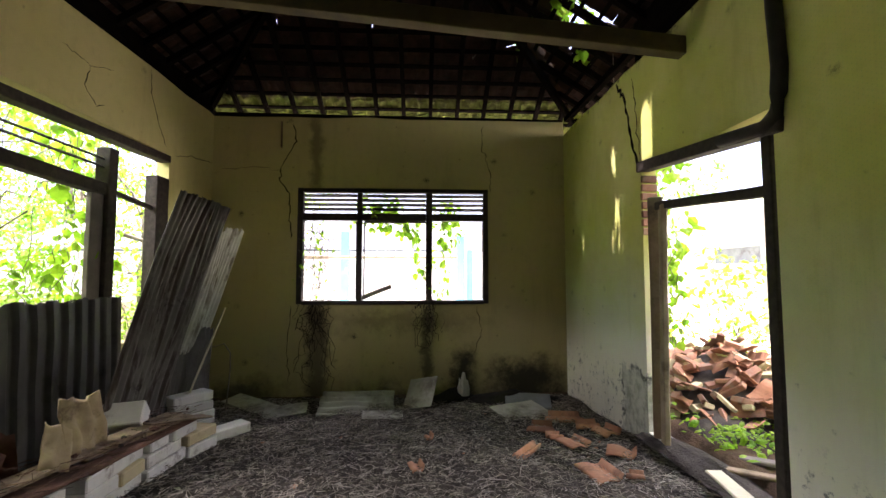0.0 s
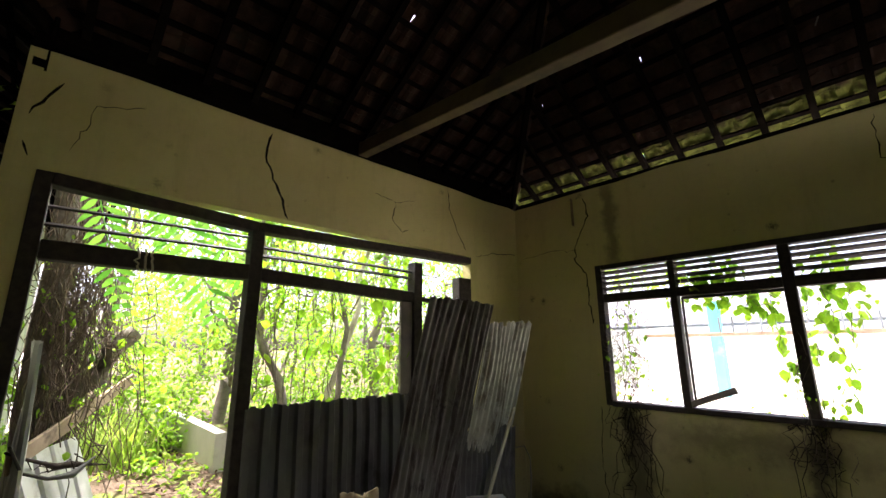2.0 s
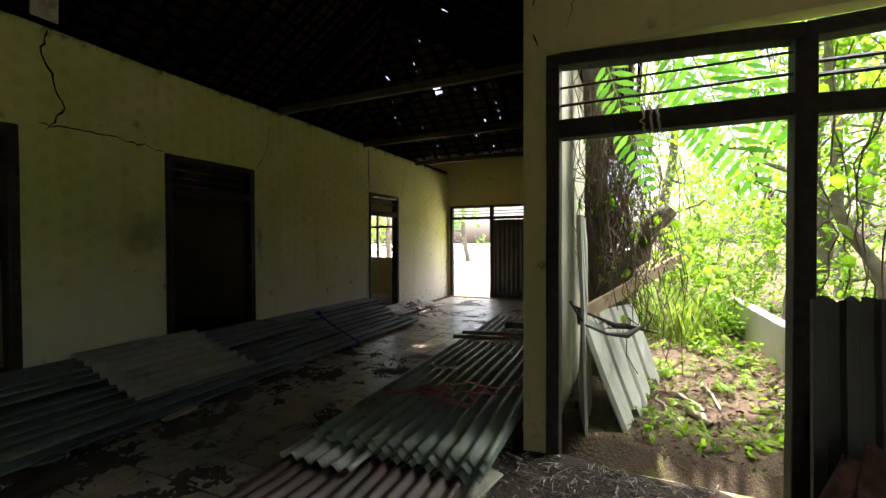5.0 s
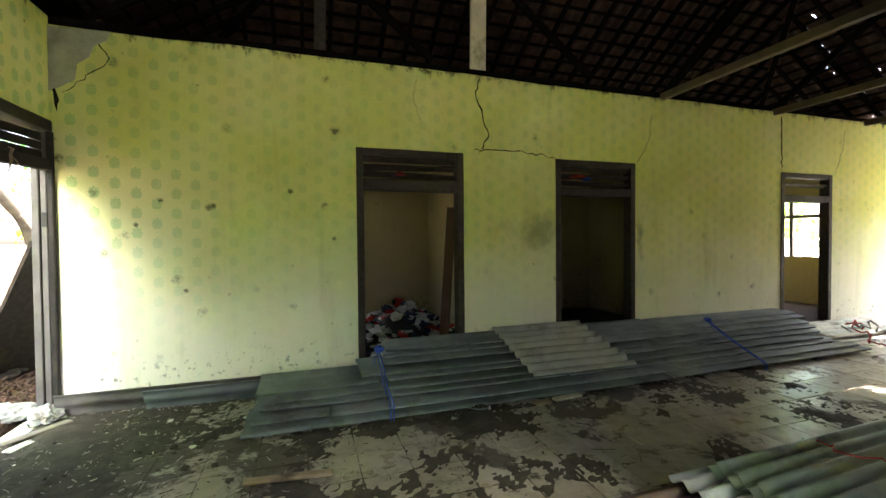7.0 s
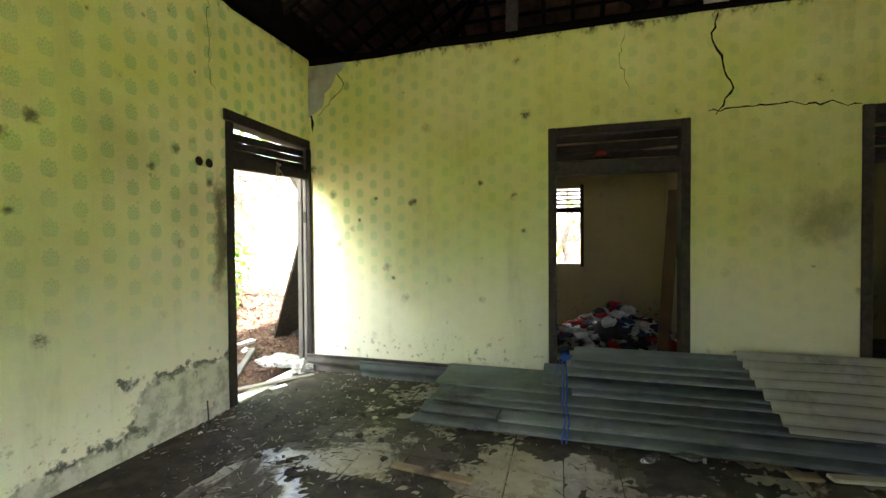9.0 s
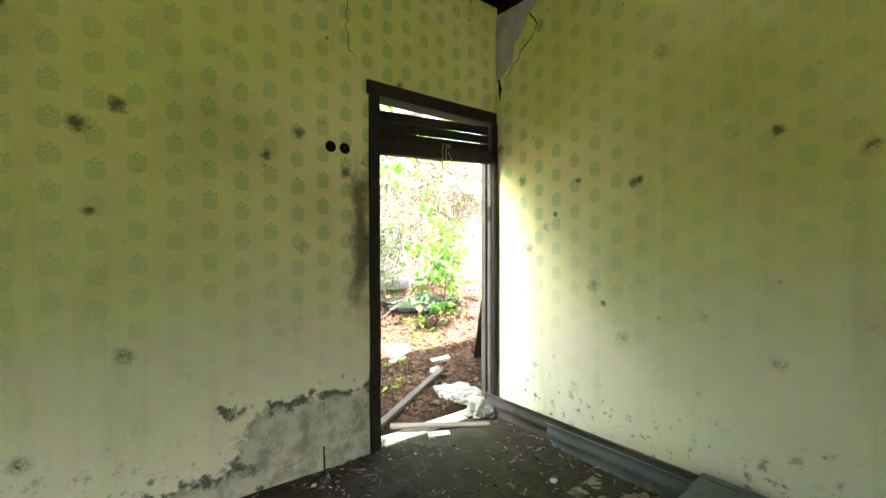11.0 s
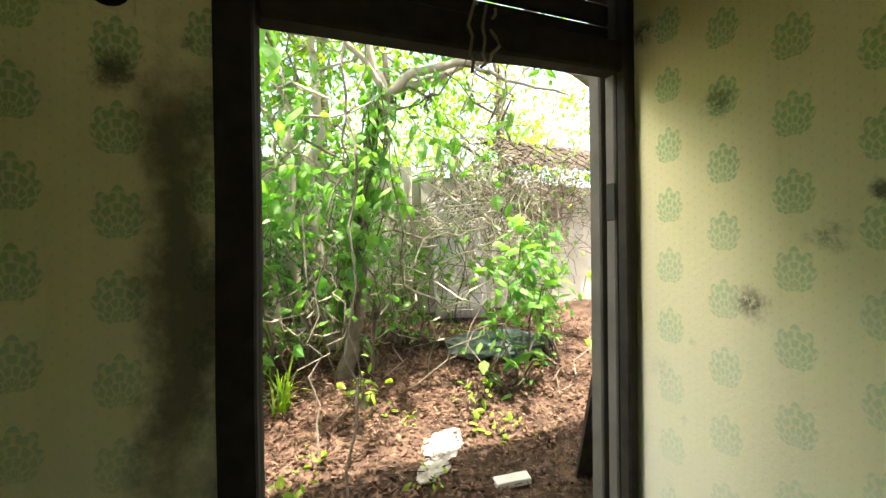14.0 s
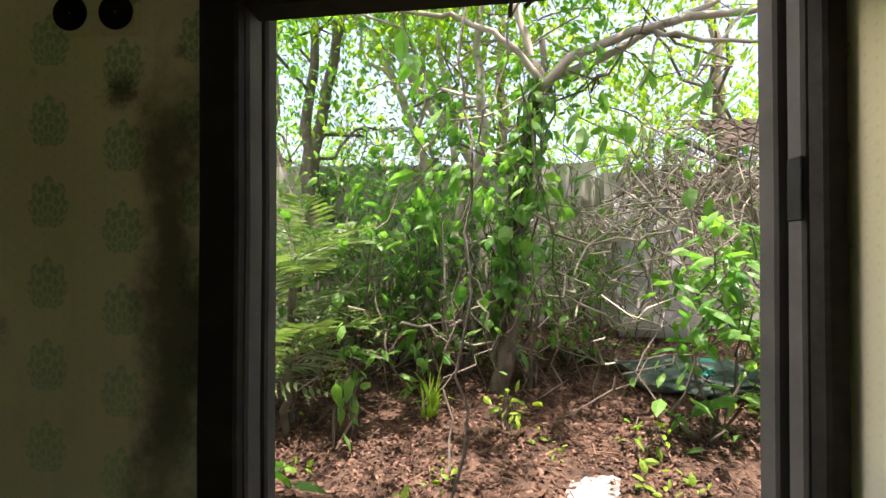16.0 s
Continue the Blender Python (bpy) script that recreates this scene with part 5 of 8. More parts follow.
# a broken block standing on its edge
broken = block((0, 0, 0), 0, (0.30, 0.21, 0.20), "block", 70)
broken.matrix_basis = Matrix.Translation((-2.34, 3.66, 0.29)) @ Matrix.Rotation(radians(198), 4, "Z") @ Matrix.Rotation(radians(42), 4, "X") @ Matrix.Translation((0, 0, -0.10))
tagged(stick("long_plank", (-2.36, 2.58, 0.232), (-2.11, 3.98, 0.226), 0.16, 0.034, M["wood_plank"], None, rough=0.012, seed=4), "dirty tan plank lying on the stacked blocks", "plank")
tagged(stick("dark_board", (-2.14, 2.96, 0.166), (-2.02, 4.02, 0.172), 0.17, 0.018, M["red_dirt"], None, rough=0.012, seed=14), "dark red-brown board lying on the stacked blocks", "board")
tagged(stick("dark_board", (-2.30, 2.36, 0.178), (-2.20, 3.05, 0.182), 0.30, 0.020, M["red_dirt"], None, rough=0.014, seed=15), "dark red-brown board lying on the stacked blocks", "board")
tagged(stick("dark_board", (-2.34, 3.15, 0.186), (-2.10, 4.05, 0.196), 0.26, 0.020, M["wood_old"], None, rough=0.016, seed=16), "splintered grey-brown board lying on the stacked blocks", "board")
tagged(stick("dark_board", (-2.16, 3.62, 0.262), (-1.92, 4.16, 0.150), 0.16, 0.016, M["wood_old"], None, rough=0.016, seed=17), "splintered grey-brown board sloping off the blocks", "board")
tan = corrugated("sheet_scrap", 0.36, 0.35, 0.115, 0.014, M["tan_sheet"], None, thick=0.007, ragged=0.03, seed=3)
tagged(tan, "torn tan corrugated scrap propped on the plank", "sheet scrap")
lean(tan, (-2.24, 3.17, 0.25), (-2.34, 3.21, 0.60), (0.05, 1, -0.14))
tan = corrugated("sheet_scrap", 0.30, 0.20, 0.115, 0.012, M["tan_sheet"], None, thick=0.007, ragged=0.03, seed=5)
tagged(tan, "torn tan corrugated scrap leaning on another", "sheet scrap")
lean(tan, (-2.22, 2.86, 0.24), (-2.32, 3.02, 0.47), (0.1, 1, -0.3))
tan = corrugated("sheet_scrap", 0.32, 0.42, 0.30, 0.03, M["red_dirt"], None, thick=0.01, ragged=0.07, seed=9)
tagged(tan, "warped rust-brown sheet scrap leaning by the blocks", "sheet scrap")
lean(tan, (-2.46, 2.70, 0.19), (-2.60, 2.80, 0.50), (0.1, 1, -0.2))
tan = corrugated("sheet_scrap", 0.42, 0.20, 0.34, 0.03, M["red_dirt"], None, thick=0.01, ragged=0.07, seed=19)
tagged(tan, "crumpled rust-brown sheet scrap among the rubble", "sheet scrap")
lean(tan, (-2.52, 2.42, 0.10), (-2.60, 2.62, 0.50), (0.3, 1, -0.6))
for k in range(16):
    x, y = (-2.62 + random.uniform(-0.16, 0.12), 2.0 + 0.17 * k) if k < 9 else (-2.08 + random.uniform(-0.2, 0.1), 3.0 + 0.16 * (k - 9))
    V, F = lump_arrays((0, 0, 0), random.uniform(0.06, 0.12) if k < 9 else random.uniform(0.012, 0.03), 0.6, 300 + k, 0.9)
    ob = fast_mesh("rubble_lump", V, F, M["soil"] if k % 3 else M["red_dirt"])
    ob.matrix_basis = pose(x, y, float(z_front_floor(x, y)) + 0.04 if k < 9 else 0.27)
    tagged(ob, "dirty lump of rubble among blocks", "rubble", "rubble lumps")
rr = np.random.default_rng(91)
n = 420
at = np.stack([rr.uniform(-2.46, -1.95, n), rr.uniform(2.3, 4.1, n), rr.uniform(0.20, 0.275, n)], -1)
tagged(fast_mesh("pile_litter", *sticks_arrays(at, rr.normal(1.4, 0.7, n), rr.normal(0, 0.12, n), rr.gamma(2.0, 0.035, n) + 0.02, rr.uniform(0.002, 0.006, n)), M["litter"], kind="stuff", label="splinters and dry stalks strewn on the boards"), category="litter")
wire = tube("bent_wire", [(-2.30, 5.38, -0.2), (-2.27, 5.40, 0.30), (-2.28, 5.41, 0.50), (-2.36, 5.42, 0.61), (-2.5, 5.42, 0.57)], 0.008, M["wood_grey"])
tagged(wire, "bent wire standing up from rubble", "wire")

# flat scraps before the north wall
scrap = corrugated("sheet_scrap", 0.95, 0.66, 0.135, 0.020, M["asbestos_pale"], None, thick=0.006, ragged=0.015, seed=11)
tagged(scrap, "broken pale corrugated sheet lying on soil", "sheet scrap")
scrap.matrix_basis = pose(*on_floor(-1.24, 5.66, 0.09), 12, 1, 4)
for k, (x, y, w, d, rx, ry, rz, mat, lab) in enumerate(((0.06, 5.74, 0.44, 0.46, 46, -14, -32, "asbestos_pale", "tilted pale board fragment against debris"), (-0.40, 5.28, 0.50, 0.30, 0, 3, 6, "asbestos_pale", "flat pale board fragment"),
                                                 (1.30, 5.28, 0.66, 0.44, 8, 0, 24, "asbestos_pale", "pale board flecked with dead leaves"), (-1.62, 5.48, 0.52, 0.30, 8, -4, 10, "asbestos_pale", "grey board fragment half buried in litter"),
                                                 (-2.1, 5.75, 0.9, 0.3, 8, 6, -28, "asbestos_pale", "long pale board fragment by the wall"), (1.5, 5.75, 0.6, 0.35, 15, 0, -12, "asbestos", "dim board fragment in the dark corner"))):
    bm = box_bm(-w / 2, w / 2, -d / 2, d / 2, 0, 0.012, 0.003, 0.012, k)
    me = bpy.data.meshes.new("board")
    bm.to_mesh(me)
    bm.free()
    me.materials.append(M[mat])
    ob = new("board_fragment", me)
    ob.matrix_basis = pose(*on_floor(x, y, 0.02 + 0.5 * d * math.sin(radians(abs(rx)))), rx, ry, rz)
    tagged(ob, lab, "board fragment")


# fallen roof tiles by the doorway
def fallen_tile(at, rx, ry, rz, w=0.24, l=0.30, flat=0.02, seed=0, mat="tile_broken"):
    r = np.random.default_rng(seed)
    cut = r.uniform(0.0, 0.3)

    def fn(U, Vv):
        x = (U - 0.5) * w
        y = (Vv - 0.5) * l * (1 - cut * U)
        z = flat * np.sin(2 * np.pi * U - 0.6) + 0.045 * np.clip((U - 0.82) / 0.18, 0, 1) ** 2
        return x, y, z + 0 * Vv

    V, F = sheet_arrays(fn, 9, 5, 0.013)
    ob = fast_mesh("fallen_roof_tile", V, F, M[mat], smooth=True)
    ob.matrix_basis = pose(*at, rx, ry, rz)
    return tagged(ob, "broken orange-red clay roof tile lying on litter", "roof tile", "fallen roof tiles")


for k, (x, y, rz, w, l, flat) in enumerate(((1.48, 3.42, 12, 0.24, 0.34, 0.010), (1.86, 3.84, -28, 0.24, 0.24, 0.010), (1.54, 4.16, 24, 0.24, 0.24, 0.012), (1.03, 3.96, -42, 0.11, 0.36, 0.034), (1.36, 4.62, 70, 0.22, 0.30, 0.012), (1.74, 5.0, 76, 0.24, 0.46, 0.014),
                                                 (1.98, 4.42, 15, 0.2, 0.28, 0.02), (1.86, 4.62, 80, 0.16, 0.26, 0.02), (0.14, 4.42, 20, 0.07, 0.09, 0.01), (1.72, 3.30, 55, 0.07, 0.14, 0.02), (0.02, 3.62, 20, 0.10, 0.15, 0.012), (1.42, 4.34, 100, 0.12, 0.16, 0.02))):
    fallen_tile(on_floor(x, y, 0.035), random.uniform(-8, 8), random.uniform(-10, 6), rz, w, l, flat, k)
for k in range(48):
    x, y = random.uniform(-1.6, 2.0), random.uniform(2.0, 5.8)
    V, F = lump_arrays((0, 0, 0), random.uniform(0.008, 0.028), 0.35, 500 + k, 1.1)
    ob = fast_mesh("chip", V, F, M["rag"] if k % 3 else M["tile_broken"])
    ob.matrix_basis = pose(*on_floor(x, y, 0.01))
    tagged(ob, "small chip of rubble on the litter", "rubble", "rubble chips")
# black cable pipe above the front doorway
pipe = tube("cable_pipe", [(XE - 0.03, 2.43, 3.62), (XE - 0.03, 2.42, 3.1), (XE - 0.03, 2.40, 2.72), (XE - 0.035, 2.41, 2.55), (XE - 0.04, 2.44, 2.42), (XE - 0.04, 2.52, 2.38), (XE - 0.045, 2.9, 2.41)], 0.045, M["metal_black"], None, "", 8)
tagged(pipe, "thick black cable conduit bent along the wall", "conduit")
tagged(stick("wall_strip", (-2.02, YN - 0.012, 3.35), (-2.02, YN - 0.012, 3.75), 0.09, 0.012, M["wood_old"], None, seed=5), "short brown strip nailed to the wall", "strip")
# ---- outdoors: ground ----
def z_ground(x, y):
    x, y = np.asarray(x, float), np.asarray(y, float)
    east = np.clip((x - 2.4) / 4.0, 0, 1.3) * 0.52 * np.clip((1.0 - y) / 2.0, 0, 1)
    north = -0.05 + 0.45 * np.clip((y - 7.0) / 6.0, 0, 1)
    west = 0.12 * np.clip((-3.2 - x) / 3.0, 0, 1)
    under = (x > XF - 0.1) & (x < XE + 0.1) & (y > YB) & (y < YH + 0.05) | (x > XW - 0.1) & (x < XE + 0.1) & (y > 0) & (y < YN + 0.1)
    z = 0.02 + east + np.where(y > 7, north + 0.03, 0) + west + 0.03 * np.sin(1.7 * x + 0.6 * y) * np.sin(1.3 * y)
    return np.where(under, -0.45, z)


gx = np.concatenate([[-400, -150, -60, -35], np.arange(-24, 20, 0.25), [24, 35, 60, 150, 400]])
gy = np.concatenate([[-400, -150, -60, -30], np.arange(-16, 24, 0.25), [30, 40, 60, 150, 400]])
X, Y = np.meshgrid(gx, gy)
Z = z_ground(X, Y) + rng.normal(0, 0.010, X.shape) * (np.abs(X) < 20)
idx = np.arange(X.size).reshape(X.shape)
F = np.stack([idx[:-1, :-1], idx[:-1, 1:], idx[1:, 1:], idx[1:, :-1]], -1).reshape(-1, 4)
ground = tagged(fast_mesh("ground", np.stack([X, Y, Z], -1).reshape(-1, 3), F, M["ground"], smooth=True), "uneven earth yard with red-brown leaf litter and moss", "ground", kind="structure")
# ---- hall ----
def laid(ob, x0, y, z, rx, rz=180.0, ry=0.0):
    """Lay a sheet with its ridges along the hall, starting at x0 and running west."""
    ob.matrix_basis = pose(x0, y, z, rx, ry, rz)
    return ob


# long fibre-cement sheets stacked along the south wall, their back edges resting up against it
LAYERS = [(-2.24, 0.030, 1, ((0.56, 4.3), (-3.8, 3.4))), (-2.33, 0.075, 1, ((0.50, 0.62), (-0.14, 3.8), (-4.0, 3.1))), (-2.50, 0.110, 2, ((0.44, 3.0), (-2.62, 4.2))), (-2.57, 0.150, 1, ((0.33, 2.6), (-2.33, 4.4))), (-2.73, 0.185, 1, ((0.50, 1.10), (-0.70, 4.0), (-4.75, 2.2))),
          (-2.79, 0.235, 2, ((-0.45, 3.6), (-4.1, 2.9))), (-2.90, 0.29, 3, ((-0.66, 4.1), (-4.82, 2.2))), (-2.98, 0.345, 5, ((-0.69, 4.2), (-4.95, 2.1))), (-3.05, 0.395, 6, ((-0.73, 3.6), (-4.4, 2.6)))]
k = 0
for y, z, slope, runs in LAYERS:
    for x0, ln in runs:
        w = min(0.58, 3.37 + y)
        ob = corrugated("fibre_cement_sheet", ln, w, (0.30, 0.38, 0.24, 0.33)[k % 4], 0.008, M["asbestos"], None, thick=0.020, ragged=0.004, seed=60 + k, nv=14, trapezoid=True)
        tilt = radians(slope)
        laid(ob, x0, y - w / 2 * math.cos(tilt), z + 0.006 * (k % 3) + w / 2 * math.sin(tilt), slope, 180 + (0.0, 0.3, -0.25)[k % 3])
        tagged(ob, "long grey fibre-cement roofing sheet in a stack by the wall", "roofing sheet", "stacked roofing sheets")
        k += 1
for k, (x0, ln, y, z) in enumerate(((-7.0, 2.4, -3.02, 0.05), (-7.2, 2.0, -3.05, 0.12))):
    ob = corrugated("fibre_cement_sheet", ln, 0.6, 0.15, 0.018, M["asbestos_pale"], None, thick=0.007, ragged=0.004, seed=90 + k, nv=10)
    laid(ob, x0, y, z, 10)
    tagged(ob, "pale roofing sheet lying at the far end of the stack", "roofing sheet", "stacked roofing sheets")
for k, (x0, ln, y) in enumerate(((2.2, 1.9, -3.28), (1.5, 1.2, -3.22))):
    ob = corrugated("fibre_cement_sheet", ln, 0.26, 0.13, 0.010, M["wood_jamb"] if k == 0 else M["asbestos"], None, thick=0.007, ragged=0.004, seed=95 + k, nv=8)
    ob.matrix_basis = pose(x0, y, 0.10 - 0.02 * k, -68, 0, 180)
    tagged(ob, "narrow grey sheet standing on edge along the wall", "roofing sheet")
top = corrugated("corrugated_sheet", 1.18, 1.12, 0.146, 0.024, M["asbestos_mid"], None, thick=0.007, ragged=0.006, seed=101, nv=10)
tagged(top, "loose pale corrugated sheet lying on the stack", "roofing sheet")
lean(top, (-2.06, -2.80, 0.37), (-3.36, -2.74, 0.385), (0.17, -1.0, 0.24))


def strap(x, material, name, label, seed=0):
    """A cord drawn round the stack."""
    t = thing(name, (x, -2.3, 0), label, "rope")
    pts = [(0.0, 0.09, 0.0), (0.01, 0.08, 0.06), (0.0, -0.06, 0.125), (-0.01, -0.24, 0.21), (0.0, -0.44, 0.30), (0.01, -0.62, 0.40), (0.0, -0.74, 0.455)]
    r = np.random.default_rng(seed)
    pts = np.array(pts) + r.normal(0, 0.006, (7, 3))
    tube("cord", pts, 0.007, material, t)
    tube("cord", pts + np.array([0.03, 0.0, 0.004]), 0.006, material, t)
    fast_mesh("knot", *lump_arrays((0.01, -0.68, 0.45), 0.045, 0.8, seed, 0.6), material, t, smooth=True)
    tube("knot_loop", wiggly((-0.04, -0.68, 0.46), (0.06, -0.70, 0.46), 10, 0.02, seed), 0.006, material, t)
    tube("loose_end", wiggly((0.0, -0.68, 0.46), (0.10, -0.5, 0.35), 12, 0.02, seed + 1), 0.004, material, t)
    return t


strap(-0.66, M["rope_blue"], "blue_rope", "blue nylon rope tied round the stacked sheets", 3)
strap(-5.15, M["rope_blue"], "blue_rope", "blue nylon rope knotted round the stacked sheets", 6)
t = thing("red_rope", (-7.4, -2.35, 0.1), "tangled red and white rope at the stack's end", "rope")
tube("cord", wiggly((-0.1, -0.3, 0.20), (0.15, 0.25, 0.0), 24, 0.12, 8), 0.012, M["rope_red"], t)
tube("cord", wiggly((0.1, -0.3, 0.18), (-0.15, 0.3, 0.0), 24, 0.12, 9), 0.014, M["plastic_white"], t)

# sheets piled in the middle of the hall
for k in range(4):
    ob = corrugated("green_corrugated_sheet", 3.1, 1.30, 0.115, 0.024, M["green_sheet"], None, thick=0.003, ragged=0.006, seed=120 + k, nv=12)
    laid(ob, -2.24 - 0.05 * (k % 2) - 0.01 * k, 0.06 + 0.008 * k, 0.115 + 0.022 * k, 0.0, 180 + 0.6 * k, 0.0)
    tagged(ob, "grey-green corrugated metal sheet in a flat pile", "metal sheet", "piled metal sheets")
for k in range(3):
    ob = corrugated("green_corrugated_sheet", 2.9, 1.1, 0.125, 0.022, M["asbestos"] if k < 2 else M["green_sheet"], None, thick=0.003, ragged=0.006, seed=130 + k, nv=12)
    laid(ob, -4.85 - 0.1 * k, -0.14 - 0.04 * k, 0.055 + 0.024 * k, 0.0, 180 + 2 + 0.8 * k)
    tagged(ob, "grey corrugated metal sheet further along the pile", "metal sheet", "piled metal sheets")
for k in range(3):
    ob = corrugated("rusty_corrugated_sheet", 2.0, 1.25, 0.105, 0.020, M["rust"], None, thick=0.003, ragged=0.012, seed=140 + k, nv=12)
    laid(ob, -0.55 - 0.12 * k, -0.04 + 0.02 * k, 0.035 + 0.024 * k, 0.0, 180 - 1 + k)
    tagged(ob, "dark rusted corrugated sheet on the floor", "metal sheet", "rusty sheets")
zinc_end = corrugated("corrugated_sheet", 0.55, 0.58, 0.115, 0.022, M["zinc_white"], None, thick=0.003, ragged=0.01, seed=150)
laid(zinc_end, -2.02, -0.36, 0.125, 0, 180)
tagged(zinc_end, "short bright zinc offcut between the sheets", "metal sheet")
t = thing("red_rope", (-3.45, 0.05, 0.245), "red string lying tangled across the sheets", "rope")
tube("cord", wiggly((0.35, -0.55, 0.0), (-0.25, 0.55, 0.0), 30, 0.16, 5) * np.array([1, 1, 0.1]), 0.005, M["rope_red"], t)
tube("cord", wiggly((0.25, -0.25, 0.01), (-0.1, 0.3, 0.01), 40, 0.35, 6) * np.array([1, 1, 0.12]), 0.0055, M["rope_red"], t)
for k, (a, b) in enumerate((((-5.55, -0.85, 0.18), (-5.95, 0.70, 0.18)), ((-5.8, -0.80, 0.20), (-6.2, 0.70, 0.19)))):
    tagged(stick("wooden_pole", a, b, 0.05, 0.05, M["wood_old"], None, seed=44 + k), "thin brown pole lying across the sheets", "pole", "poles on the sheets")
tagged(stick("wooden_pole", (-3.0, 0.66, 0.05), (-5.2, 0.62, 0.10), 0.07, 0.08, M["wood_dark"], None, seed=50), "dark timber lying beside the sheets", "pole")
for k, (a, b) in enumerate((((-6.6, -0.35, 0.22), (-6.75, 0.6, 0.22)), ((-7.5, -0.1, 0.24), (-7.7, 0.65, 0.24)))):
    tagged(stick("grey_plank", a, b, 0.25, 0.10, M["asbestos"], None, seed=54 + k), "thick grey plank lying on the far sheets", "plank")
tagged(stick("board_offcut", (-2.6, 0.62, 0.02), (-2.25, 0.55, 0.02), 0.3, 0.02, M["asbestos_pale"], None, seed=57), "pale board offcut by the wall's foot", "board fragment")
pl = Vector((-3.96, -0.50, 0.215))
ob = fast_mesh("plastic_strip", *sheet_arrays(lambda U, V: (U * 0.34, V * 0.07, 0.012 * np.sin(9 * U) * np.cos(6 * V)), 14, 5, 0.002), M["plastic_white"])
ob.matrix_basis = pose(*pl, 0, 0, 100)
tagged(ob, "crumpled clear plastic strip on the sheets", "plastic")

# odds and ends on the floor
for k, (a, b, w, m, lab) in enumerate((((0.46, -1.62, 0.02), (-0.10, -1.55, 0.025), 0.07, "wood_old", "dark dirty wood offcut on the floor"), ((-1.98, -2.14, 0.02), (-2.16, -2.16, 0.02), 0.09, "wood_old", "short wood chip by the stack"),
                                       ((-2.2, -2.17, 0.02), (-2.52, -2.2, 0.02), 0.08, "wood_pale", "pale wood offcut by the stack"), ((2.44, -2.42, 0.06), (2.02, -3.12, 0.03), 0.07, "wood_grey", "weathered plank across the back threshold"))):
    tagged(stick("wood_offcut", a, b, w, 0.025, M[m], None, rough=0.008, seed=70 + k), lab, "offcut")
tagged(stick("threshold_plank", (2.5, -2.35, 0.06), (3.1, -3.45, 0.16), 0.07, 0.04, M["wood_jamb"], None, seed=80), "mossy plank lying outside the back door", "plank")


def bottle(at, rz, r0=0.035, length=0.2):
    t = thing("plastic_bottle", at, "crushed clear plastic bottle lying on dirt", "bottle", rz=rz)
    prof = [(0, r0 * 0.9), (0.02, r0), (0.5, r0 * 0.85), (0.55, r0), (0.75, r0 * 0.95), (0.88, r0 * 0.45), (0.95, r0 * 0.4)]
    body = tube("bottle_body", [(p[0] * length, 0, r0 + 0.004 * math.sin(9 * p[0])) for p in prof], [p[1] for p in prof], M["glass"], t, sides=12)
    tube("cap", [(0.94 * length, 0, r0), (1.04 * length, 0, r0)], r0 * 0.46, M["plastic_white"], body, "white cap", sides=10)
    return t


bottle((-1.34, -2.24, 0.0), 160)
bottle((-1.24, -2.16, 0.0), 40, 0.03, 0.14)
lamp = thing("oil_lamp", (2.06, -1.72, 0.0), "small glass jar lamp with a tin stem by the wall", "oil lamp")
tube("jar", [(0, 0, 0), (0, 0, 0.01), (0, 0, 0.07), (0, 0, 0.085)], [0.03, 0.034, 0.034, 0.02], M["glass"], lamp, "clear glass jar", sides=14)
stem = tube("stem", [(0, 0, 0.08), (0.01, 0.0, 0.25)], 0.006, M["metal_black"], lamp)
part("vane", turned(box_bm(-0.04, 0.04, -0.002, 0.002, -0.02, 0.02, 0.002), pose(0.01, 0, 0.21, 0, 15, 30)), M["wood_pale"], stem, "yellowed tin vane")


def crumpled(name, at, size, material, label, category, seed, jag=0.5, flat=0.4, stretch=(1, 1)):
    bm = bmesh.new()
    bmesh.ops.create_icosphere(bm, subdivisions=4, radius=1.0)
    off = Vector((seed * 3.1, seed * 1.7, 0))
    for v in bm.verts:
        p = v.co.copy()
        d = 1 + jag * (abs(noise.noise(p * 1.4 + off)) - 0.2) + 0.45 * jag * abs(noise.noise(p * 3.7 + off)) + 0.2 * jag * noise.noise(p * 9 + off)
        v.co = Vector((p.x * d * size * stretch[0], p.y * d * size * stretch[1], max(p.z * d * size * flat, -0.02 * size)))
    me = bpy.data.meshes.new(name)
    bm.to_mesh(me)
    bm.free()
    me.materials.append(material)
    ob = new(name, me)
    ob.matrix_basis = pose(*at, 0, 0, seed * 40)
    return tagged(ob, label, category)


crumpled("plastic_sack", (2.58, -3.30, 0.04), 0.17, M["plastic_white"], "crumpled white plastic sack on the back threshold", "sack", 3, 0.6, 0.75, (0.8, 1.4))
crumpled("plastic_sack", (2.24, -3.24, 0.03), 0.11, M["plastic_white"], "white plastic sack spilling over the threshold", "sack", 5, 0.9, 0.8)
tagged(stick("tile_shard", (1.68, -1.92, 0.012), (1.56, -1.98, 0.012), 0.06, 0.012, M["plastic_white"], None, seed=3), "small white tile shard on dirt", "shard")
tagged(stick("tile_shard", (2.2, -2.62, 0.02), (2.12, -2.78, 0.02), 0.09, 0.014, M["block"], None, seed=4), "pale shard by the back door", "shard")
r = np.random.default_rng(88)
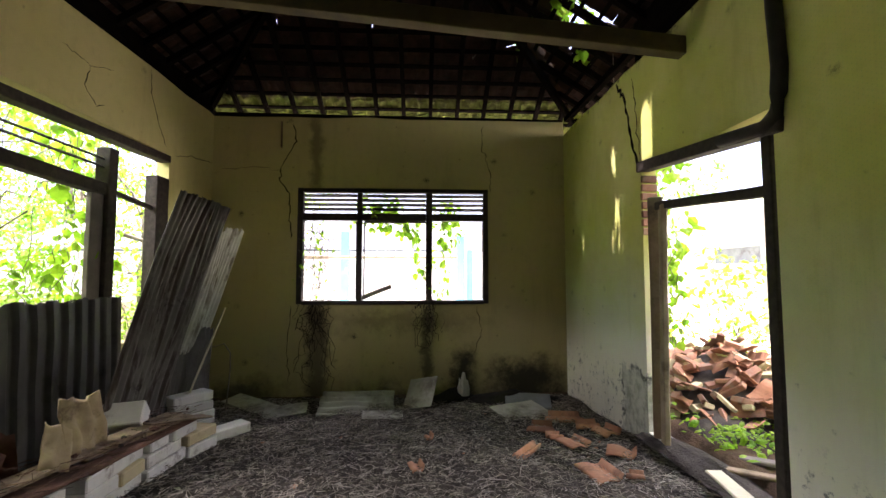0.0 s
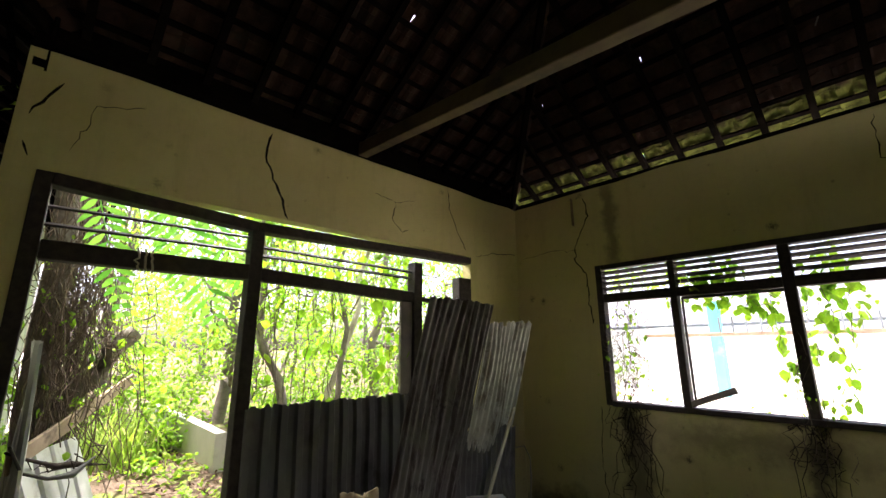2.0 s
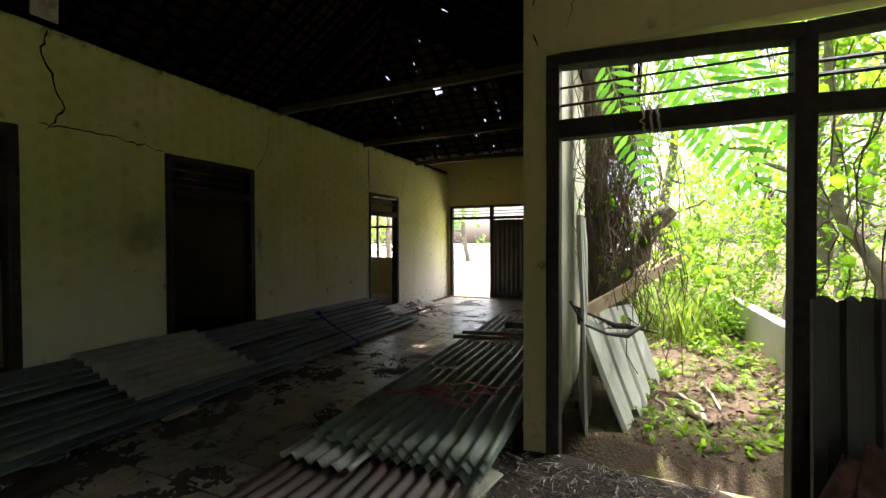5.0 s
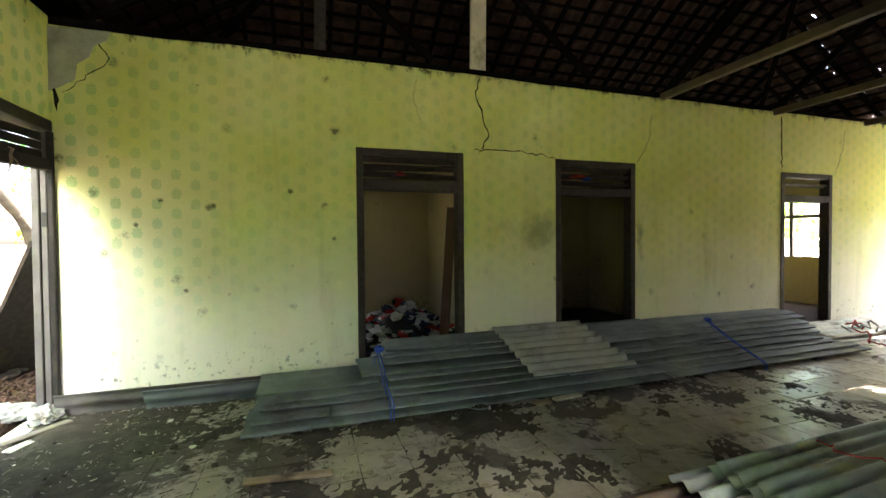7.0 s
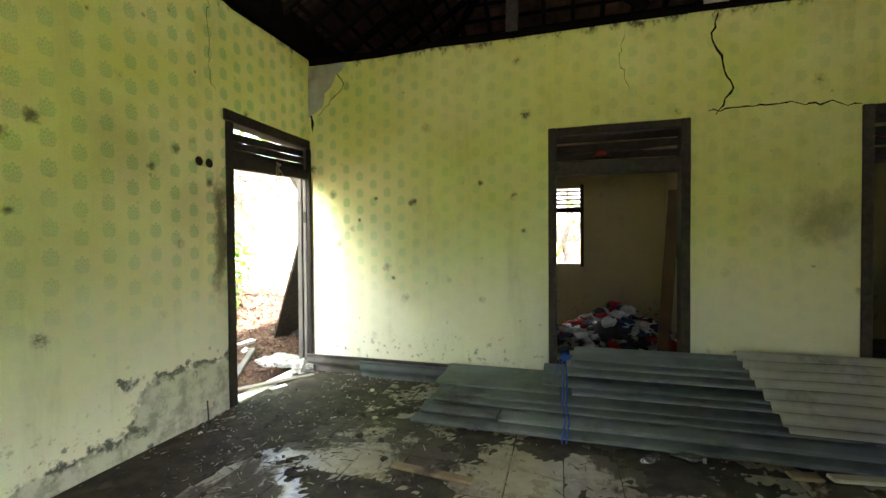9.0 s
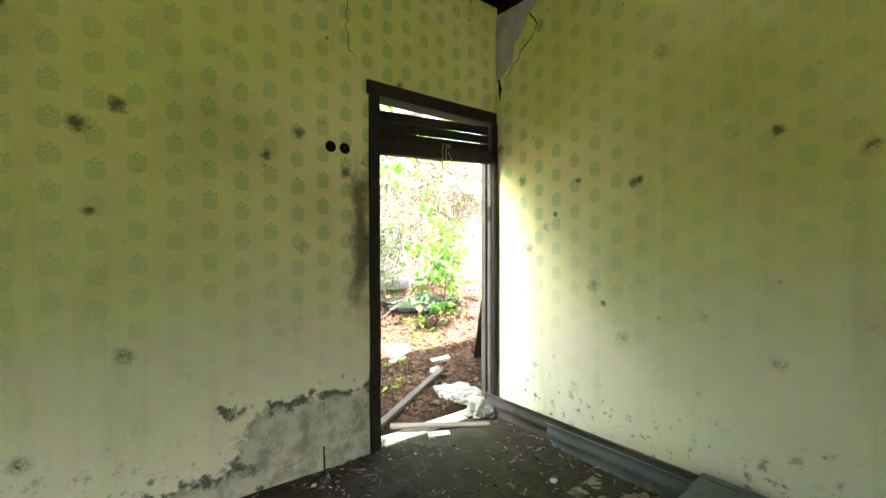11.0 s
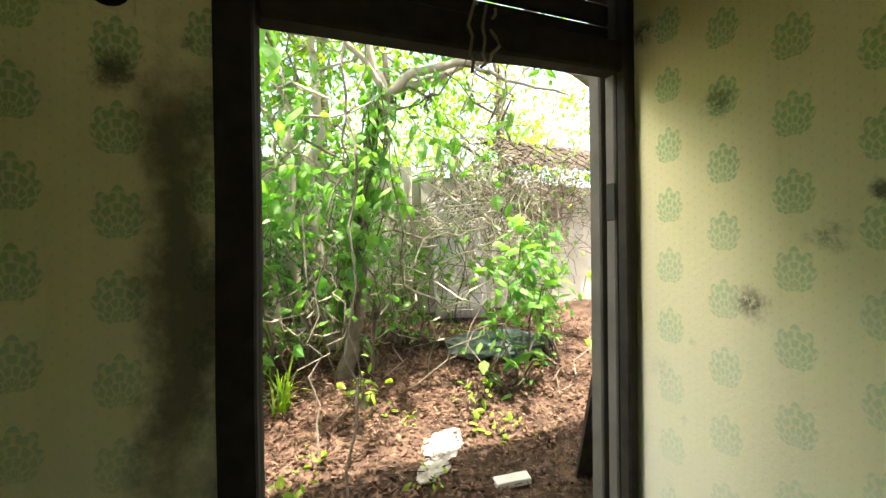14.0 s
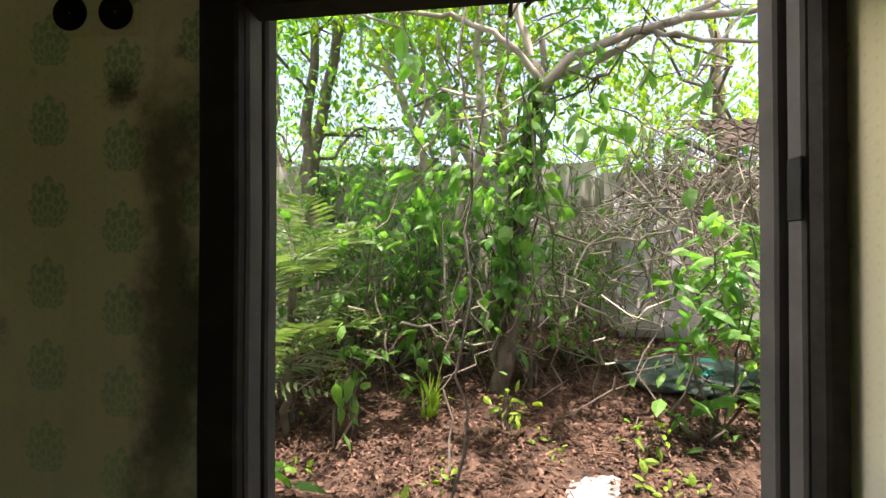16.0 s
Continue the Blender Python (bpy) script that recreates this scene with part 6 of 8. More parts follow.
for k in range(40):
    x, y = XE - 0.08 - 2.0 * r.beta(1.0, 1.6), YS + 0.3 + 2.4 * r.beta(1.0, 1.3)
    V, F = lump_arrays((0, 0, 0), r.uniform(0.010, 0.032), 0.5, 600 + k, 0.7)
    ob = fast_mesh("clod", V, F, M["block"] if k % 6 == 0 else M["dirt"])
    ob.matrix_basis = pose(x, y, 0.016, 0, 0, r.uniform(0, 360))
    tagged(ob, "small pale chip on dirty floor" if k % 6 == 0 else "small clod of black dirt on the floor", "rubble", "clods on the floor")
# dirt and dry bits on the tiles
n = 1500
lx, ly = XE - 0.05 - 5.5 * rng.beta(1.0, 2.6, n), YS + 0.05 + 3.9 * rng.beta(1.0, 1.5, n)
at = np.stack([lx, ly, rng.uniform(0.004, 0.014, n)], -1)
ob = fast_mesh("floor_litter", *sticks_arrays(at, rng.uniform(0, 6.3, n), rng.normal(0, 0.10, n), rng.gamma(2.0, 0.016, n) + 0.01, rng.uniform(0.002, 0.006, n)), M["soil"], kind="stuff", label="dry brown bits scattered over dirty tiles")
tagged(ob, category="litter")


# caked dirt: a thin uneven crust that breaks up into patches over the tiles
gx, gy = np.arange(-5.2, XE - 0.01, 0.028), np.arange(YS + 0.01, 0.75, 0.028)
X, Y = np.meshgrid(gx, gy)
D = np.array([[noise.fractal(Vector((x * 1.25, y * 1.25, 3.0)), 0.75, 2.1, 6) for x in gx] for y in gy])
fine = rng.normal(0, 1, X.shape)
near_door = np.clip((X - 0.3) / 1.2, 0, 1) * np.clip((-1.3 - Y) / 0.9, 0, 1)
edge_e = np.clip((X - 1.2) / 0.9, 0, 1)
by_stack = np.clip(1 - np.abs(Y + 2.2) / 0.28, 0, 1) * (X < 0.5)
front = np.clip((Y + 0.6) / 1.0, 0, 1) * np.clip((X + 2.6) / 1.5, 0, 1)
rough_edge = np.array([[noise.noise(Vector((x * 9, y * 9, 1.0))) + 0.7 * noise.noise(Vector((x * 21, y * 21, 5.0))) for x in gx] for y in gy])
H0 = 0.62 * D + 0.20 * rough_edge + 0.07 * fine + 0.36 * near_door + 0.36 * edge_e + 0.22 * by_stack + 0.3 * front - 0.31
Z = np.clip(0.03 * H0, -0.016, 0.026) + 0.0022 * fine * np.clip(H0 * 4, 0, 1) + 0.0035 + 0.004 * np.maximum(0, fine - 1.6) * (H0 > 0)
i = np.arange(X.size).reshape(X.shape)
F = np.stack([i[:-1, :-1], i[:-1, 1:], i[1:, 1:], i[1:, :-1]], -1).reshape(-1, 4)
F = F[(Z.reshape(-1)[F] > -0.008).any(1)]
crust = tagged(fast_mesh("dirt_crust", np.stack([X, Y, Z], -1).reshape(-1, 3), F, M["dirt"], smooth=True, kind="stuff"), "black caked dirt broken into patches over floor tiles", "dirt", kind="stuff")
n = 1100
lx, ly = XE - 0.03 - 2.2 * rng.beta(1.0, 1.8, n), YS + 0.03 + 3.2 * rng.beta(1.0, 1.4, n)
at = np.stack([lx, ly, rng.uniform(0.012, 0.03, n)], -1)
ob = fast_mesh("soil_bits", *sticks_arrays(at, rng.uniform(0, 6.3, n), rng.normal(0, 0.2, n), rng.gamma(1.6, 0.012, n) + 0.008, rng.uniform(0.003, 0.010, n)), M["straw"], kind="stuff", label="crumbs of soil, chips and dry stalks")
tagged(ob, category="litter")


# heaps of dirt along the east wall and doorway
def heap(name, cx, cy, rx, ry, h, label, material, seed=0, z=0.0, kind=""):
    g = np.linspace(-1, 1, 36)
    X, Y = np.meshgrid(g, g)
    R = np.sqrt(X ** 2 + Y ** 2)
    nz = np.array([[noise.noise(Vector((x * 2.3 + seed, y * 2.3, seed))) + 0.5 * noise.noise(Vector((x * 6 + seed, y * 6, 0))) for x in g] for y in g])
    Z = h * np.clip(1 - R * (1 + 0.35 * nz), -0.2, 1) * (1 + 0.4 * nz) + z
    i = np.arange(X.size).reshape(X.shape)
    F = np.stack([i[:-1, :-1], i[:-1, 1:], i[1:, 1:], i[1:, :-1]], -1).reshape(-1, 4)
    ob = fast_mesh(name, np.stack([X * rx, Y * ry, Z], -1).reshape(-1, 3), F, material, smooth=True)
    ob.matrix_basis = pose(cx, cy, 0.0)
    return tagged(ob, label, "dirt", kind=kind)


heap("dirt_drift", 1.75, -2.55, 0.65, 0.75, 0.035, "thin heap of dark soil by the back door", M["dirt"], 1, -0.002)
heap("dirt_drift", 1.95, -2.9, 0.45, 0.5, 0.05, "dark soil and bits in the door corner", M["dirt"], 12, -0.002)
heap("dirt_drift", 1.95, -0.9, 0.42, 1.3, 0.05, "dark soil drifted along the wall's foot", M["dirt"], 4, -0.004)
heap("dirt_drift", -0.1, 0.6, 1.6, 0.75, 0.045, "dark trodden soil between the rooms", M["soil"], 7, -0.01)

heap("soot_drift", 1.30, 6.0, 0.95, 0.40, 0.17, "black sooty drift of ash against the wall", M["black"], 21, -0.32)
heap("soot_drift", 0.55, 6.1, 0.45, 0.26, 0.20, "black sooty ash against the wall", M["black"], 23, -0.33)
crumpled("burnt_stone", (0.66, 6.06, -0.24), 0.10, M["concrete"], "smoke-stained upright stone in the ash", "stone", 45, 0.5, 2.6, (0.8, 0.7))
heap("dirt_drift", 2.32, 3.28, 0.20, 0.82, 0.10, "earth and rubble trodden over the front threshold", M["soil"], 25, -0.06)

# sockets in the east wall: an empty double switch plate
plate = thing("switch_box", (XE - 0.004, -1.90, 2.167), "empty double switch box with two black holes", "switch")
part("plate", box_bm(-0.003, 0.006, -0.098, 0.096, -0.048, 0.05, 0.004), M["paper_e"], plate, "grimy plate")
for y in (-0.051, 0.051):
    tube("hole", [(-0.005, y, 0.0), (-0.0045, y, 0.0), (0.0, y, 0.0)], [0.001, 0.038, 0.038], M["crack"], plate, "black empty socket hole", 20, False)
# tie hanging from the transom
t = thing("string_tie", (XE - 0.03, -2.84, 2.20), "faded yellow string tied round the transom", "string")
for k in range(3):
    tube("strand", wiggly((0, -0.02 + 0.03 * k, 0.12), (0, 0.0 + 0.03 * k, -0.04 - 0.02 * k), 8, 0.025, k), 0.005, M["wood_old"], t)
t = thing("string_tie", (XW + 0.02, 1.62, 2.33), "faded yellow string tied round the transom", "string")
for k in range(3):
    tube("strand", wiggly((0, -0.03 + 0.05 * k, 0.13), (0, -0.02 + 0.05 * k, -0.05), 8, 0.02, 9 + k), 0.008, M["wood_pale"], t)

# ---- back rooms ----
r = np.random.default_rng(12)
for k in range(295):
    a, d = r.uniform(0, 2 * np.pi), 1.05 * math.sqrt(r.uniform())
    x, y = -1.30 + d * math.cos(a), -4.95 + 0.85 * d * math.sin(a)
    z = 0.66 * (1 - d / 1.15) + 0.02
    c = r.choice(["cloth_white", "cloth_dark", "cloth_white", "cloth_red", "cloth_dark", "cloth_white", "cloth_white", "cloth_blue"])
    V, F = lump_arrays((0, 0, 0), r.uniform(0.03, 0.085), r.uniform(0.4, 0.75), 700 + k, 1.0)
    ob = fast_mesh("garment", V, F, M[c], smooth=True)
    ob.matrix_basis = pose(x, y, z, r.uniform(-20, 20), r.uniform(-20, 20), r.uniform(0, 360))
    tagged(ob, {"cloth_white": "crumpled dirty white garment in a heap", "cloth_red": "crumpled red garment in a heap", "cloth_blue": "crumpled dark blue garment in a heap", "cloth_dark": "crumpled black garment in a heap"}[c], "garment", "heap of old clothes")
heap("clothes_base", -1.30, -4.95, 1.25, 1.05, 0.44, "dark matted base of the clothes heap", M["cloth_dark"], 3, 0.0)
tagged(stick("leaning_board", (-1.58, -3.74, 0.0), (-1.675, -3.61, 1.98), 0.025, 0.14, M["wood_brown"], None, seed=21), "brown varnished board leaning in the doorway", "board")
for k, (x, y, z, s, c, lab) in enumerate(((-3.5, -4.6, 0.12, 0.24, "plastic_white", "dim pale plastic bag on the floor"), (-3.75, -4.4, 0.06, 0.22, "cloth_red", "dull red cloth bundle on the floor"), (-3.2, -4.5, 0.06, 0.28, "cloth_dark", "black cloth bundle on the floor"), (-4.1, -4.7, 0.05, 0.3, "cloth_dark", "black cloth bundle on the floor"))):
    crumpled("cloth_wad", (x, y, z), s, M[c], lab, "cloth_wad", 11 + k, 0.7, 0.6)
crumpled("stuffed_cloth", (-3.35, YS - 0.07, 2.38), 0.10, M["cloth_red"], "pink-red cloth stuffed in the transom", "cloth", 21, 0.4, 0.45, (1.7, 0.6))
crumpled("stuffed_cloth", (-3.58, YS - 0.07, 2.36), 0.06, M["rope_blue"], "blue cloth scrap in the transom", "cloth", 23, 0.5, 0.6)
crumpled("stuffed_cloth", (-1.0, YS - 0.07, 2.32), 0.07, M["cloth_red"], "dull red rag in the transom", "cloth", 25, 0.5, 0.6)
for k in range(4):
    tagged(stick("loose_lath", (0.4 - 0.1 * k, -3.9 - 0.5 * k, 2.45 + 0.05 * k), (-2.3, -4.0 - 0.55 * k, 2.55 + 0.1 * k), 0.05, 0.03, M["wood_dark"], None, seed=90 + k), "loose dark lath hanging in the back room", "lath", "hanging laths")
for k in range(3):
    tagged(stick("fallen_timber", (-7.0 - 0.3 * k, -4.4, 0.1 + 0.06 * k), (-8.6, -4.9 - 0.3 * k, 0.12 + 0.05 * k), 0.1, 0.06, M["wood_old"], None, seed=95 + k), "fallen timber on the back room's floor", "timber", "fallen timbers")
for k in range(4):
    tagged(stick("hanging_timber", (-6.32, -5.0 - 0.2 * k, 3.1 - 0.12 * k), (-9.4 - 0.3 * k, -5.9, 2.1 + 0.1 * k), 0.07, 0.05, M["wood_old"], None, seed=99 + k), "broken roof timber hanging in the back room", "timber", "hanging timbers")
# ---- plants ----
def crown_points(centres, spread, n, seed):
    """Leaf places in uneven clumps round the given centres."""
    r = np.random.default_rng(seed)
    C = np.asarray(centres, float)
    sub = C[r.integers(0, len(C), max(6, n // 14))] + r.normal(0, 1, (max(6, n // 14), 3)) * np.asarray(spread)
    P = sub[r.integers(0, len(sub), n)] + r.normal(0, 1, (n, 3)) * np.asarray(spread) * 0.28
    return P


def tree(base, height, radius, lean=(0, 0), limbs=5, spread=1.2, leaves=1500, leaf=0.12, bark="bark", foliage="leaf_green", seed=0, label="", first=0.35, slim=0.5, limb_up=0.5):
    """A tapered trunk with limbs, and a crown of many leaves in clumps."""
    r = np.random.default_rng(seed)
    t = thing("tree", base, label, "tree")
    top = np.array([lean[0], lean[1], height])
    trunk = wiggly((0, 0, -0.1), top, 16, 0.03 * height, seed)
    tube("trunk", trunk, np.linspace(radius, radius * 0.30, 16), M[bark], t, sides=9)
    ends = []
    for k in range(limbs):
        f = first + (0.95 - first) * (k + r.uniform(0, 0.6)) / limbs
        p = trunk[min(15, int(f * 15))]
        a = r.uniform(0, 2 * np.pi)
        ln = spread * r.uniform(0.7, 1.3)
        q = p + np.array([math.cos(a) * ln, math.sin(a) * ln, ln * r.uniform(0.1, 2 * limb_up)])
        line = wiggly(p, q, 9, 0.22 * ln, seed * 31 + k)
        bough = tube("limb", line, np.linspace(radius * 0.42 * (1.1 - f), 0.012, 9), M[bark], t, sides=6)
        ends += [line[5], line[7], line[8]]
        for j in range(3):
            s = line[4 + j] + r.normal(0, 0.35, 3) * spread
            tube("twig", wiggly(line[4 + j], s, 6, 0.1, seed * 77 + k * 5 + j), np.linspace(0.012, 0.004, 6), M[bark], bough, sides=4)
            ends.append(s)
    ends.append(trunk[-1])
    if leaves:
        P = crown_points(ends, (spread * 0.30,) * 3, leaves, seed + 5)
        fast_mesh("crown", *leaves_arrays(P, leaf, seed + 6, slim), M[foliage], t, "", "stuff")
    return t


def shrub(base, height, spread, stems=5, leaves=250, leaf=0.13, foliage="leaf_green", seed=0, label="", slim=0.42, lift=0.25, category="shrub"):
    """A few thin stems with leaves set along their upper part."""
    r = np.random.default_rng(seed)
    t = thing("shrub", base, label, category)
    ends = []
    for k in range(stems):
        a = r.uniform(0, 2 * np.pi)
        q = np.array([math.cos(a) * spread * r.uniform(0.3, 1), math.sin(a) * spread * r.uniform(0.3, 1), height * r.uniform(0.65, 1.0)])
        line = wiggly((r.normal(0, 0.03), r.normal(0, 0.03), -0.03), q, 12, 0.10 * height, seed * 13 + k)
        tube("stem", line, np.linspace(0.012, 0.004, 12), M["bark"], t, sides=5)
        lo = int(12 * lift)
        ends += list(line[lo:]) + [line[-1]] * 3
    P = np.array(ends)[r.integers(0, len(ends), leaves)] + r.normal(0, 1, (leaves, 3)) * np.array([0.11, 0.11, 0.07]) * (0.5 + spread)
    fast_mesh("foliage", *leaves_arrays(P, leaf, seed + 3, slim, 0.3), M[foliage], t, "", "stuff")
    return t


def frond_arrays(length, width, pairs, droop, seed, lobes=0.06, gap=1.0):
    """A pinnate frond along x: midrib and paired leaflets."""
    r = np.random.default_rng(seed)
    t = np.linspace(0, 1, 14)
    rib = np.stack([length * t, 0 * t, -droop * length * t ** 2], -1)
    V, F = tube_arrays(rib, np.linspace(0.007, 0.002, 14), 4)
    arrays = [(V, np.vstack([F[:, :3], F[:, [0, 2, 3]]]))]
    for k in range(pairs):
        f = 0.12 + 0.86 * k / pairs
        p = np.array([length * f, 0, -droop * length * f ** 2])
        w = width * math.sin(math.pi * min(1, 0.25 + 0.75 * f)) ** 0.7 * r.uniform(0.85, 1.1)
        for s in (-1, 1):
            d = np.array([0.55, s * 0.85, -0.25 + r.normal(0, 0.1)])
            d /= np.linalg.norm(d)
            side = np.cross(d, [0, 0, 1])
            side /= np.linalg.norm(side)
            q = np.array([p, p + d * w * 0.4 + side * lobes / 2, p + d * w * 0.4 - side * lobes / 2, p + d * w * 0.8 + side * lobes * 0.3, p + d * w * 0.8 - side * lobes * 0.3, p + d * w - np.array([0, 0, 0.12 * w])])
            arrays.append((q, np.array([[0, 1, 2], [1, 3, 4], [1, 4, 2], [3, 5, 4]])))
    return joined(arrays)


def palm(base, fronds, length, seed, label, lift=0.9, width=0.42, droop=0.45, up=0.1):
    r = np.random.default_rng(seed)
    t = thing("palm", base, label, "palm")
    tube("stalk", wiggly((0, 0, -up), (0, 0, 0.06), 6, 0.03, seed), 0.03, M["bark"], t, sides=7)
    for k in range(fronds):
        V, F = frond_arrays(length * r.uniform(0.8, 1.15), width, 13, droop * r.uniform(0.7, 1.3), seed + k, 0.032)
        ob = fast_mesh("frond", V, F, M["palm"], t)
        ob.matrix_basis = pose(0, 0, 0.05 + 0.1 * r.uniform(), 0, -math.degrees(lift) * r.uniform(0.4, 1.1), 360 * (k + r.uniform(-0.2, 0.2)) / fronds)
    return t


def clump(base, blades, length, seed, label, material="grass", spread=0.35, name="grass_clump"):
    """Long arching blades from one tuft."""
    r = np.random.default_rng(seed)
    arrays = []
    for k in range(blades):
        a, ln = r.uniform(0, 2 * np.pi), length * r.uniform(0.5, 1.1)
        o = r.normal(0, spread * 0.3, 3) * [1, 1, 0]
        out = r.uniform(0.15, 0.75) * ln
        t = np.linspace(0, 1, 6)
        c = np.stack([o[0] + math.cos(a) * out * t ** 1.6, o[1] + math.sin(a) * out * t ** 1.6, ln * (t - 0.45 * t ** 3 * out / ln * 1.6)], -1)
        w = 0.010 * (1 - t) ** 0.6 + 0.001
        s = np.array([-math.sin(a), math.cos(a), 0])
        V = np.vstack([c + s * w[:, None], c - s * w[:, None]])
        i = np.arange(5)
        arrays.append((V, np.stack([i, i + 1, i + 7, i + 6], -1)))
    ob = fast_mesh(name, *joined(arrays), M[material], kind="stuff", label=label)
    ob.matrix_basis = pose(*base)
    return tagged(ob, category="grass")


def at_ground(x, y, up=0.0):
    return (x, y, float(z_ground(x, y)) + up)


def weeds(name, x0, x1, y0, y1, n, leaf, foliage, seed, label, up=0.10):
    r = np.random.default_rng(seed)
    c = np.stack([r.uniform(x0, x1, n // 9), r.uniform(y0, y1, n // 9)], -1)
    p = c[r.integers(0, len(c), n)] + r.normal(0, 0.07, (n, 2))
    P = np.column_stack([p, z_ground(p[:, 0], p[:, 1]) + r.uniform(0.01, up, n)])
    ob = fast_mesh(name, *leaves_arrays(P, leaf, seed, 0.5, 0.1), M[foliage], kind="stuff", label=label)
    return tagged(ob, category="weeds")


def vine_tangle(name, lines, radius, material, label, leaf_n=0, leaf=0.09, foliage="leaf_lime", seed=0, leafspan=(0.0, 1.0), category="vine"):
    """Many thin stems, some with leaves."""
    t = thing(name, (0, 0, 0), label, category)
    fast_mesh("stem_tangle", *joined([tube_arrays(l, radius, 4) for l in lines]), M[material], t, "", "stuff")
    if leaf_n:
        r = np.random.default_rng(seed)
        pts = np.vstack([l[int(leafspan[0] * len(l)):max(1, int(leafspan[1] * len(l)))] for l in lines])
        P = pts[r.integers(0, len(pts), leaf_n)] + r.normal(0, 0.05, (leaf_n, 3))
        fast_mesh("leaves", *leaves_arrays(P, leaf, seed, 0.75, 0.9), M[foliage], t, "", "stuff")
    return t


# ---- yard behind the back door ----
yard_wall = wall("yard_wall", "y", 7.6, 7.8, -4.6, 9.0, 0.0, 2.95, [], M["plaster_out"], "mossy grey plaster yard wall behind the trees")
outhouse = thing("outbuilding", (0, 0, 0), "ruined outbuilding with stained pale walls and tiled roof", "outbuilding")
ob = wall("front_wall", "y", 7.2, 7.4, -11.0, -4.6, 0.0, 2.75, [(-5.55, -4.95, 0.3, 2.4)], M["plaster_out"], "", parent=outhouse)
ob = wall("side_wall", "x", -4.6, -4.75, 7.4, 10.0, 0.0, 2.75, [], M["plaster_out"], "", parent=outhouse)
part("door_post", box_bm(7.12, 7.28, -5.62, -5.48, 0.4, 2.45, 0.01, 0.01), M["wood_grey"], outhouse, "grey door post")
# black sheet added to stand for the shade inside the doorway
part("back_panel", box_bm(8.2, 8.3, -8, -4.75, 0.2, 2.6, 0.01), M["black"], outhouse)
rows = []
r = np.random.default_rng(5)
up = np.array([0.84, 0, 0.54])
for i in range(5):
    for j in range(25):
        q = np.array([6.80, -11 + j * 0.205, 2.98]) + up * (i * 0.24)
        R = np.stack([np.array([0, -1.0, 0]), up, np.cross(np.array([0, -1.0, 0]), up)], 1) @ np.array(Matrix.Rotation(r.normal(0, 0.05), 3, "Z"))
        if r.uniform() > 0.04:
            rows.append((TV @ R.T + q + r.normal(0, 0.008, 3), TF))
fast_mesh("roof_tiles", *joined(rows), M["tile_grey"], outhouse, "mossy grey clay roof tiles", "stuff")
panel = corrugated("tin_sheet", 1.9, 0.8, 0.4, 0.006, M["asbestos_mid"], None, thick=0.006, ragged=0.01, seed=31)
tagged(panel, "pale flat panel leaning on the ruined building", "panel")
lean(panel, (6.62, -5.0, 0.62), (7.1, -5.1, 2.3), (0.2, 1.0, 0.1))

main_tree = tree((5.25, -2.98, 0.42), 3.0, 0.085, (-0.35, -0.36), 2, 0.9, 500, 0.11, "bark", "leaf_green", 3, "ivy-clad yard tree with long arching limbs", 0.7)
trunk_foot = np.array([5.25, -2.98, 0.42])
for k, (pts, w) in enumerate(((((4.92, -3.32, 2.9), (4.85, -3.36, 3.12), (4.8, -3.72, 3.33), (4.8, -4.2, 3.46), (4.8, -4.6, 3.54), (4.8, -5.5, 3.60), (4.8, -6.3, 3.5)), 0.050), (((4.88, -3.34, 3.05), (4.9, -3.75, 3.22), (4.95, -4.2, 3.48), (5.0, -4.75, 3.74), (5.0, -5.4, 4.1)), 0.040),
                              (((4.9, -3.34, 3.05), (4.8, -3.14, 3.30), (4.8, -2.78, 3.53), (4.85, -2.3, 3.66), (4.9, -1.7, 3.72)), 0.034), (((4.9, -3.34, 3.05), (4.95, -3.2, 3.5), (5.1, -3.1, 4.0), (5.2, -2.9, 4.7)), 0.045),
                              (((4.8, -4.1, 3.44), (4.7, -4.5, 3.30), (4.7, -5.1, 3.26), (4.7, -5.7, 3.32)), 0.022), (((4.8, -4.9, 3.56), (4.7, -4.5, 3.1), (4.65, -4.25, 2.7)), 0.014), (((4.8, -4.3, 3.48), (4.75, -4.1, 3.0), (4.7, -3.9, 2.6)), 0.012))):
    P = np.repeat(np.array(pts), 3, 0)[:-2]
    P = np.array([P[max(0, i - 2):i + 3].mean(0) for i in range(len(P))]) + np.random.default_rng(k).normal(0, 0.014, P.shape)
    tube("limb", P - trunk_foot, np.linspace(w, w * 0.5, len(P)), M["bark_pale"], main_tree, sides=8)
# high canopy added out of view; its gapped clumps throw sun patches below
r = np.random.default_rng(91)
shade_canopy = []
for k in range(15):
    q = np.array([r.uniform(3.2, 5.0), -1.3 - 4.4 * ((k * 7) % 15) / 15 + r.normal(0, 0.15), r.uniform(4.95, 5.6)])
    ln = wiggly((5.15 - 0.05 * (k % 3), -3.0, 4.3 + 0.03 * k), q, 10, 0.14, 3600 + k)
    tube("limb", ln - trunk_foot, np.linspace(0.024, 0.007, 10), M["bark_pale"], main_tree, sides=6)
    shade_canopy += [ln[9], ln[7], q + r.normal(0, 0.2, 3) * np.array([1, 1, 0.3])]
fast_mesh("crown", *leaves_arrays(crown_points(shade_canopy, (0.24, 0.26, 0.10), 2700, 92) - trunk_foot, 0.14, 93, 0.5), M["leaf_green"], main_tree, "high leafy canopy over the yard", "stuff")
tree((6.02, -3.08, 0.5), 4.8, 0.085, (0.0, 0.1), 5, 1.5, 1500, 0.11, "bark_pale", "leaf_lime", 6, "slender pale-barked tree in the yard", 0.6)
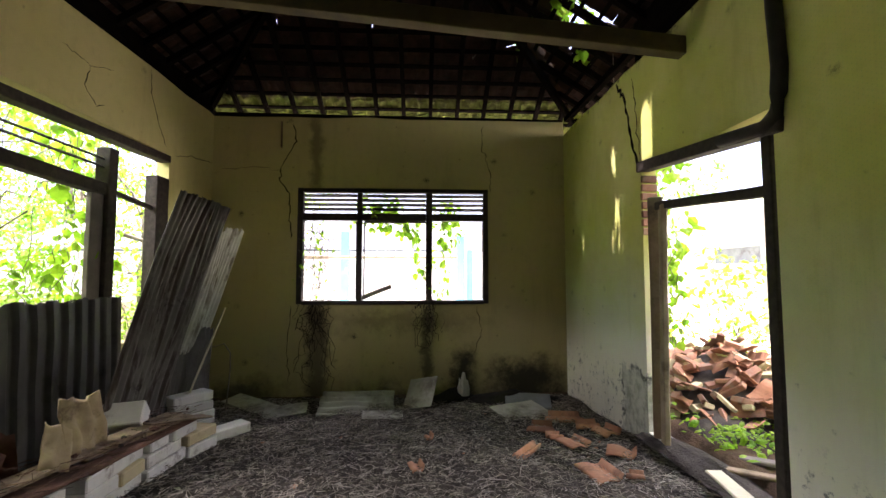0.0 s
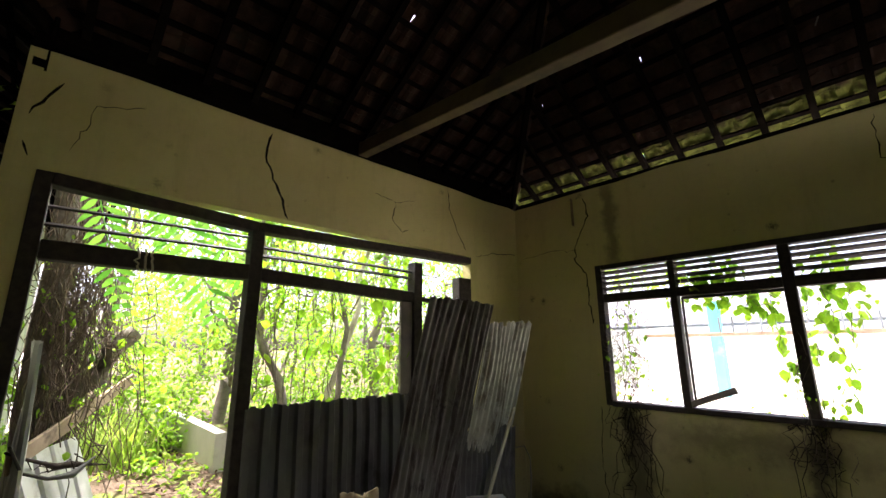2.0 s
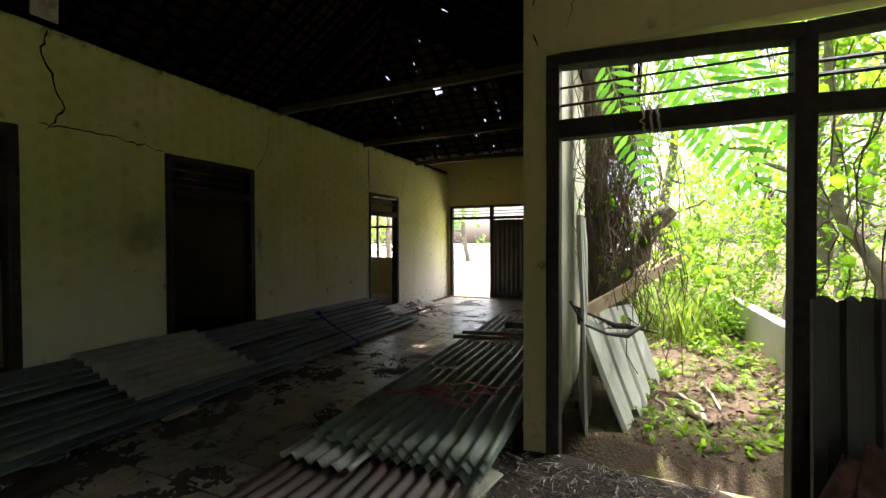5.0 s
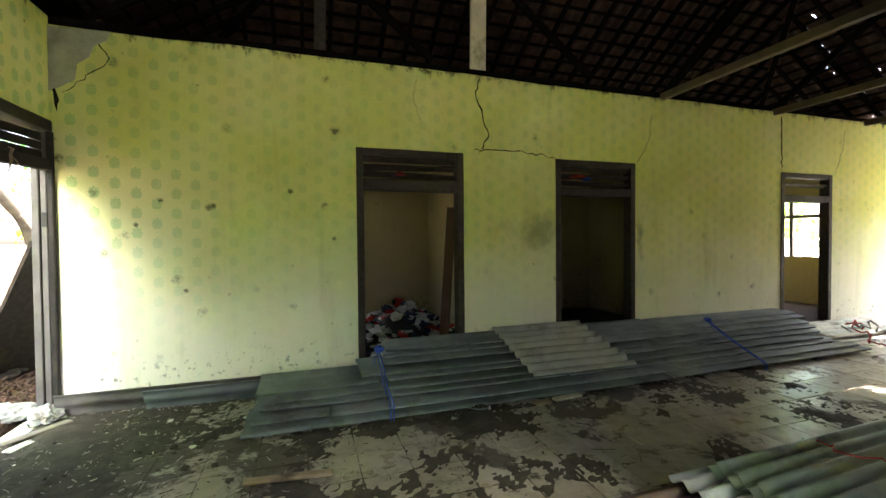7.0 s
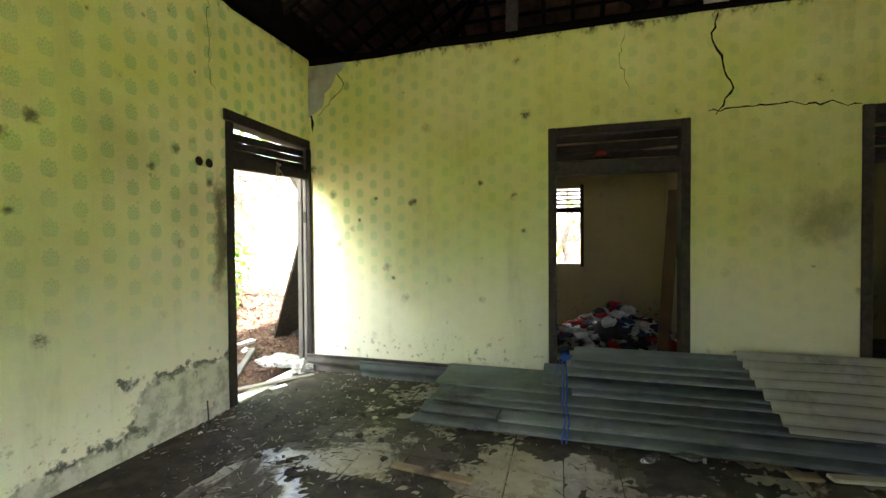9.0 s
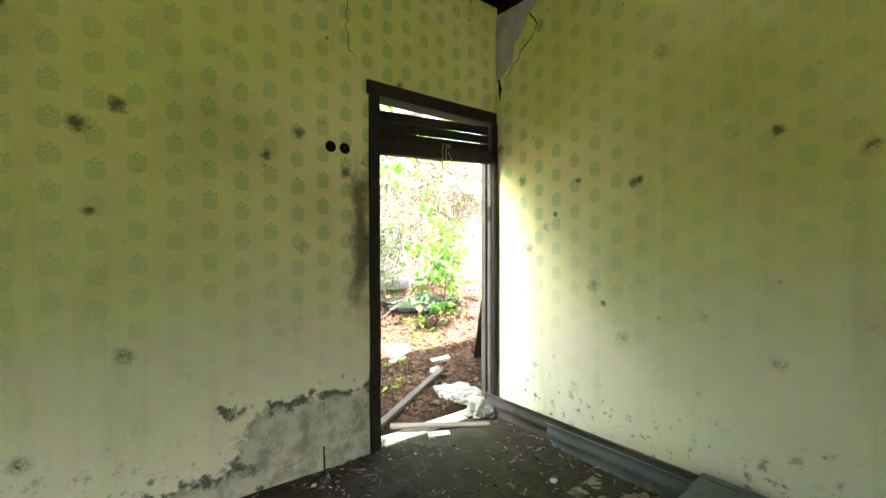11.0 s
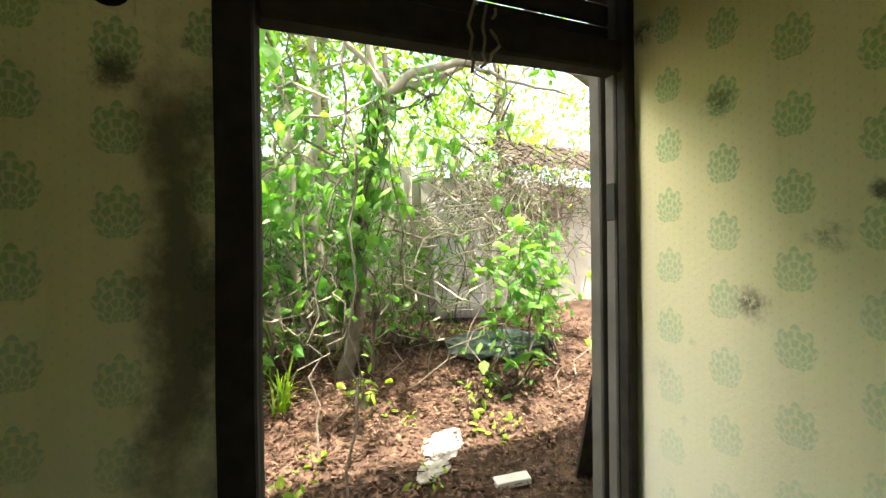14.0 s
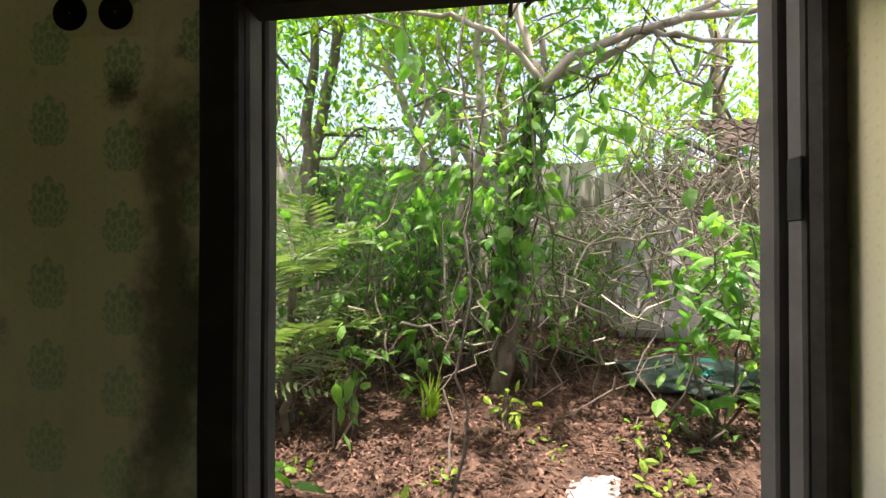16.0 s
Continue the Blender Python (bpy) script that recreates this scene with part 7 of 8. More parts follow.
for k, pts in enumerate((((6.9, -2.5, 0.5), (6.9, -2.4, 1.8), (6.9, -2.23, 2.67), (6.9, -1.95, 3.58), (6.9, -1.58, 4.32), (6.9, -1.2, 5.2)), ((7.0, -3.2, 0.5), (6.95, -3.05, 2.2), (6.9, -2.92, 2.78), (6.9, -2.29, 3.47), (6.9, -1.88, 4.14), (6.9, -1.5, 5.0)))):
    slanted = thing("tree", pts[0], "pale slanting trunk before the yard wall", "tree")
    P = np.repeat(np.array(pts), 3, 0)[:-2]
    P = np.array([P[max(0, i - 2):i + 3].mean(0) for i in range(len(P))]) - np.array(pts[0])
    tube("trunk", P, np.linspace(0.085, 0.04, len(P)), M["bark_pale"], slanted, sides=9)
    ends = []
    for j in range(4):
        q = P[-1 - j] + np.array([0.3 * math.sin(j * 2 + k), 0.7 * math.cos(j * 3 + k), 0.6 + 0.2 * j])
        ln = wiggly(P[-1 - 2 * j], q, 8, 0.15, 50 + 9 * k + j)
        tube("limb", ln, np.linspace(0.03, 0.008, 8), M["bark_pale"], slanted, sides=6)
        ends += [ln[5], ln[7]]
    fast_mesh("crown", *leaves_arrays(crown_points(ends, (0.4, 0.4, 0.3), 900, 61 + k), 0.12, 62 + k, 0.5), M["leaf_lime"], slanted, "", "stuff")
climber = [wiggly((5.2 + 0.08 * math.sin(k * 2), -3.0 + 0.07 * math.cos(k * 3), 0.7), (4.92 + 0.08 * math.sin(k), -3.33 + 0.08 * math.cos(k), 3.1), 16, 0.12, 2200 + k) for k in range(11)]
vine_tangle("climbing_vine", climber, 0.008, "bark", "leafy vine climbing the yard tree's trunk", 300, 0.13, "leaf_green", 15, (0.2, 1.0))
tree((6.3, -2.75, 0.5), 5.0, 0.06, (-0.2, 0.5), 5, 1.4, 1000, 0.09, "bark_pale", "leaf_green", 4, "thin pale sapling beside the yard tree")
tree((6.9, -1.0, 0.5), 5.5, 0.12, (0.3, 0.7), 6, 1.8, 3600, 0.09, "bark", "leaf_green", 8, "grey-barked tree near the yard wall", 0.4)
tree((6.6, -0.2, 0.5), 5.0, 0.08, (-0.4, 0.6), 6, 1.7, 3200, 0.09, "bark", "leaf_green", 9, "thin leaning tree near the yard wall", 0.35)
tree((8.6, -3.6, 0.5), 6.5, 0.14, (0.2, 0.3), 8, 2.4, 6000, 0.095, "bark", "leaf_lime", 12, "leafy tree beyond the yard wall", 0.35)
tree((9.5, 0.6, 0.5), 6.5, 0.16, (0.0, 0.5), 8, 2.6, 6000, 0.095, "bark", "leaf_lime", 13, "tall leafy tree beyond the yard wall", 0.3)
# two trees added for shade; their high crowns stay out of view
tree((3.9, -7.6, 0.3), 6.4, 0.13, (2.6, 3.2), 9, 1.9, 6000, 0.11, "bark", "leaf_green", 17, "tall tree added to shade the yard from above", 0.8)
tree((7.3, -0.4, 0.5), 6.0, 0.12, (-0.5, -0.9), 9, 1.9, 5000, 0.11, "bark", "leaf_green", 18, "leaning tree added to shade the yard from above", 0.8)
tree((9.0, -7.5, 0.5), 6.5, 0.16, (0.0, 0.5), 8, 2.6, 6000, 0.095, "bark", "leaf_lime", 14, "tall leafy tree behind the outbuilding", 0.35)
twigs = [wiggly((5.8 + 0.2 * math.sin(k), -4.2 - 0.05 * k, 3.1 - 0.02 * k), (5.9 + 0.6 * math.cos(k * 2.1), -5.0 + 0.8 * math.sin(k * 1.3), 1.5 + 0.6 * math.sin(k * 0.7)), 10, 0.25, 400 + k) for k in range(34)]
twigs += [wiggly((4.9 + 0.25 * math.sin(1.9 * k), -2.9 - 0.22 * (k % 9), 1.0 + 0.16 * (k % 11)), (6.0 + 0.5 * math.cos(1.3 * k), -3.4 - 0.3 * (k % 8) + 0.5 * math.sin(2.7 * k), 0.9 + 0.21 * (k * 5 % 9)), 12, 0.22, 470 + k) for k in range(30)]
vine_tangle("dry_twigs", twigs, 0.008, "bark_pale", "tangle of dry grey twigs under the limbs", category="branch")
for k, (a, b, w) in enumerate((((5.1, -3.9, 1.75), (6.6, -5.9, 2.25), 0.016), ((5.0, -3.5, 1.35), (6.3, -5.6, 1.0), 0.014), ((4.9, -4.9, 1.9), (5.9, -3.4, 1.45), 0.012), ((4.8, -3.2, 2.0), (5.4, -5.2, 1.55), 0.013), ((4.6, -2.2, 1.1), (5.6, -3.9, 0.62), 0.011))):
    fallen = thing("dead_branch", (0, 0, 0), "bare grey dead branch caught in the shrubs", "branch", "dead branches")
    ln = wiggly(a, b, 16, 0.18, 3300 + k)
    tube("branch_stem", ln, np.linspace(w, w * 0.5, 16), M["bark_pale"], fallen, sides=7)
    for j in range(5):
        q = ln[3 + 2 * j]
        tube("side_twig", wiggly(q, q + np.array([0.2 * math.sin(2.1 * j + k), 0.45 * math.cos(1.7 * j + k), 0.28 - 0.14 * (j % 4)]), 8, 0.12, 3400 + 9 * k + j), 0.005, M["bark_pale"], fallen, sides=5)
r = np.random.default_rng(78)
twigs = []
for k in range(130):
    y = r.uniform(-7.6, -4.7)
    a = (r.uniform(6.5, 7.3), y, r.uniform(2.3, 3.1))
    b = (a[0] - r.uniform(0.0, 0.7), y + r.normal(0, 0.5), r.uniform(1.0, 2.9))
    twigs.append(wiggly(a, b, 12, 0.28, 2500 + k))
vine_tangle("dry_vines", twigs, 0.006, "vine", "grey tangle of dry vines over the ruined roof", 360, 0.08, "leaf_green", 19)
twigs = [wiggly((7.5, -4.4 + 0.12 * k, 2.95), (7.25 + 0.1 * math.sin(k), -4.4 + 0.12 * k + 0.3 * math.sin(2.3 * k), 1.2 + 0.5 * math.sin(1.7 * k)), 12, 0.2, 2700 + k) for k in range(34)]
vine_tangle("wall_creeper", twigs, 0.006, "bark", "leafy creeper hanging over the yard wall", 700, 0.09, "leaf_green", 20)
r = np.random.default_rng(77)
twigs = []
for k in range(60):
    x, y = r.uniform(4.2, 7.2), r.uniform(-5.2, -0.6)
    g = float(z_ground(x, y))
    twigs.append(wiggly((x, y, g), (x + r.normal(0, 0.5), y + r.normal(0, 0.6), g + r.uniform(0.8, 2.6)), 12, 0.16, 2000 + k))
vine_tangle("thin_saplings", twigs, 0.0055, "bark", "thicket of thin bare sapling stems", 200, 0.12, "leaf_green", 14, (0.4, 1.0), "undergrowth")
for k, (x, y, h, sp, n, lf, fol, lab) in enumerate(((4.55, -4.45, 1.75, 0.32, 190, 0.16, "leaf_green", "bright green-leaved shrub by the path"), (5.3, -3.3, 2.1, 0.55, 120, 0.18, "leaf_green", "broad-leaved green shrub in the yard"), (5.2, -2.35, 2.0, 0.5, 190, 0.18, "leaf_green", "broad-leaved green shrub in the yard"),
                                                      (5.8, -1.9, 1.6, 0.6, 300, 0.13, "leaf_dark", "dark shaded shrub before the wall"), (6.3, -1.3, 1.5, 0.6, 420, 0.13, "leaf_dark", "dark shaded shrub before the wall"), (5.9, -3.8, 1.2, 0.45, 260, 0.11, "leaf_green", "low green shrub by the tree"),
                                                      (4.35, -1.75, 0.85, 0.15, 26, 0.16, "leaf_green", "young single-stemmed plant in litter"), (6.9, -2.0, 1.5, 0.6, 200, 0.14, "leaf_dark", "dark shaded shrub before the wall"), (4.9, -5.3, 1.5, 0.5, 320, 0.13, "leaf_green", "leafy shrub by the outbuilding"),
                                                      (6.4, 0.0, 1.8, 0.7, 420, 0.14, "leaf_green", "leafy shrub by the yard wall"), (3.35, -1.62, 0.45, 0.15, 20, 0.15, "leaf_green", "small broad-leaved plant by the door"), (4.6, -3.0, 0.35, 0.15, 24, 0.10, "leaf_lime", "small green seedling in litter"), (4.3, -3.9, 0.3, 0.12, 18, 0.09, "leaf_lime", "small green seedling in litter"),
                                                      (6.9, -3.7, 2.0, 0.4, 140, 0.15, "leaf_green", "leafy climber before the ruined building"),
                                                      (7.2, -0.6, 2.3, 0.5, 700, 0.085, "leaf_dark", "dark small-leaved bush against the yard wall"), (7.25, -1.7, 2.4, 0.5, 700, 0.085, "leaf_dark", "dark small-leaved bush against the yard wall"), (7.2, -2.7, 2.0, 0.45, 500, 0.085, "leaf_dark", "dark small-leaved bush against the yard wall"),
                                                      (5.6, -2.7, 1.9, 0.6, 520, 0.09, "leaf_dark", "small-leaved dark bush under the tree"), (5.9, -2.0, 2.4, 0.6, 650, 0.085, "leaf_dark", "small-leaved dark bush under the tree"), (5.7, -4.1, 1.5, 0.4, 240, 0.09, "leaf_green", "small-leaved green bush under the tree"))):
    shrub(at_ground(x, y), h, sp, 3 if h < 1 else 6, n, lf, fol, 200 + k, lab)
for k, (x, y, z, fr, ln) in enumerate(((4.9, -1.05, 0.9, 9, 1.0), (5.3, -0.7, 1.2, 9, 1.1), (4.6, -0.9, 0.35, 8, 0.8), (5.6, -1.2, 1.5, 8, 1.0), (4.55, -1.35, 0.55, 7, 0.75), (4.75, -1.3, 1.5, 7, 0.7))):
    palm(at_ground(x, y, 0.75 * z), fr, ln, 300 + 7 * k, "small palm with arching grey-green fronds", 0.9, 0.36, up=0.75 * z + 0.05)
clump(at_ground(4.75, -2.42), 26, 0.5, 9, "tuft of strap-leaved grass in litter", "leaf_lime", 0.10)
# hanging vine by the door and leaf sprays close to the eye
vine_tangle("hanging_vine", [wiggly((3.6, -2.75, 3.6), (3.2, -2.62, 0.15), 22, 0.10, 71), wiggly((4.2, -3.0, 3.5), (4.0, -2.6, 0.3), 22, 0.16, 72)], 0.007, "bark", "long thin vine hanging before the doorway", category="vine")
spray = thing("leaf_spray", (0, 0, 0), "spray of large green leaves hanging from a twig", "branch")
for k, (a, b) in enumerate((((4.3, -2.2, 3.3), (4.2, -2.35, 2.5)), ((4.6, -3.6, 3.0), (4.5, -4.2, 2.5)), ((4.5, -2.1, 2.6), (4.7, -2.9, 2.15)), ((4.7, -3.3, 2.9), (4.6, -4.0, 2.35)), ((4.8, -3.9, 3.3), (4.5, -4.6, 2.8)), ((4.9, -2.4, 2.3), (4.7, -1.8, 1.8)), ((4.8, -2.9, 2.4), (4.6, -3.5, 2.0)), ((4.9, -2.0, 3.4), (4.7, -2.6, 2.9)), ((5.0, -4.4, 2.2), (4.7, -4.8, 1.6)))):
    ln = wiggly(a, b, 8, 0.1, 80 + k)
    tube("twig", ln, 0.006, M["bark"], spray, sides=5)
    for j in range(9):
        V, F = leaves_arrays(ln[2 + j % 6][None, :] + rng.normal(0, 0.06, (1, 3)), 0.20, 900 + 20 * k + j, 0.46, 0.7)
        fast_mesh("leaf", V, F, M["leaf_green"], spray)
# litter on the ground
n = 26000
lx, ly = rng.uniform(2.45, 7.4, n), rng.uniform(-7.0, 1.5, n)
at = np.stack([lx, ly, z_ground(lx, ly) + rng.uniform(0.005, 0.03, n)], -1)
ob = fast_mesh("leaf_litter", *leaves_arrays(at, 0.048, 33, 0.42, 0.0), M["litter"], kind="stuff", label="red-brown dead leaves covering the yard")
tagged(ob, category="litter")
n = 6000
lx, ly = rng.uniform(2.45, 7.0, n), rng.uniform(-6.5, 1.0, n)
at = np.stack([lx, ly, z_ground(lx, ly) + rng.uniform(0.005, 0.04, n)], -1)
ob = fast_mesh("twig_litter", *sticks_arrays(at, rng.uniform(0, 6.3, n), rng.normal(0, 0.15, n), rng.gamma(2, 0.05, n) + 0.02, rng.uniform(0.003, 0.007, n)), M["litter"], kind="stuff", label="dry twigs scattered over the yard")
tagged(ob, category="litter")
n = 9000
lx, ly = rng.uniform(2.5, 6.2, n), rng.uniform(-5.4, -0.9, n)
at = np.stack([lx, ly, z_ground(lx, ly) + rng.uniform(0.008, 0.035, n)], -1)
ob = fast_mesh("curled_leaf_litter", *leaves_arrays(at, 0.062, 34, 0.40, 0.45), M["litter"], kind="stuff", label="curled brown and tan dead leaves over the yard")
tagged(ob, category="litter")
weeds("ground_weeds", 2.7, 6.5, -5.5, 0.2, 420, 0.07, "leaf_lime", 41, "sparse small green weeds in the litter")
crumpled("tarpaulin", at_ground(5.55, -4.85, 0.0), 0.42, M["tarp"], "crumpled dark green tarpaulin heap on the ground", "tarpaulin", 31, 0.7, 0.42, (1.0, 1.35))
crumpled("teal_cloth", at_ground(5.5, -5.0, 0.15), 0.15, M["teal"], "strip of teal plastic on the tarpaulin", "plastic", 33, 0.6, 0.3, (0.7, 1.9))
crumpled("rag", at_ground(4.0, -3.5, 0.0), 0.15, M["rag"], "dirty white rag lying in the litter", "rag", 35, 0.55, 0.28, (1.6, 0.8))
crumpled("rag", at_ground(3.75, -3.3, 0.0), 0.11, M["rag"], "dirty white rag lying in the litter", "rag", 37, 0.55, 0.3, (0.8, 1.5))
crumpled("rag", at_ground(3.25, -3.5, 0.0), 0.07, M["plastic_white"], "scrap of dirty plastic in the litter", "rag", 39, 0.6, 0.4, (1.6, 0.7))
ob = new("loose_block", bpy.data.objects["building_block"].data)
ob.matrix_basis = pose(*at_ground(3.42, -3.70, 0.0), 0, 6, 75) @ Matrix.Scale(0.45, 4)
tagged(ob, "pinkish pale block lying in the litter", "block")
board = thing("dark_board", (0, 0, 0), "wide dark weathered board leaning outside the back door", "board")
V, F = sheet_arrays(lambda U, V: (3.35 - 0.45 * U - (0.87 - 0.47 * U) * V, -4.14 - 0.85 * U + (0.54 + 0.10 * U) * V, 0.04 + (1.54 - 0.50 * U * U) * V + 0.012 * np.sin(7 * U)), 8, 8, 0.03)
fast_mesh("plank_face", V, F, M["wood_dark"], board)
crumpled("root_lump", (3.3, -4.5, 0.08), 0.25, M["soil"], "dark soil lump beneath the board", "dirt", 41, 0.7, 0.8)

# ---- garden to the west ----
for k, (x, y, h, rad, le, n, fol, bk, lab) in enumerate(((-5.6, 4.0, 5.0, 0.085, (-0.4, -0.6), 1500, "leaf_lime", "bark", "thin dark-barked garden tree"), (-5.6, 4.55, 4.8, 0.055, (0.1, 0.4), 900, "leaf_lime", "bark", "slim garden sapling beside others"), (-5.65, 4.72, 5.2, 0.07, (0.2, 0.9), 1100, "leaf_lime", "bark_pale", "slim forked garden tree"),
                                                           (-8.8, 4.4, 5.5, 0.14, (-0.3, 0.2), 1500, "leaf_lime", "bark", "leafy garden tree in bright light"), (-9.5, 4.2, 5.5, 0.14, (0, 0.3), 1500, "leaf_lime", "bark", "leafy garden tree in bright light"), (-8.0, 7.2, 5.5, 0.14, (0, 0.3), 1500, "leaf_lime", "bark", "leafy garden tree in bright light"),
                                                           (-5.5, 9.0, 5.5, 0.14, (0, 0.3), 1500, "leaf_lime", "bark", "leafy garden tree in bright light"), (-13, 2.5, 7, 0.18, (0, 0.3), 2600, "leaf_lime", "bark", "tall tree at the garden's end"), (-14, 6.5, 7, 0.18, (0, 0.3), 2600, "leaf_lime", "bark", "tall tree at the garden's end"), (-12, 11, 7, 0.18, (0, 0.3), 4000, "leaf_green", "bark", "tall tree at the garden's end"))):
    tree(at_ground(x, y), h, rad, le, 6 if k < 3 else 8, 1.0 if k < 3 else 2.1, int(1.9 * n), 0.10, bk, fol, 500 + k, lab, 0.4 if k < 3 else 0.15)
for k, (x, y, h, sp, n) in enumerate(((-6.6, 1.4, 1.5, 0.7, 500), (-7.4, 2.9, 1.3, 0.8, 500), (-9.0, 2.2, 1.8, 1.0, 700), (-6.4, 5.6, 1.6, 0.8, 500), (-5.0, 5.8, 1.7, 0.6, 420), (-4.4, 6.9, 2.2, 0.7, 500), (-7.2, 4.4, 1.2, 0.8, 450), (-10.5, 3.6, 2.2, 1.2, 700), (-4.2, 4.9, 1.4, 0.5, 260), (-8.5, 5.8, 2.0, 1.0, 600))):
    shrub(at_ground(x, y), h, sp, 7, int(1.8 * n), 0.11, "leaf_lime", 540 + k, "bright lime-leaved garden shrub", 0.45, 0.1)
clump(at_ground(-6.9, 2.1), 170, 1.15, 15, "big clump of long arching grass", "grass", 0.9)
clump(at_ground(-7.6, 1.6), 120, 0.9, 16, "clump of long arching grass", "grass", 0.8)
weeds("ground_weeds", -6.6, -3.3, 1.3, 3.4, 750, 0.09, "leaf_lime", 43, "low bright green weeds by the doorway", 0.14)
weeds("ground_weeds", -12, -5.5, 0.8, 9.0, 2600, 0.12, "leaf_lime", 44, "carpet of bright garden weeds", 0.3)
n = 5000
lx, ly = rng.uniform(-8.0, -3.25, n), rng.uniform(1.0, 5.5, n)
at = np.stack([lx, ly, z_ground(lx, ly) + rng.uniform(0.005, 0.03, n)], -1)
ob = fast_mesh("leaf_litter", *leaves_arrays(at, 0.06, 35, 0.42, 0.0), M["litter"], kind="stuff", label="brown dead leaves on the garden path")
tagged(ob, category="litter")
low_wall = wall("low_wall", "x", 3.05, 3.2, -10.5, -5.6, -0.1, 0.62, [], M["concrete"], "low mossy garden wall")
# vine-smothered stump and its dry tangle
stump = thing("vine_tree", (-5.05, 1.15, 0), "old trunk smothered in dry vines, shading crown added on top", "tree")
tube("trunk", wiggly((0, 0.12, -0.1), (0.33, 0.0, 4.3), 14, 0.06, 3), np.linspace(0.15, 0.09, 14), M["bark"], stump, sides=10)
tube("limb", wiggly((0.08, 0.05, 0.9), (0.15, 0.75, 1.9), 8, 0.08, 4), np.linspace(0.13, 0.09, 8), M["bark"], stump, "broken mossy limb", sides=9)
# limbs and crown added out of view to keep sun off the stacked blocks
crown_ends = []
for k, q in enumerate(((0.9, 2.0, 5.0), (0.5, 1.2, 5.4), (1.0, 3.0, 5.3), (-0.3, 2.4, 5.3), (0.2, 0.5, 5.2))):
    ln = wiggly((0.33, -0.05, 4.1), q, 9, 0.2, 45 + k)
    tube("limb", ln, np.linspace(0.06, 0.02, 9), M["bark"], stump, sides=6)
    crown_ends += [ln[5], ln[7], ln[8]]
fast_mesh("crown", *leaves_arrays(crown_points(crown_ends, (0.42, 0.42, 0.2), 2600, 71), 0.14, 72, 0.5), M["leaf_lime"], stump, "", "stuff")
lines = []
r = np.random.default_rng(17)
for k in range(210):
    a = np.array([-4.7 + r.normal(0, 0.25), 1.12 + abs(r.normal(0, 0.25)), r.uniform(2.0, 4.2)])
    b = np.array([-4.75 + r.normal(0, 0.3), 1.2 + abs(r.normal(0, 0.35)), r.uniform(0.2, 1.8)])
    lines.append(wiggly(a, b, 14, 0.16, 1000 + k))
vine_tangle("dry_vines", lines, 0.0045, "vine", "curtain of dry brown vines", 140, 0.09, "leaf_lime", 5)
tube_ob = thing("fallen_branch", (0, 0, 0), "black twisted branch hanging over the fallen sheets", "branch")
tube("branch_stem", np.array([(-3.55, 1.10, 1.02), (-3.72, 1.22, 0.93), (-3.86, 1.33, 0.86), (-3.92, 1.40, 0.815), (-4.0, 1.50, 0.80), (-4.05, 1.60, 0.775), (-4.1, 1.75, 0.74)]), np.array([0.009, 0.012, 0.015, 0.026, 0.028, 0.012, 0.006]), M["black_root"], tube_ob, sides=7)
tube("side_twig", wiggly((-3.86, 1.33, 0.86), (-4.1, 1.7, 0.86), 12, 0.12, 3501), 0.005, M["black_root"], tube_ob, sides=5)
tube("side_twig", wiggly((-3.72, 1.22, 0.93), (-3.95, 1.50, 0.55), 12, 0.12, 3502), 0.004, M["black_root"], tube_ob, sides=5)
for k, (a, b, w) in enumerate((((-4.05, 1.98, 0.11), (-3.80, 2.12, 0.10), 0.030), ((-4.5, 1.95, 0.09), (-4.1, 2.1, 0.09), 0.018), ((-4.3, 1.75, 0.08), (-3.75, 1.95, 0.08), 0.010), ((-4.9, 2.2, 0.10), (-4.2, 2.25, 0.09), 0.014))):
    log = thing("fallen_log", a, "short broken stick lying on the garden path", "stick", "sticks on the path")
    tube("stick_body", wiggly((0, 0, 0), tuple(np.array(b) - np.array(a)), 7, 0.02, 3510 + k), np.linspace(w, w * 0.7, 7), M["bark_pale"], log, sides=8)
# fern fronds hanging by the opening
fern = thing("hanging_fern", (-3.9, 1.9, 2.95), "large green fern fronds hanging in the light", "fern")
for k, (a, b, w) in enumerate((((0.0, -0.62, 0.35), (0.02, -0.22, -1.02), 0.22), ((0.05, -0.02, 0.35), (0.0, 0.60, -1.08), 0.36), ((-0.15, 0.25, 0.4), (-0.1, 0.95, -0.75), 0.32), ((-0.25, -0.1, 0.4), (-0.3, 0.3, -0.7), 0.28))):
    a, b = Vector(a), Vector(b)
    V, F = frond_arrays((b - a).length, w, 15, 0.04, 60 + k, 0.055)
    ob = fast_mesh("frond", V, F, M["leaf_green"], fern)
    ax = (b - a).normalized()
    az = (Vector((1.0, 0.25 * (k - 1), 0.2)) - ax * ax.dot(Vector((1.0, 0.25 * (k - 1), 0.2)))).normalized()
    ay = az.cross(ax)
    ob.matrix_basis = Matrix(((ax.x, ay.x, az.x, a.x), (ax.y, ay.y, az.y, a.y), (ax.z, ay.z, az.z, a.z), (0, 0, 0, 1)))
# fallen sheets leaning outside on the hall's wall
out_a = corrugated("corrugated_sheet", 1.75, 0.7, 0.2, 0.02, M["zinc_white"], None, thick=0.003, ragged=0.02, seed=51, trapezoid=True)
tagged(out_a, "pale blue-white metal sheet leaning outside the wall", "metal sheet")
lean(out_a, (-3.62, 1.20, 0.02), (-3.60, 1.14, 1.75), (1.0, 0.04, 0.0))
rib_r = np.random.default_rng(52)
torn = np.convolve(rib_r.normal(0, 0.12, 61), np.ones(5) / 5, "same")


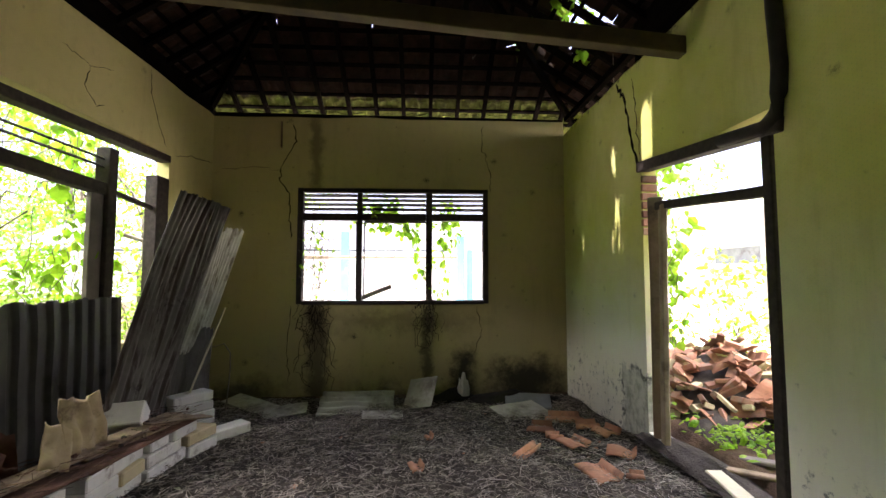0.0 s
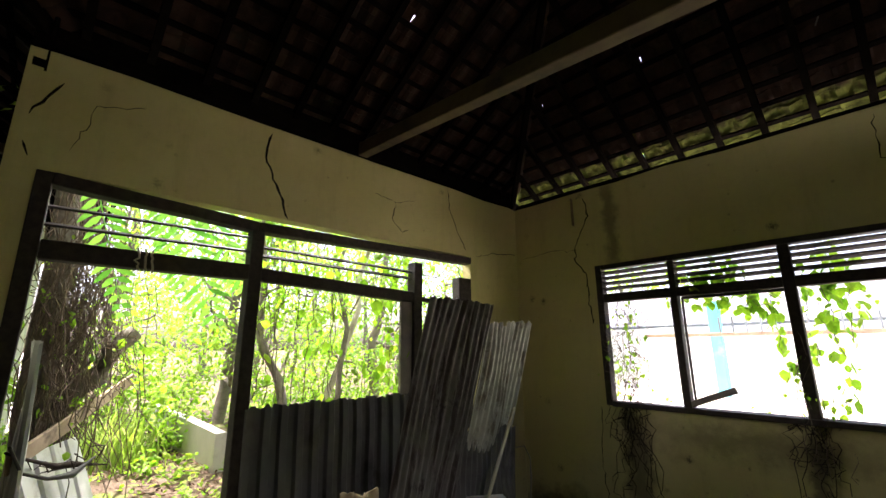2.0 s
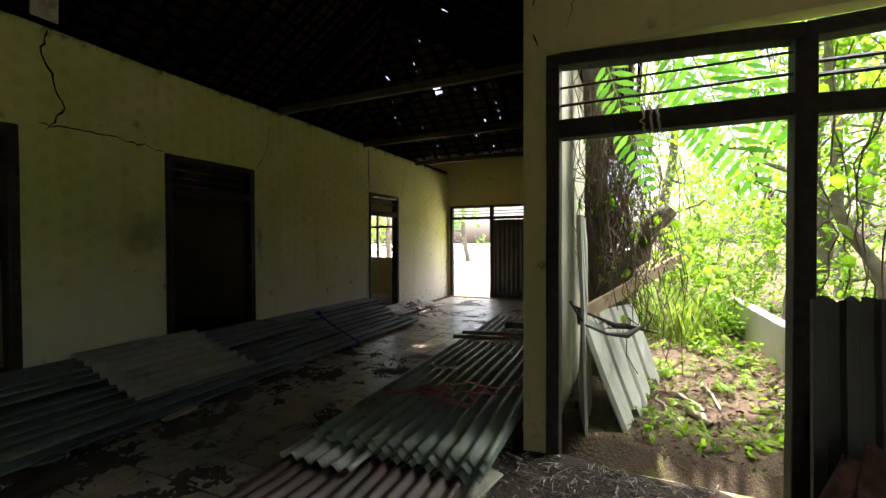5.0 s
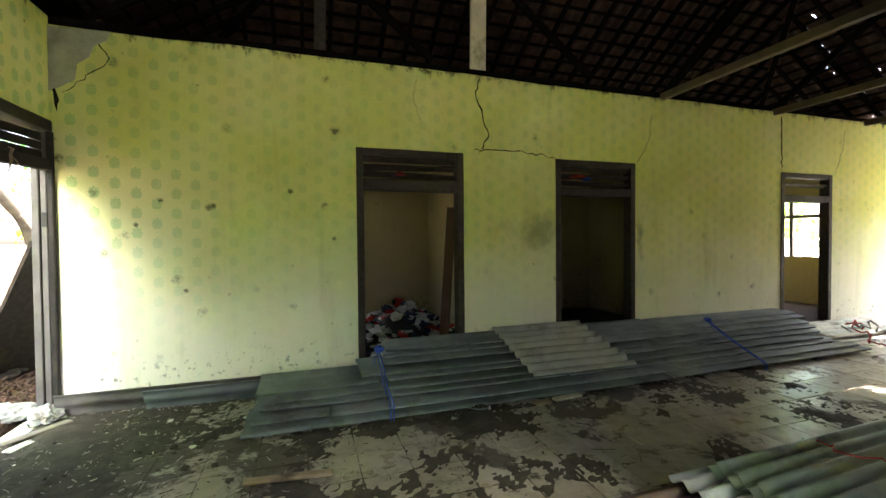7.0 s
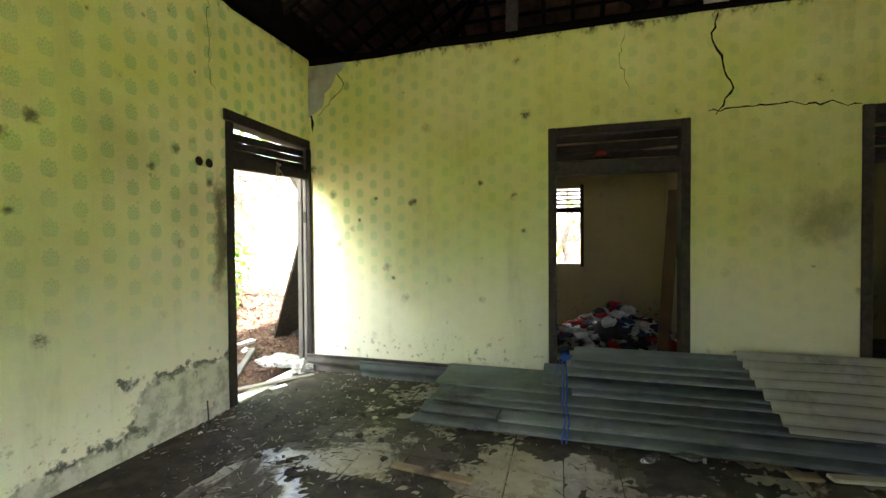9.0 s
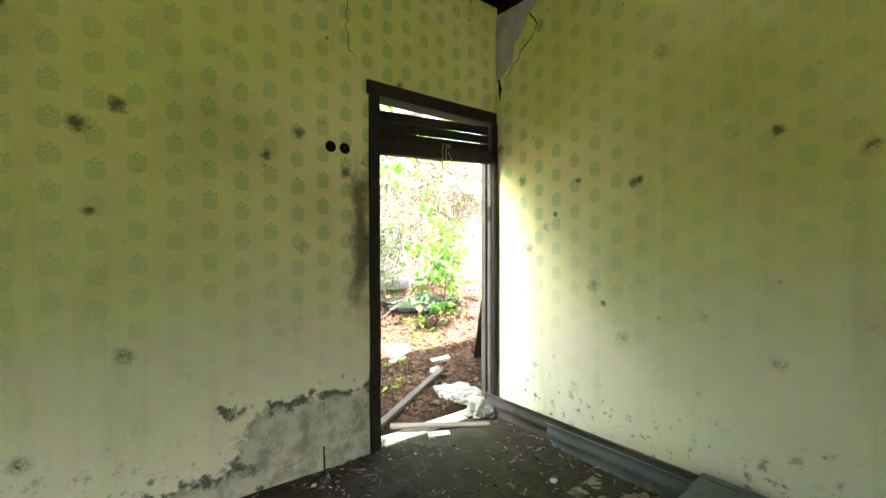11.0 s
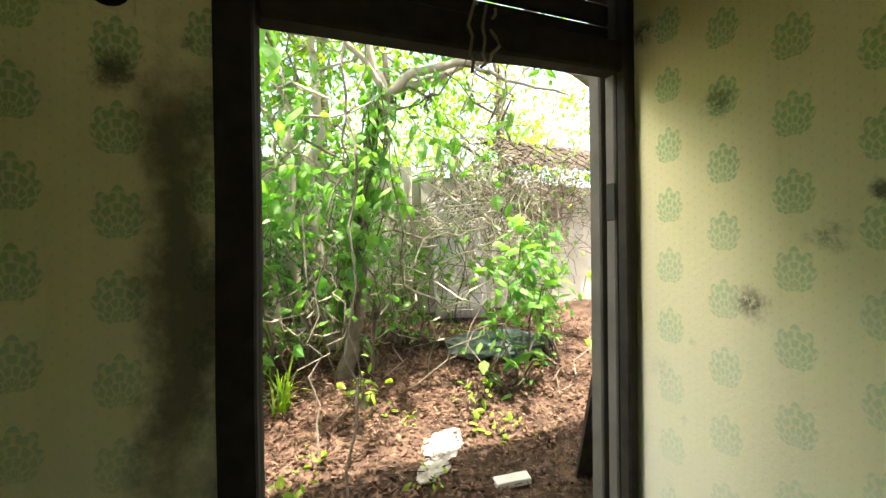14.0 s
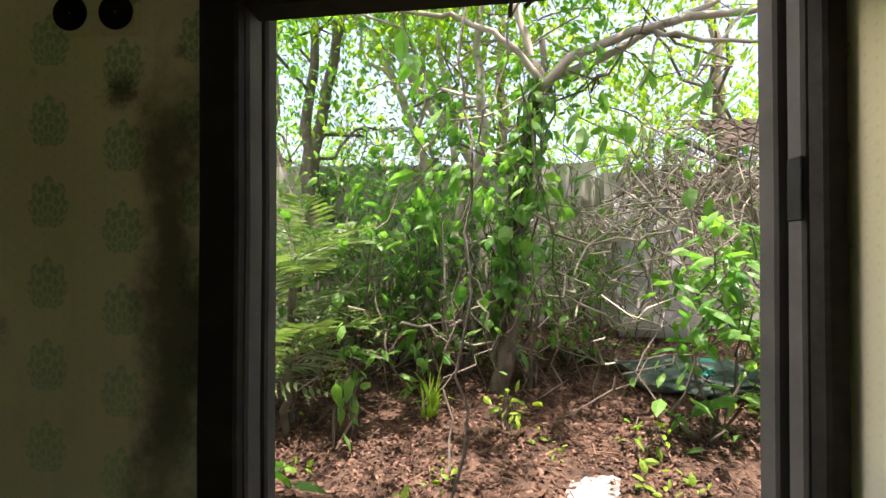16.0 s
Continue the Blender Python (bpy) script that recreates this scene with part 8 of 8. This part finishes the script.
def ribbed(U, V):
    """Flat pans between narrow raised seams, torn along the foot."""
    near = np.abs((U * 1.1 / 0.27 + 0.35) % 1.0 - 0.5)
    rib = np.clip((0.11 - near) / 0.05, 0, 1)
    foot = np.interp(U, np.linspace(0, 1, 61), torn) + 0.28 * U
    return foot + (1.02 - foot) * V, (U - 0.5) * 1.1, 0.028 * rib + 0.02 * np.sin(3 * U + 2 * V)


out_b = fast_mesh("ribbed_sheet", *sheet_arrays(ribbed, 61, 9, 0.003), M["zinc_white"], smooth=False)
tagged(out_b, "white ribbed metal sheet lying slantwise outside", "metal sheet")
lean(out_b, (-3.95, 1.70, 0.0), (-4.12, 1.34, 0.93), (-0.94, 0.34, 0.0))
tagged(stick("outdoor_plank", (-3.6, 1.12, 0.92), (-6.0, 2.1, 1.35), 0.03, 0.14, M["wood_old"], None, seed=61), "brown plank lying on the fallen sheets", "plank")
wire = tube("black_cable", [(-3.1, 1.12, 1.12), (-3.3, 1.2, 0.92), (-3.6, 1.35, 0.80), (-3.8, 1.5, 0.76), (-4.1, 1.66, 0.82)], [0.010, 0.010, 0.014, 0.028, 0.008], M["metal_black"])
tagged(wire, "frayed black cable hanging in the doorway", "cable")
vine_tangle("window_vine", [wiggly((-3.3, 2.7 + 0.08 * k, 2.8), (-3.4, 2.65 + 0.09 * k + 0.05 * math.sin(k), 1.2), 14, 0.07, 1300 + k) for k in range(12)], 0.005, "bark", "thin dark vines hanging in the west opening", 40, 0.10, "leaf_lime", 6)
vine_tangle("window_vine", [wiggly((-3.25, 3.9 + 0.1 * k, 2.8), (-3.3, 3.8 + 0.12 * k, 1.3), 14, 0.07, 1330 + k) for k in range(8)], 0.004, "bark", "leafy vine hanging in the west opening", 120, 0.13, "leaf_lime", 7)

# ---- north side: yard and neighbouring house ----
house = thing("house", (0, 0, 0), "white neighbouring house with blue posts and grey roof", "house")
wall("house_wall", "x", 14.4, 14.6, -14.0, 7.0, 0.0, 2.25, [], M["white_wall"], "", parent=house)
for x in (-6.2, -2.45, 1.36, 5.0):
    part("post", box_bm(x - 0.13, x + 0.13, 13.9, 14.16, 0.2, 2.9, 0.02), M["blue_paint"], house, "sky-blue painted post")
part("blue_wall_strip", box_bm(1.60, 1.78, 14.1, 14.2, 0.2, 2.3, 0.01), M["blue_paint"], house)
part("roof", turned(box_bm(-14, 1.0, -1.6, 1.6, -0.05, 0.05, 0.01), Matrix.Translation((0, 16.2, 2.95)) @ Matrix.Rotation(radians(24), 4, "X")), M["asbestos"], house, "grey sheet roof")
part("porch_slab", box_bm(1.0, 7.0, 13.6, 15.3, 2.75, 3.0, 0.02), M["white_wall"], house)
part("dark_window", box_bm(2.0, 4.4, 15.12, 15.2, 1.5, 2.2, 0.01), M["asbestos"], house)
for k in range(12):
    part("roof_rail", box_bm(-2.2 + 0.28 * k, -2.16 + 0.28 * k, 13.28, 13.32, 2.05, 2.42, 0.004), M["asbestos"], house)
part("eave_board", box_bm(-4.0, 1.2, 13.26, 13.34, 1.96, 2.05, 0.01), M["wood_old"], house, "brown eave board")
mint = thing("house", (0, 0, 0), "pale mint-green neighbouring house across the yard", "house")
wall("house_wall", "y", 12.0, 12.2, 9.0, 24.0, 0.0, 4.6, [(11.0, 13.0, 1.9, 2.5), (14.0, 16.6, 1.9, 2.5)], M["mint_wall"], "", parent=mint)
part("ledge", box_bm(11.7, 12.0, 9.0, 24.0, 2.52, 2.66, 0.01), M["concrete"], mint, "grey concrete ledge")
part("window_band", box_bm(12.05, 12.1, 9.5, 23.0, 1.9, 2.5, 0.01), M["asbestos"], mint)
# vines in the north window
lines = [wiggly((-1.55 + 0.06 * k, YN + 0.16 + 0.02 * (k % 3), 2.72), (-1.6 + 0.05 * k + 0.06 * math.sin(3 * k), YN + 0.05 + 0.05 * (k % 2), 0.95 - 0.25 * (k % 3)), 18, 0.05, 1400 + k) for k in range(6)]
r = np.random.default_rng(41)
for k in range(46):
    x = -1.66 + abs(r.normal(0, 0.17))
    z0 = r.uniform(1.5, 2.45)
    z1 = max(0.35 if k % 4 == 0 else 1.08, z0 - r.uniform(0.4, 1.3))
    lines.append(wiggly((x, YN + 0.10, z0), (x + r.normal(0, 0.10), YN - 0.03 if z1 < 1 else YN + 0.06, z1), 14, 0.15, 1700 + k))
for k in range(14):
    x = 0.18 + r.normal(0, 0.06)
    lines.append(wiggly((x, YN + 0.04, r.uniform(1.2, 2.0)), (x + r.normal(0, 0.07), YN - 0.035, r.uniform(0.45, 1.0)), 12, 0.10, 1760 + k))
roots = []
for k in range(34):
    x = (-1.52 + r.normal(0, 0.10)) if k % 3 else (0.16 + r.normal(0, 0.06))
    roots.append(wiggly((x, YN - 0.035, 1.06), (x + r.normal(0, 0.14), YN - 0.012, r.uniform(-0.25, 0.75) if k % 3 else r.uniform(0.3, 0.9)), 16, 0.11, 1900 + k) * np.array([1, 0, 1]) + np.array([0, YN - 0.012, 0]))
vine_tangle("dead_roots", roots, 0.0038, "black_root", "black dead roots clinging to the wall under the window")
vine_tangle("dry_vines", lines, 0.0030, "vine", "dry vines hanging through the north window", 110, 0.06, "leaf_lime", 8, (0.0, 0.5))
lines = [wiggly((-0.9 + 0.13 * k, YN + 0.26, 2.75), (-0.85 + 0.13 * k + 0.05 * math.sin(k), YN + 0.22, 2.22 - 1.0 * max(0, 1 - abs(k - 8.6) / 4.0) * (1.15 if k % 2 else 0.75)), 14, 0.12, 1450 + k) for k in range(13)]
vine_tangle("leafy_vine", lines, 0.004, "bark", "lime-leaved vine trailing over the north window", 420, 0.11, "leaf_lime", 9, (0.15, 1.0))
for k, (x, y, h, sp, n) in enumerate(((-4.2, 8.3, 2.3, 0.9, 420), (-5.6, 9.6, 2.6, 1.1, 500), (-3.4, 9.2, 1.4, 0.7, 260))):
    shrub(at_ground(x, y), h, sp, 7, n, 0.15, "leaf_lime", 640 + k, "bright lime-leaved bush beside the yard", 0.45, 0.1)
weeds("yard_weeds", -8, 6, 9.5, 13.0, 900, 0.10, "leaf_lime", 46, "thin weeds on the bright yard", 0.12)

# ---- rubble outside the front doorway ----
pile = thing("brick_pile", (3.55, 4.75, 0.0), "heap of broken red bricks and roof tiles", "brick pile")
bm = box_bm(-0.11, 0.11, -0.055, 0.055, -0.03, 0.03, 0.006, 0.006, 2)
brick_me = bpy.data.meshes.new("brick")
bm.to_mesh(brick_me)
bm.free()
brick_me.materials.append(M["brick"])
V, F = sheet_arrays(lambda U, V: ((U - 0.5) * 0.24, (V - 0.5) * 0.30, 0.018 * np.sin(2 * np.pi * U)), 8, 3, 0.013)
tile_me = fast_mesh("tile_tmp", V, F, M["tile_broken"])
tile_data = tile_me.data
bpy.data.objects.remove(tile_me)
pale_me = brick_me.copy()
pale_me.materials.clear()
pale_me.materials.append(M["block_tan"])
r = np.random.default_rng(23)
for k in range(270):
    a, d = r.uniform(0, 2 * np.pi), math.sqrt(r.uniform())
    x, y = 0.95 * d * math.cos(a), 1.35 * d * math.sin(a)
    z = 0.72 * (1 - d) ** 0.8 + 0.02 + r.uniform(-0.04, 0.03)
    kind = r.choice(3, p=(0.42, 0.36, 0.22))
    ob = new(("roof_tile_shard", "brick", "block_shard")[kind], (tile_data, brick_me, pale_me)[kind])
    ob.parent = pile
    ob.matrix_basis = pose(x, y, z, r.uniform(-45, 45), r.uniform(-45, 45), r.uniform(0, 360)) @ Matrix.Diagonal((r.uniform(0.6, 1.2), r.uniform(0.5, 1.1), r.uniform(0.5, 1.0), 1))
heap("soil_mound", 3.55, 4.75, 1.0, 1.4, 0.6, "dark soil under the brick heap", M["dirt"], 9, 0.0)
weeds("door_weeds", 2.5, 3.2, 3.0, 4.2, 420, 0.075, "leaf_lime", 47, "bright green weeds at the doorway's foot", 0.16)
weeds("door_weeds", 4.0, 9.5, 2.0, 9.0, 1500, 0.12, "leaf_lime", 48, "rank green weeds behind the rubble", 0.5)
lines = [wiggly((2.75 + 0.06 * k, 4.55 + 0.12 * k, 3.2), (2.8 + 0.05 * k, 4.5 + 0.12 * k, 0.7), 16, 0.2, 1500 + k) for k in range(9)]
vine_tangle("leafy_vine", lines, 0.005, "bark", "lime-leaved vine hanging beside the front doorway", 330, 0.13, "leaf_lime", 10)
tagged(stick("door_plank", (2.3, 3.2, 0.0), (2.68, 2.82, 0.05), 0.08, 0.03, M["wood_old"], None, seed=66), "pale plank lying in the front doorway", "plank")
tagged(stick("door_plank", (2.55, 3.3, 0.03), (2.85, 2.95, 0.08), 0.09, 0.03, M["wood_grey"], None, seed=67), "grey plank lying in the front doorway", "plank")
tagged(stick("door_plank", (2.16, 3.05, 0.05), (2.10, 2.62, 0.04), 0.12, 0.02, M["wood_pale"], None, seed=69), "whitish board end lying inside the front doorway", "plank")
shrub(at_ground(5.2, 6.6), 1.8, 0.9, 8, 600, 0.14, "leaf_lime", 601, "bright bush behind the brick heap", 0.45, 0.1)
shrub(at_ground(6.5, 5.0), 1.4, 0.9, 8, 500, 0.14, "leaf_lime", 602, "bright bush behind the brick heap", 0.45, 0.1)

# vine over the corner of the roof
r = np.random.default_rng(3)
lines = []
for k in range(14):
    x, y = 1.2 + r.uniform(0, 1.3), 3.9 + r.uniform(0, 1.6)
    z = float(z_roof(x, y)) + 0.16
    x2, y2 = x + r.normal(0, 0.5), y + r.normal(0, 0.5)
    lines.append(wiggly((x, y, z), (x2, y2, float(z_roof(x2, y2)) + 0.3), 10, 0.15, 1600 + k))
vine_tangle("roof_vine", lines, 0.006, "bark", "lime-leaved vine growing over the broken roof", 240, 0.13, "leaf_lime", 12)

# leafy runners added out of view, on the sun's side, to shade the roof holes
r = np.random.default_rng(6)
lines = []
for hx, hy in ((1.99, 4.67), (2.18, 4.37), (2.02, 5.02), (1.71, 5.42), (1.9, 5.85), (1.36, 5.95)):
    for k in range(4):
        foot = Vector((hx - 0.55, hy + r.normal(0, 0.15), float(z_roof(hx - 0.55, hy)) + 0.05))
        tip = Vector((hx - 0.16, hy + r.normal(0, 0.15), float(z_roof(hx, hy)) + r.uniform(0.6, 0.95)))
        lines.append(wiggly(foot, tip, 9, 0.15, 1800 + len(lines)))
vine_tangle("roof_vine", lines, 0.006, "bark", "unseen lime-leaved runners added to shade the roof holes", 1000, 0.15, "leaf_lime", 16, (0.55, 1.0))

# ---- beyond the far doorway and round about ----
for k in range(34):
    a = 2 * math.pi * k / 34
    x, y = -3 + 27 * math.cos(a), 0 + 25 * math.sin(a)
    if y > 12 and -9 < x < 8 or x < -20 and -9 < y < 3:
        continue
    tree((x + random.uniform(-2, 2), y + random.uniform(-2, 2), 0.0), random.uniform(6, 9), 0.2, (0, 0), 7, 3.0, 1500, 0.28, "bark", "leaf_green" if k % 2 else "leaf_lime", 800 + k, "distant leafy tree round the plot", 0.15)
# ---- floor tiles, last ----
made = {}
n_tiles = 0
for i in range(-32, 9):
    for j in range(-9, 7):
        cx, cy = -0.63 + (i + 0.5) * S0, -1.45 + (j + 0.5) * S0
        x0, x1 = max(cx - S0 / 2, XF), min(cx + S0 / 2, XE)
        y0, y1 = max(cy - S0 / 2, YS), min(cy + S0 / 2, 0.72)
        if x1 - x0 < 0.06 or y1 - y0 < 0.06 or cx < -6.6:
            continue
        key = (round(x1 - x0, 3), round(y1 - y0, 3))
        if key not in made:
            me = bpy.data.meshes.new("tile")
            bm = tile_bm(key[0] - 0.006, key[1] - 0.006)
            bm.to_mesh(me)
            bm.free()
            me.materials.append(M["floor"])
            made[key] = me
        ob = new("floor_tile", made[key])
        ob.parent = floor
        ob.matrix_basis = pose((x0 + x1) / 2, (y0 + y1) / 2, 0.0 + random.uniform(-0.003, 0.003), random.uniform(-0.3, 0.3), random.uniform(-0.3, 0.3), 0)
        n_tiles += 1
far_rows = []
for i in range(-32, -16):
    for j in range(-9, 7):
        cx, cy = -0.63 + (i + 0.5) * S0, -1.45 + (j + 0.5) * S0
        if cx >= -6.6 or cx - S0 / 2 < XF or cy + S0 / 2 > 0.79 or cy - S0 / 2 < YS:
            continue
        h, z = S0 / 2 - 0.003, random.uniform(-0.0006, 0.0006)
        V = np.array([(cx + sx * h, cy + sy * h, z - d) for d in (0, 0.02) for sx, sy in ((-1, -1), (1, -1), (1, 1), (-1, 1))])
        far_rows.append((V, np.array([(0, 1, 2, 3), (0, 4, 5, 1), (1, 5, 6, 2), (2, 6, 7, 3), (3, 7, 4, 0)])))
fast_mesh("far_floor_tiles", *joined(far_rows), M["floor"], floor, "", "stuff")
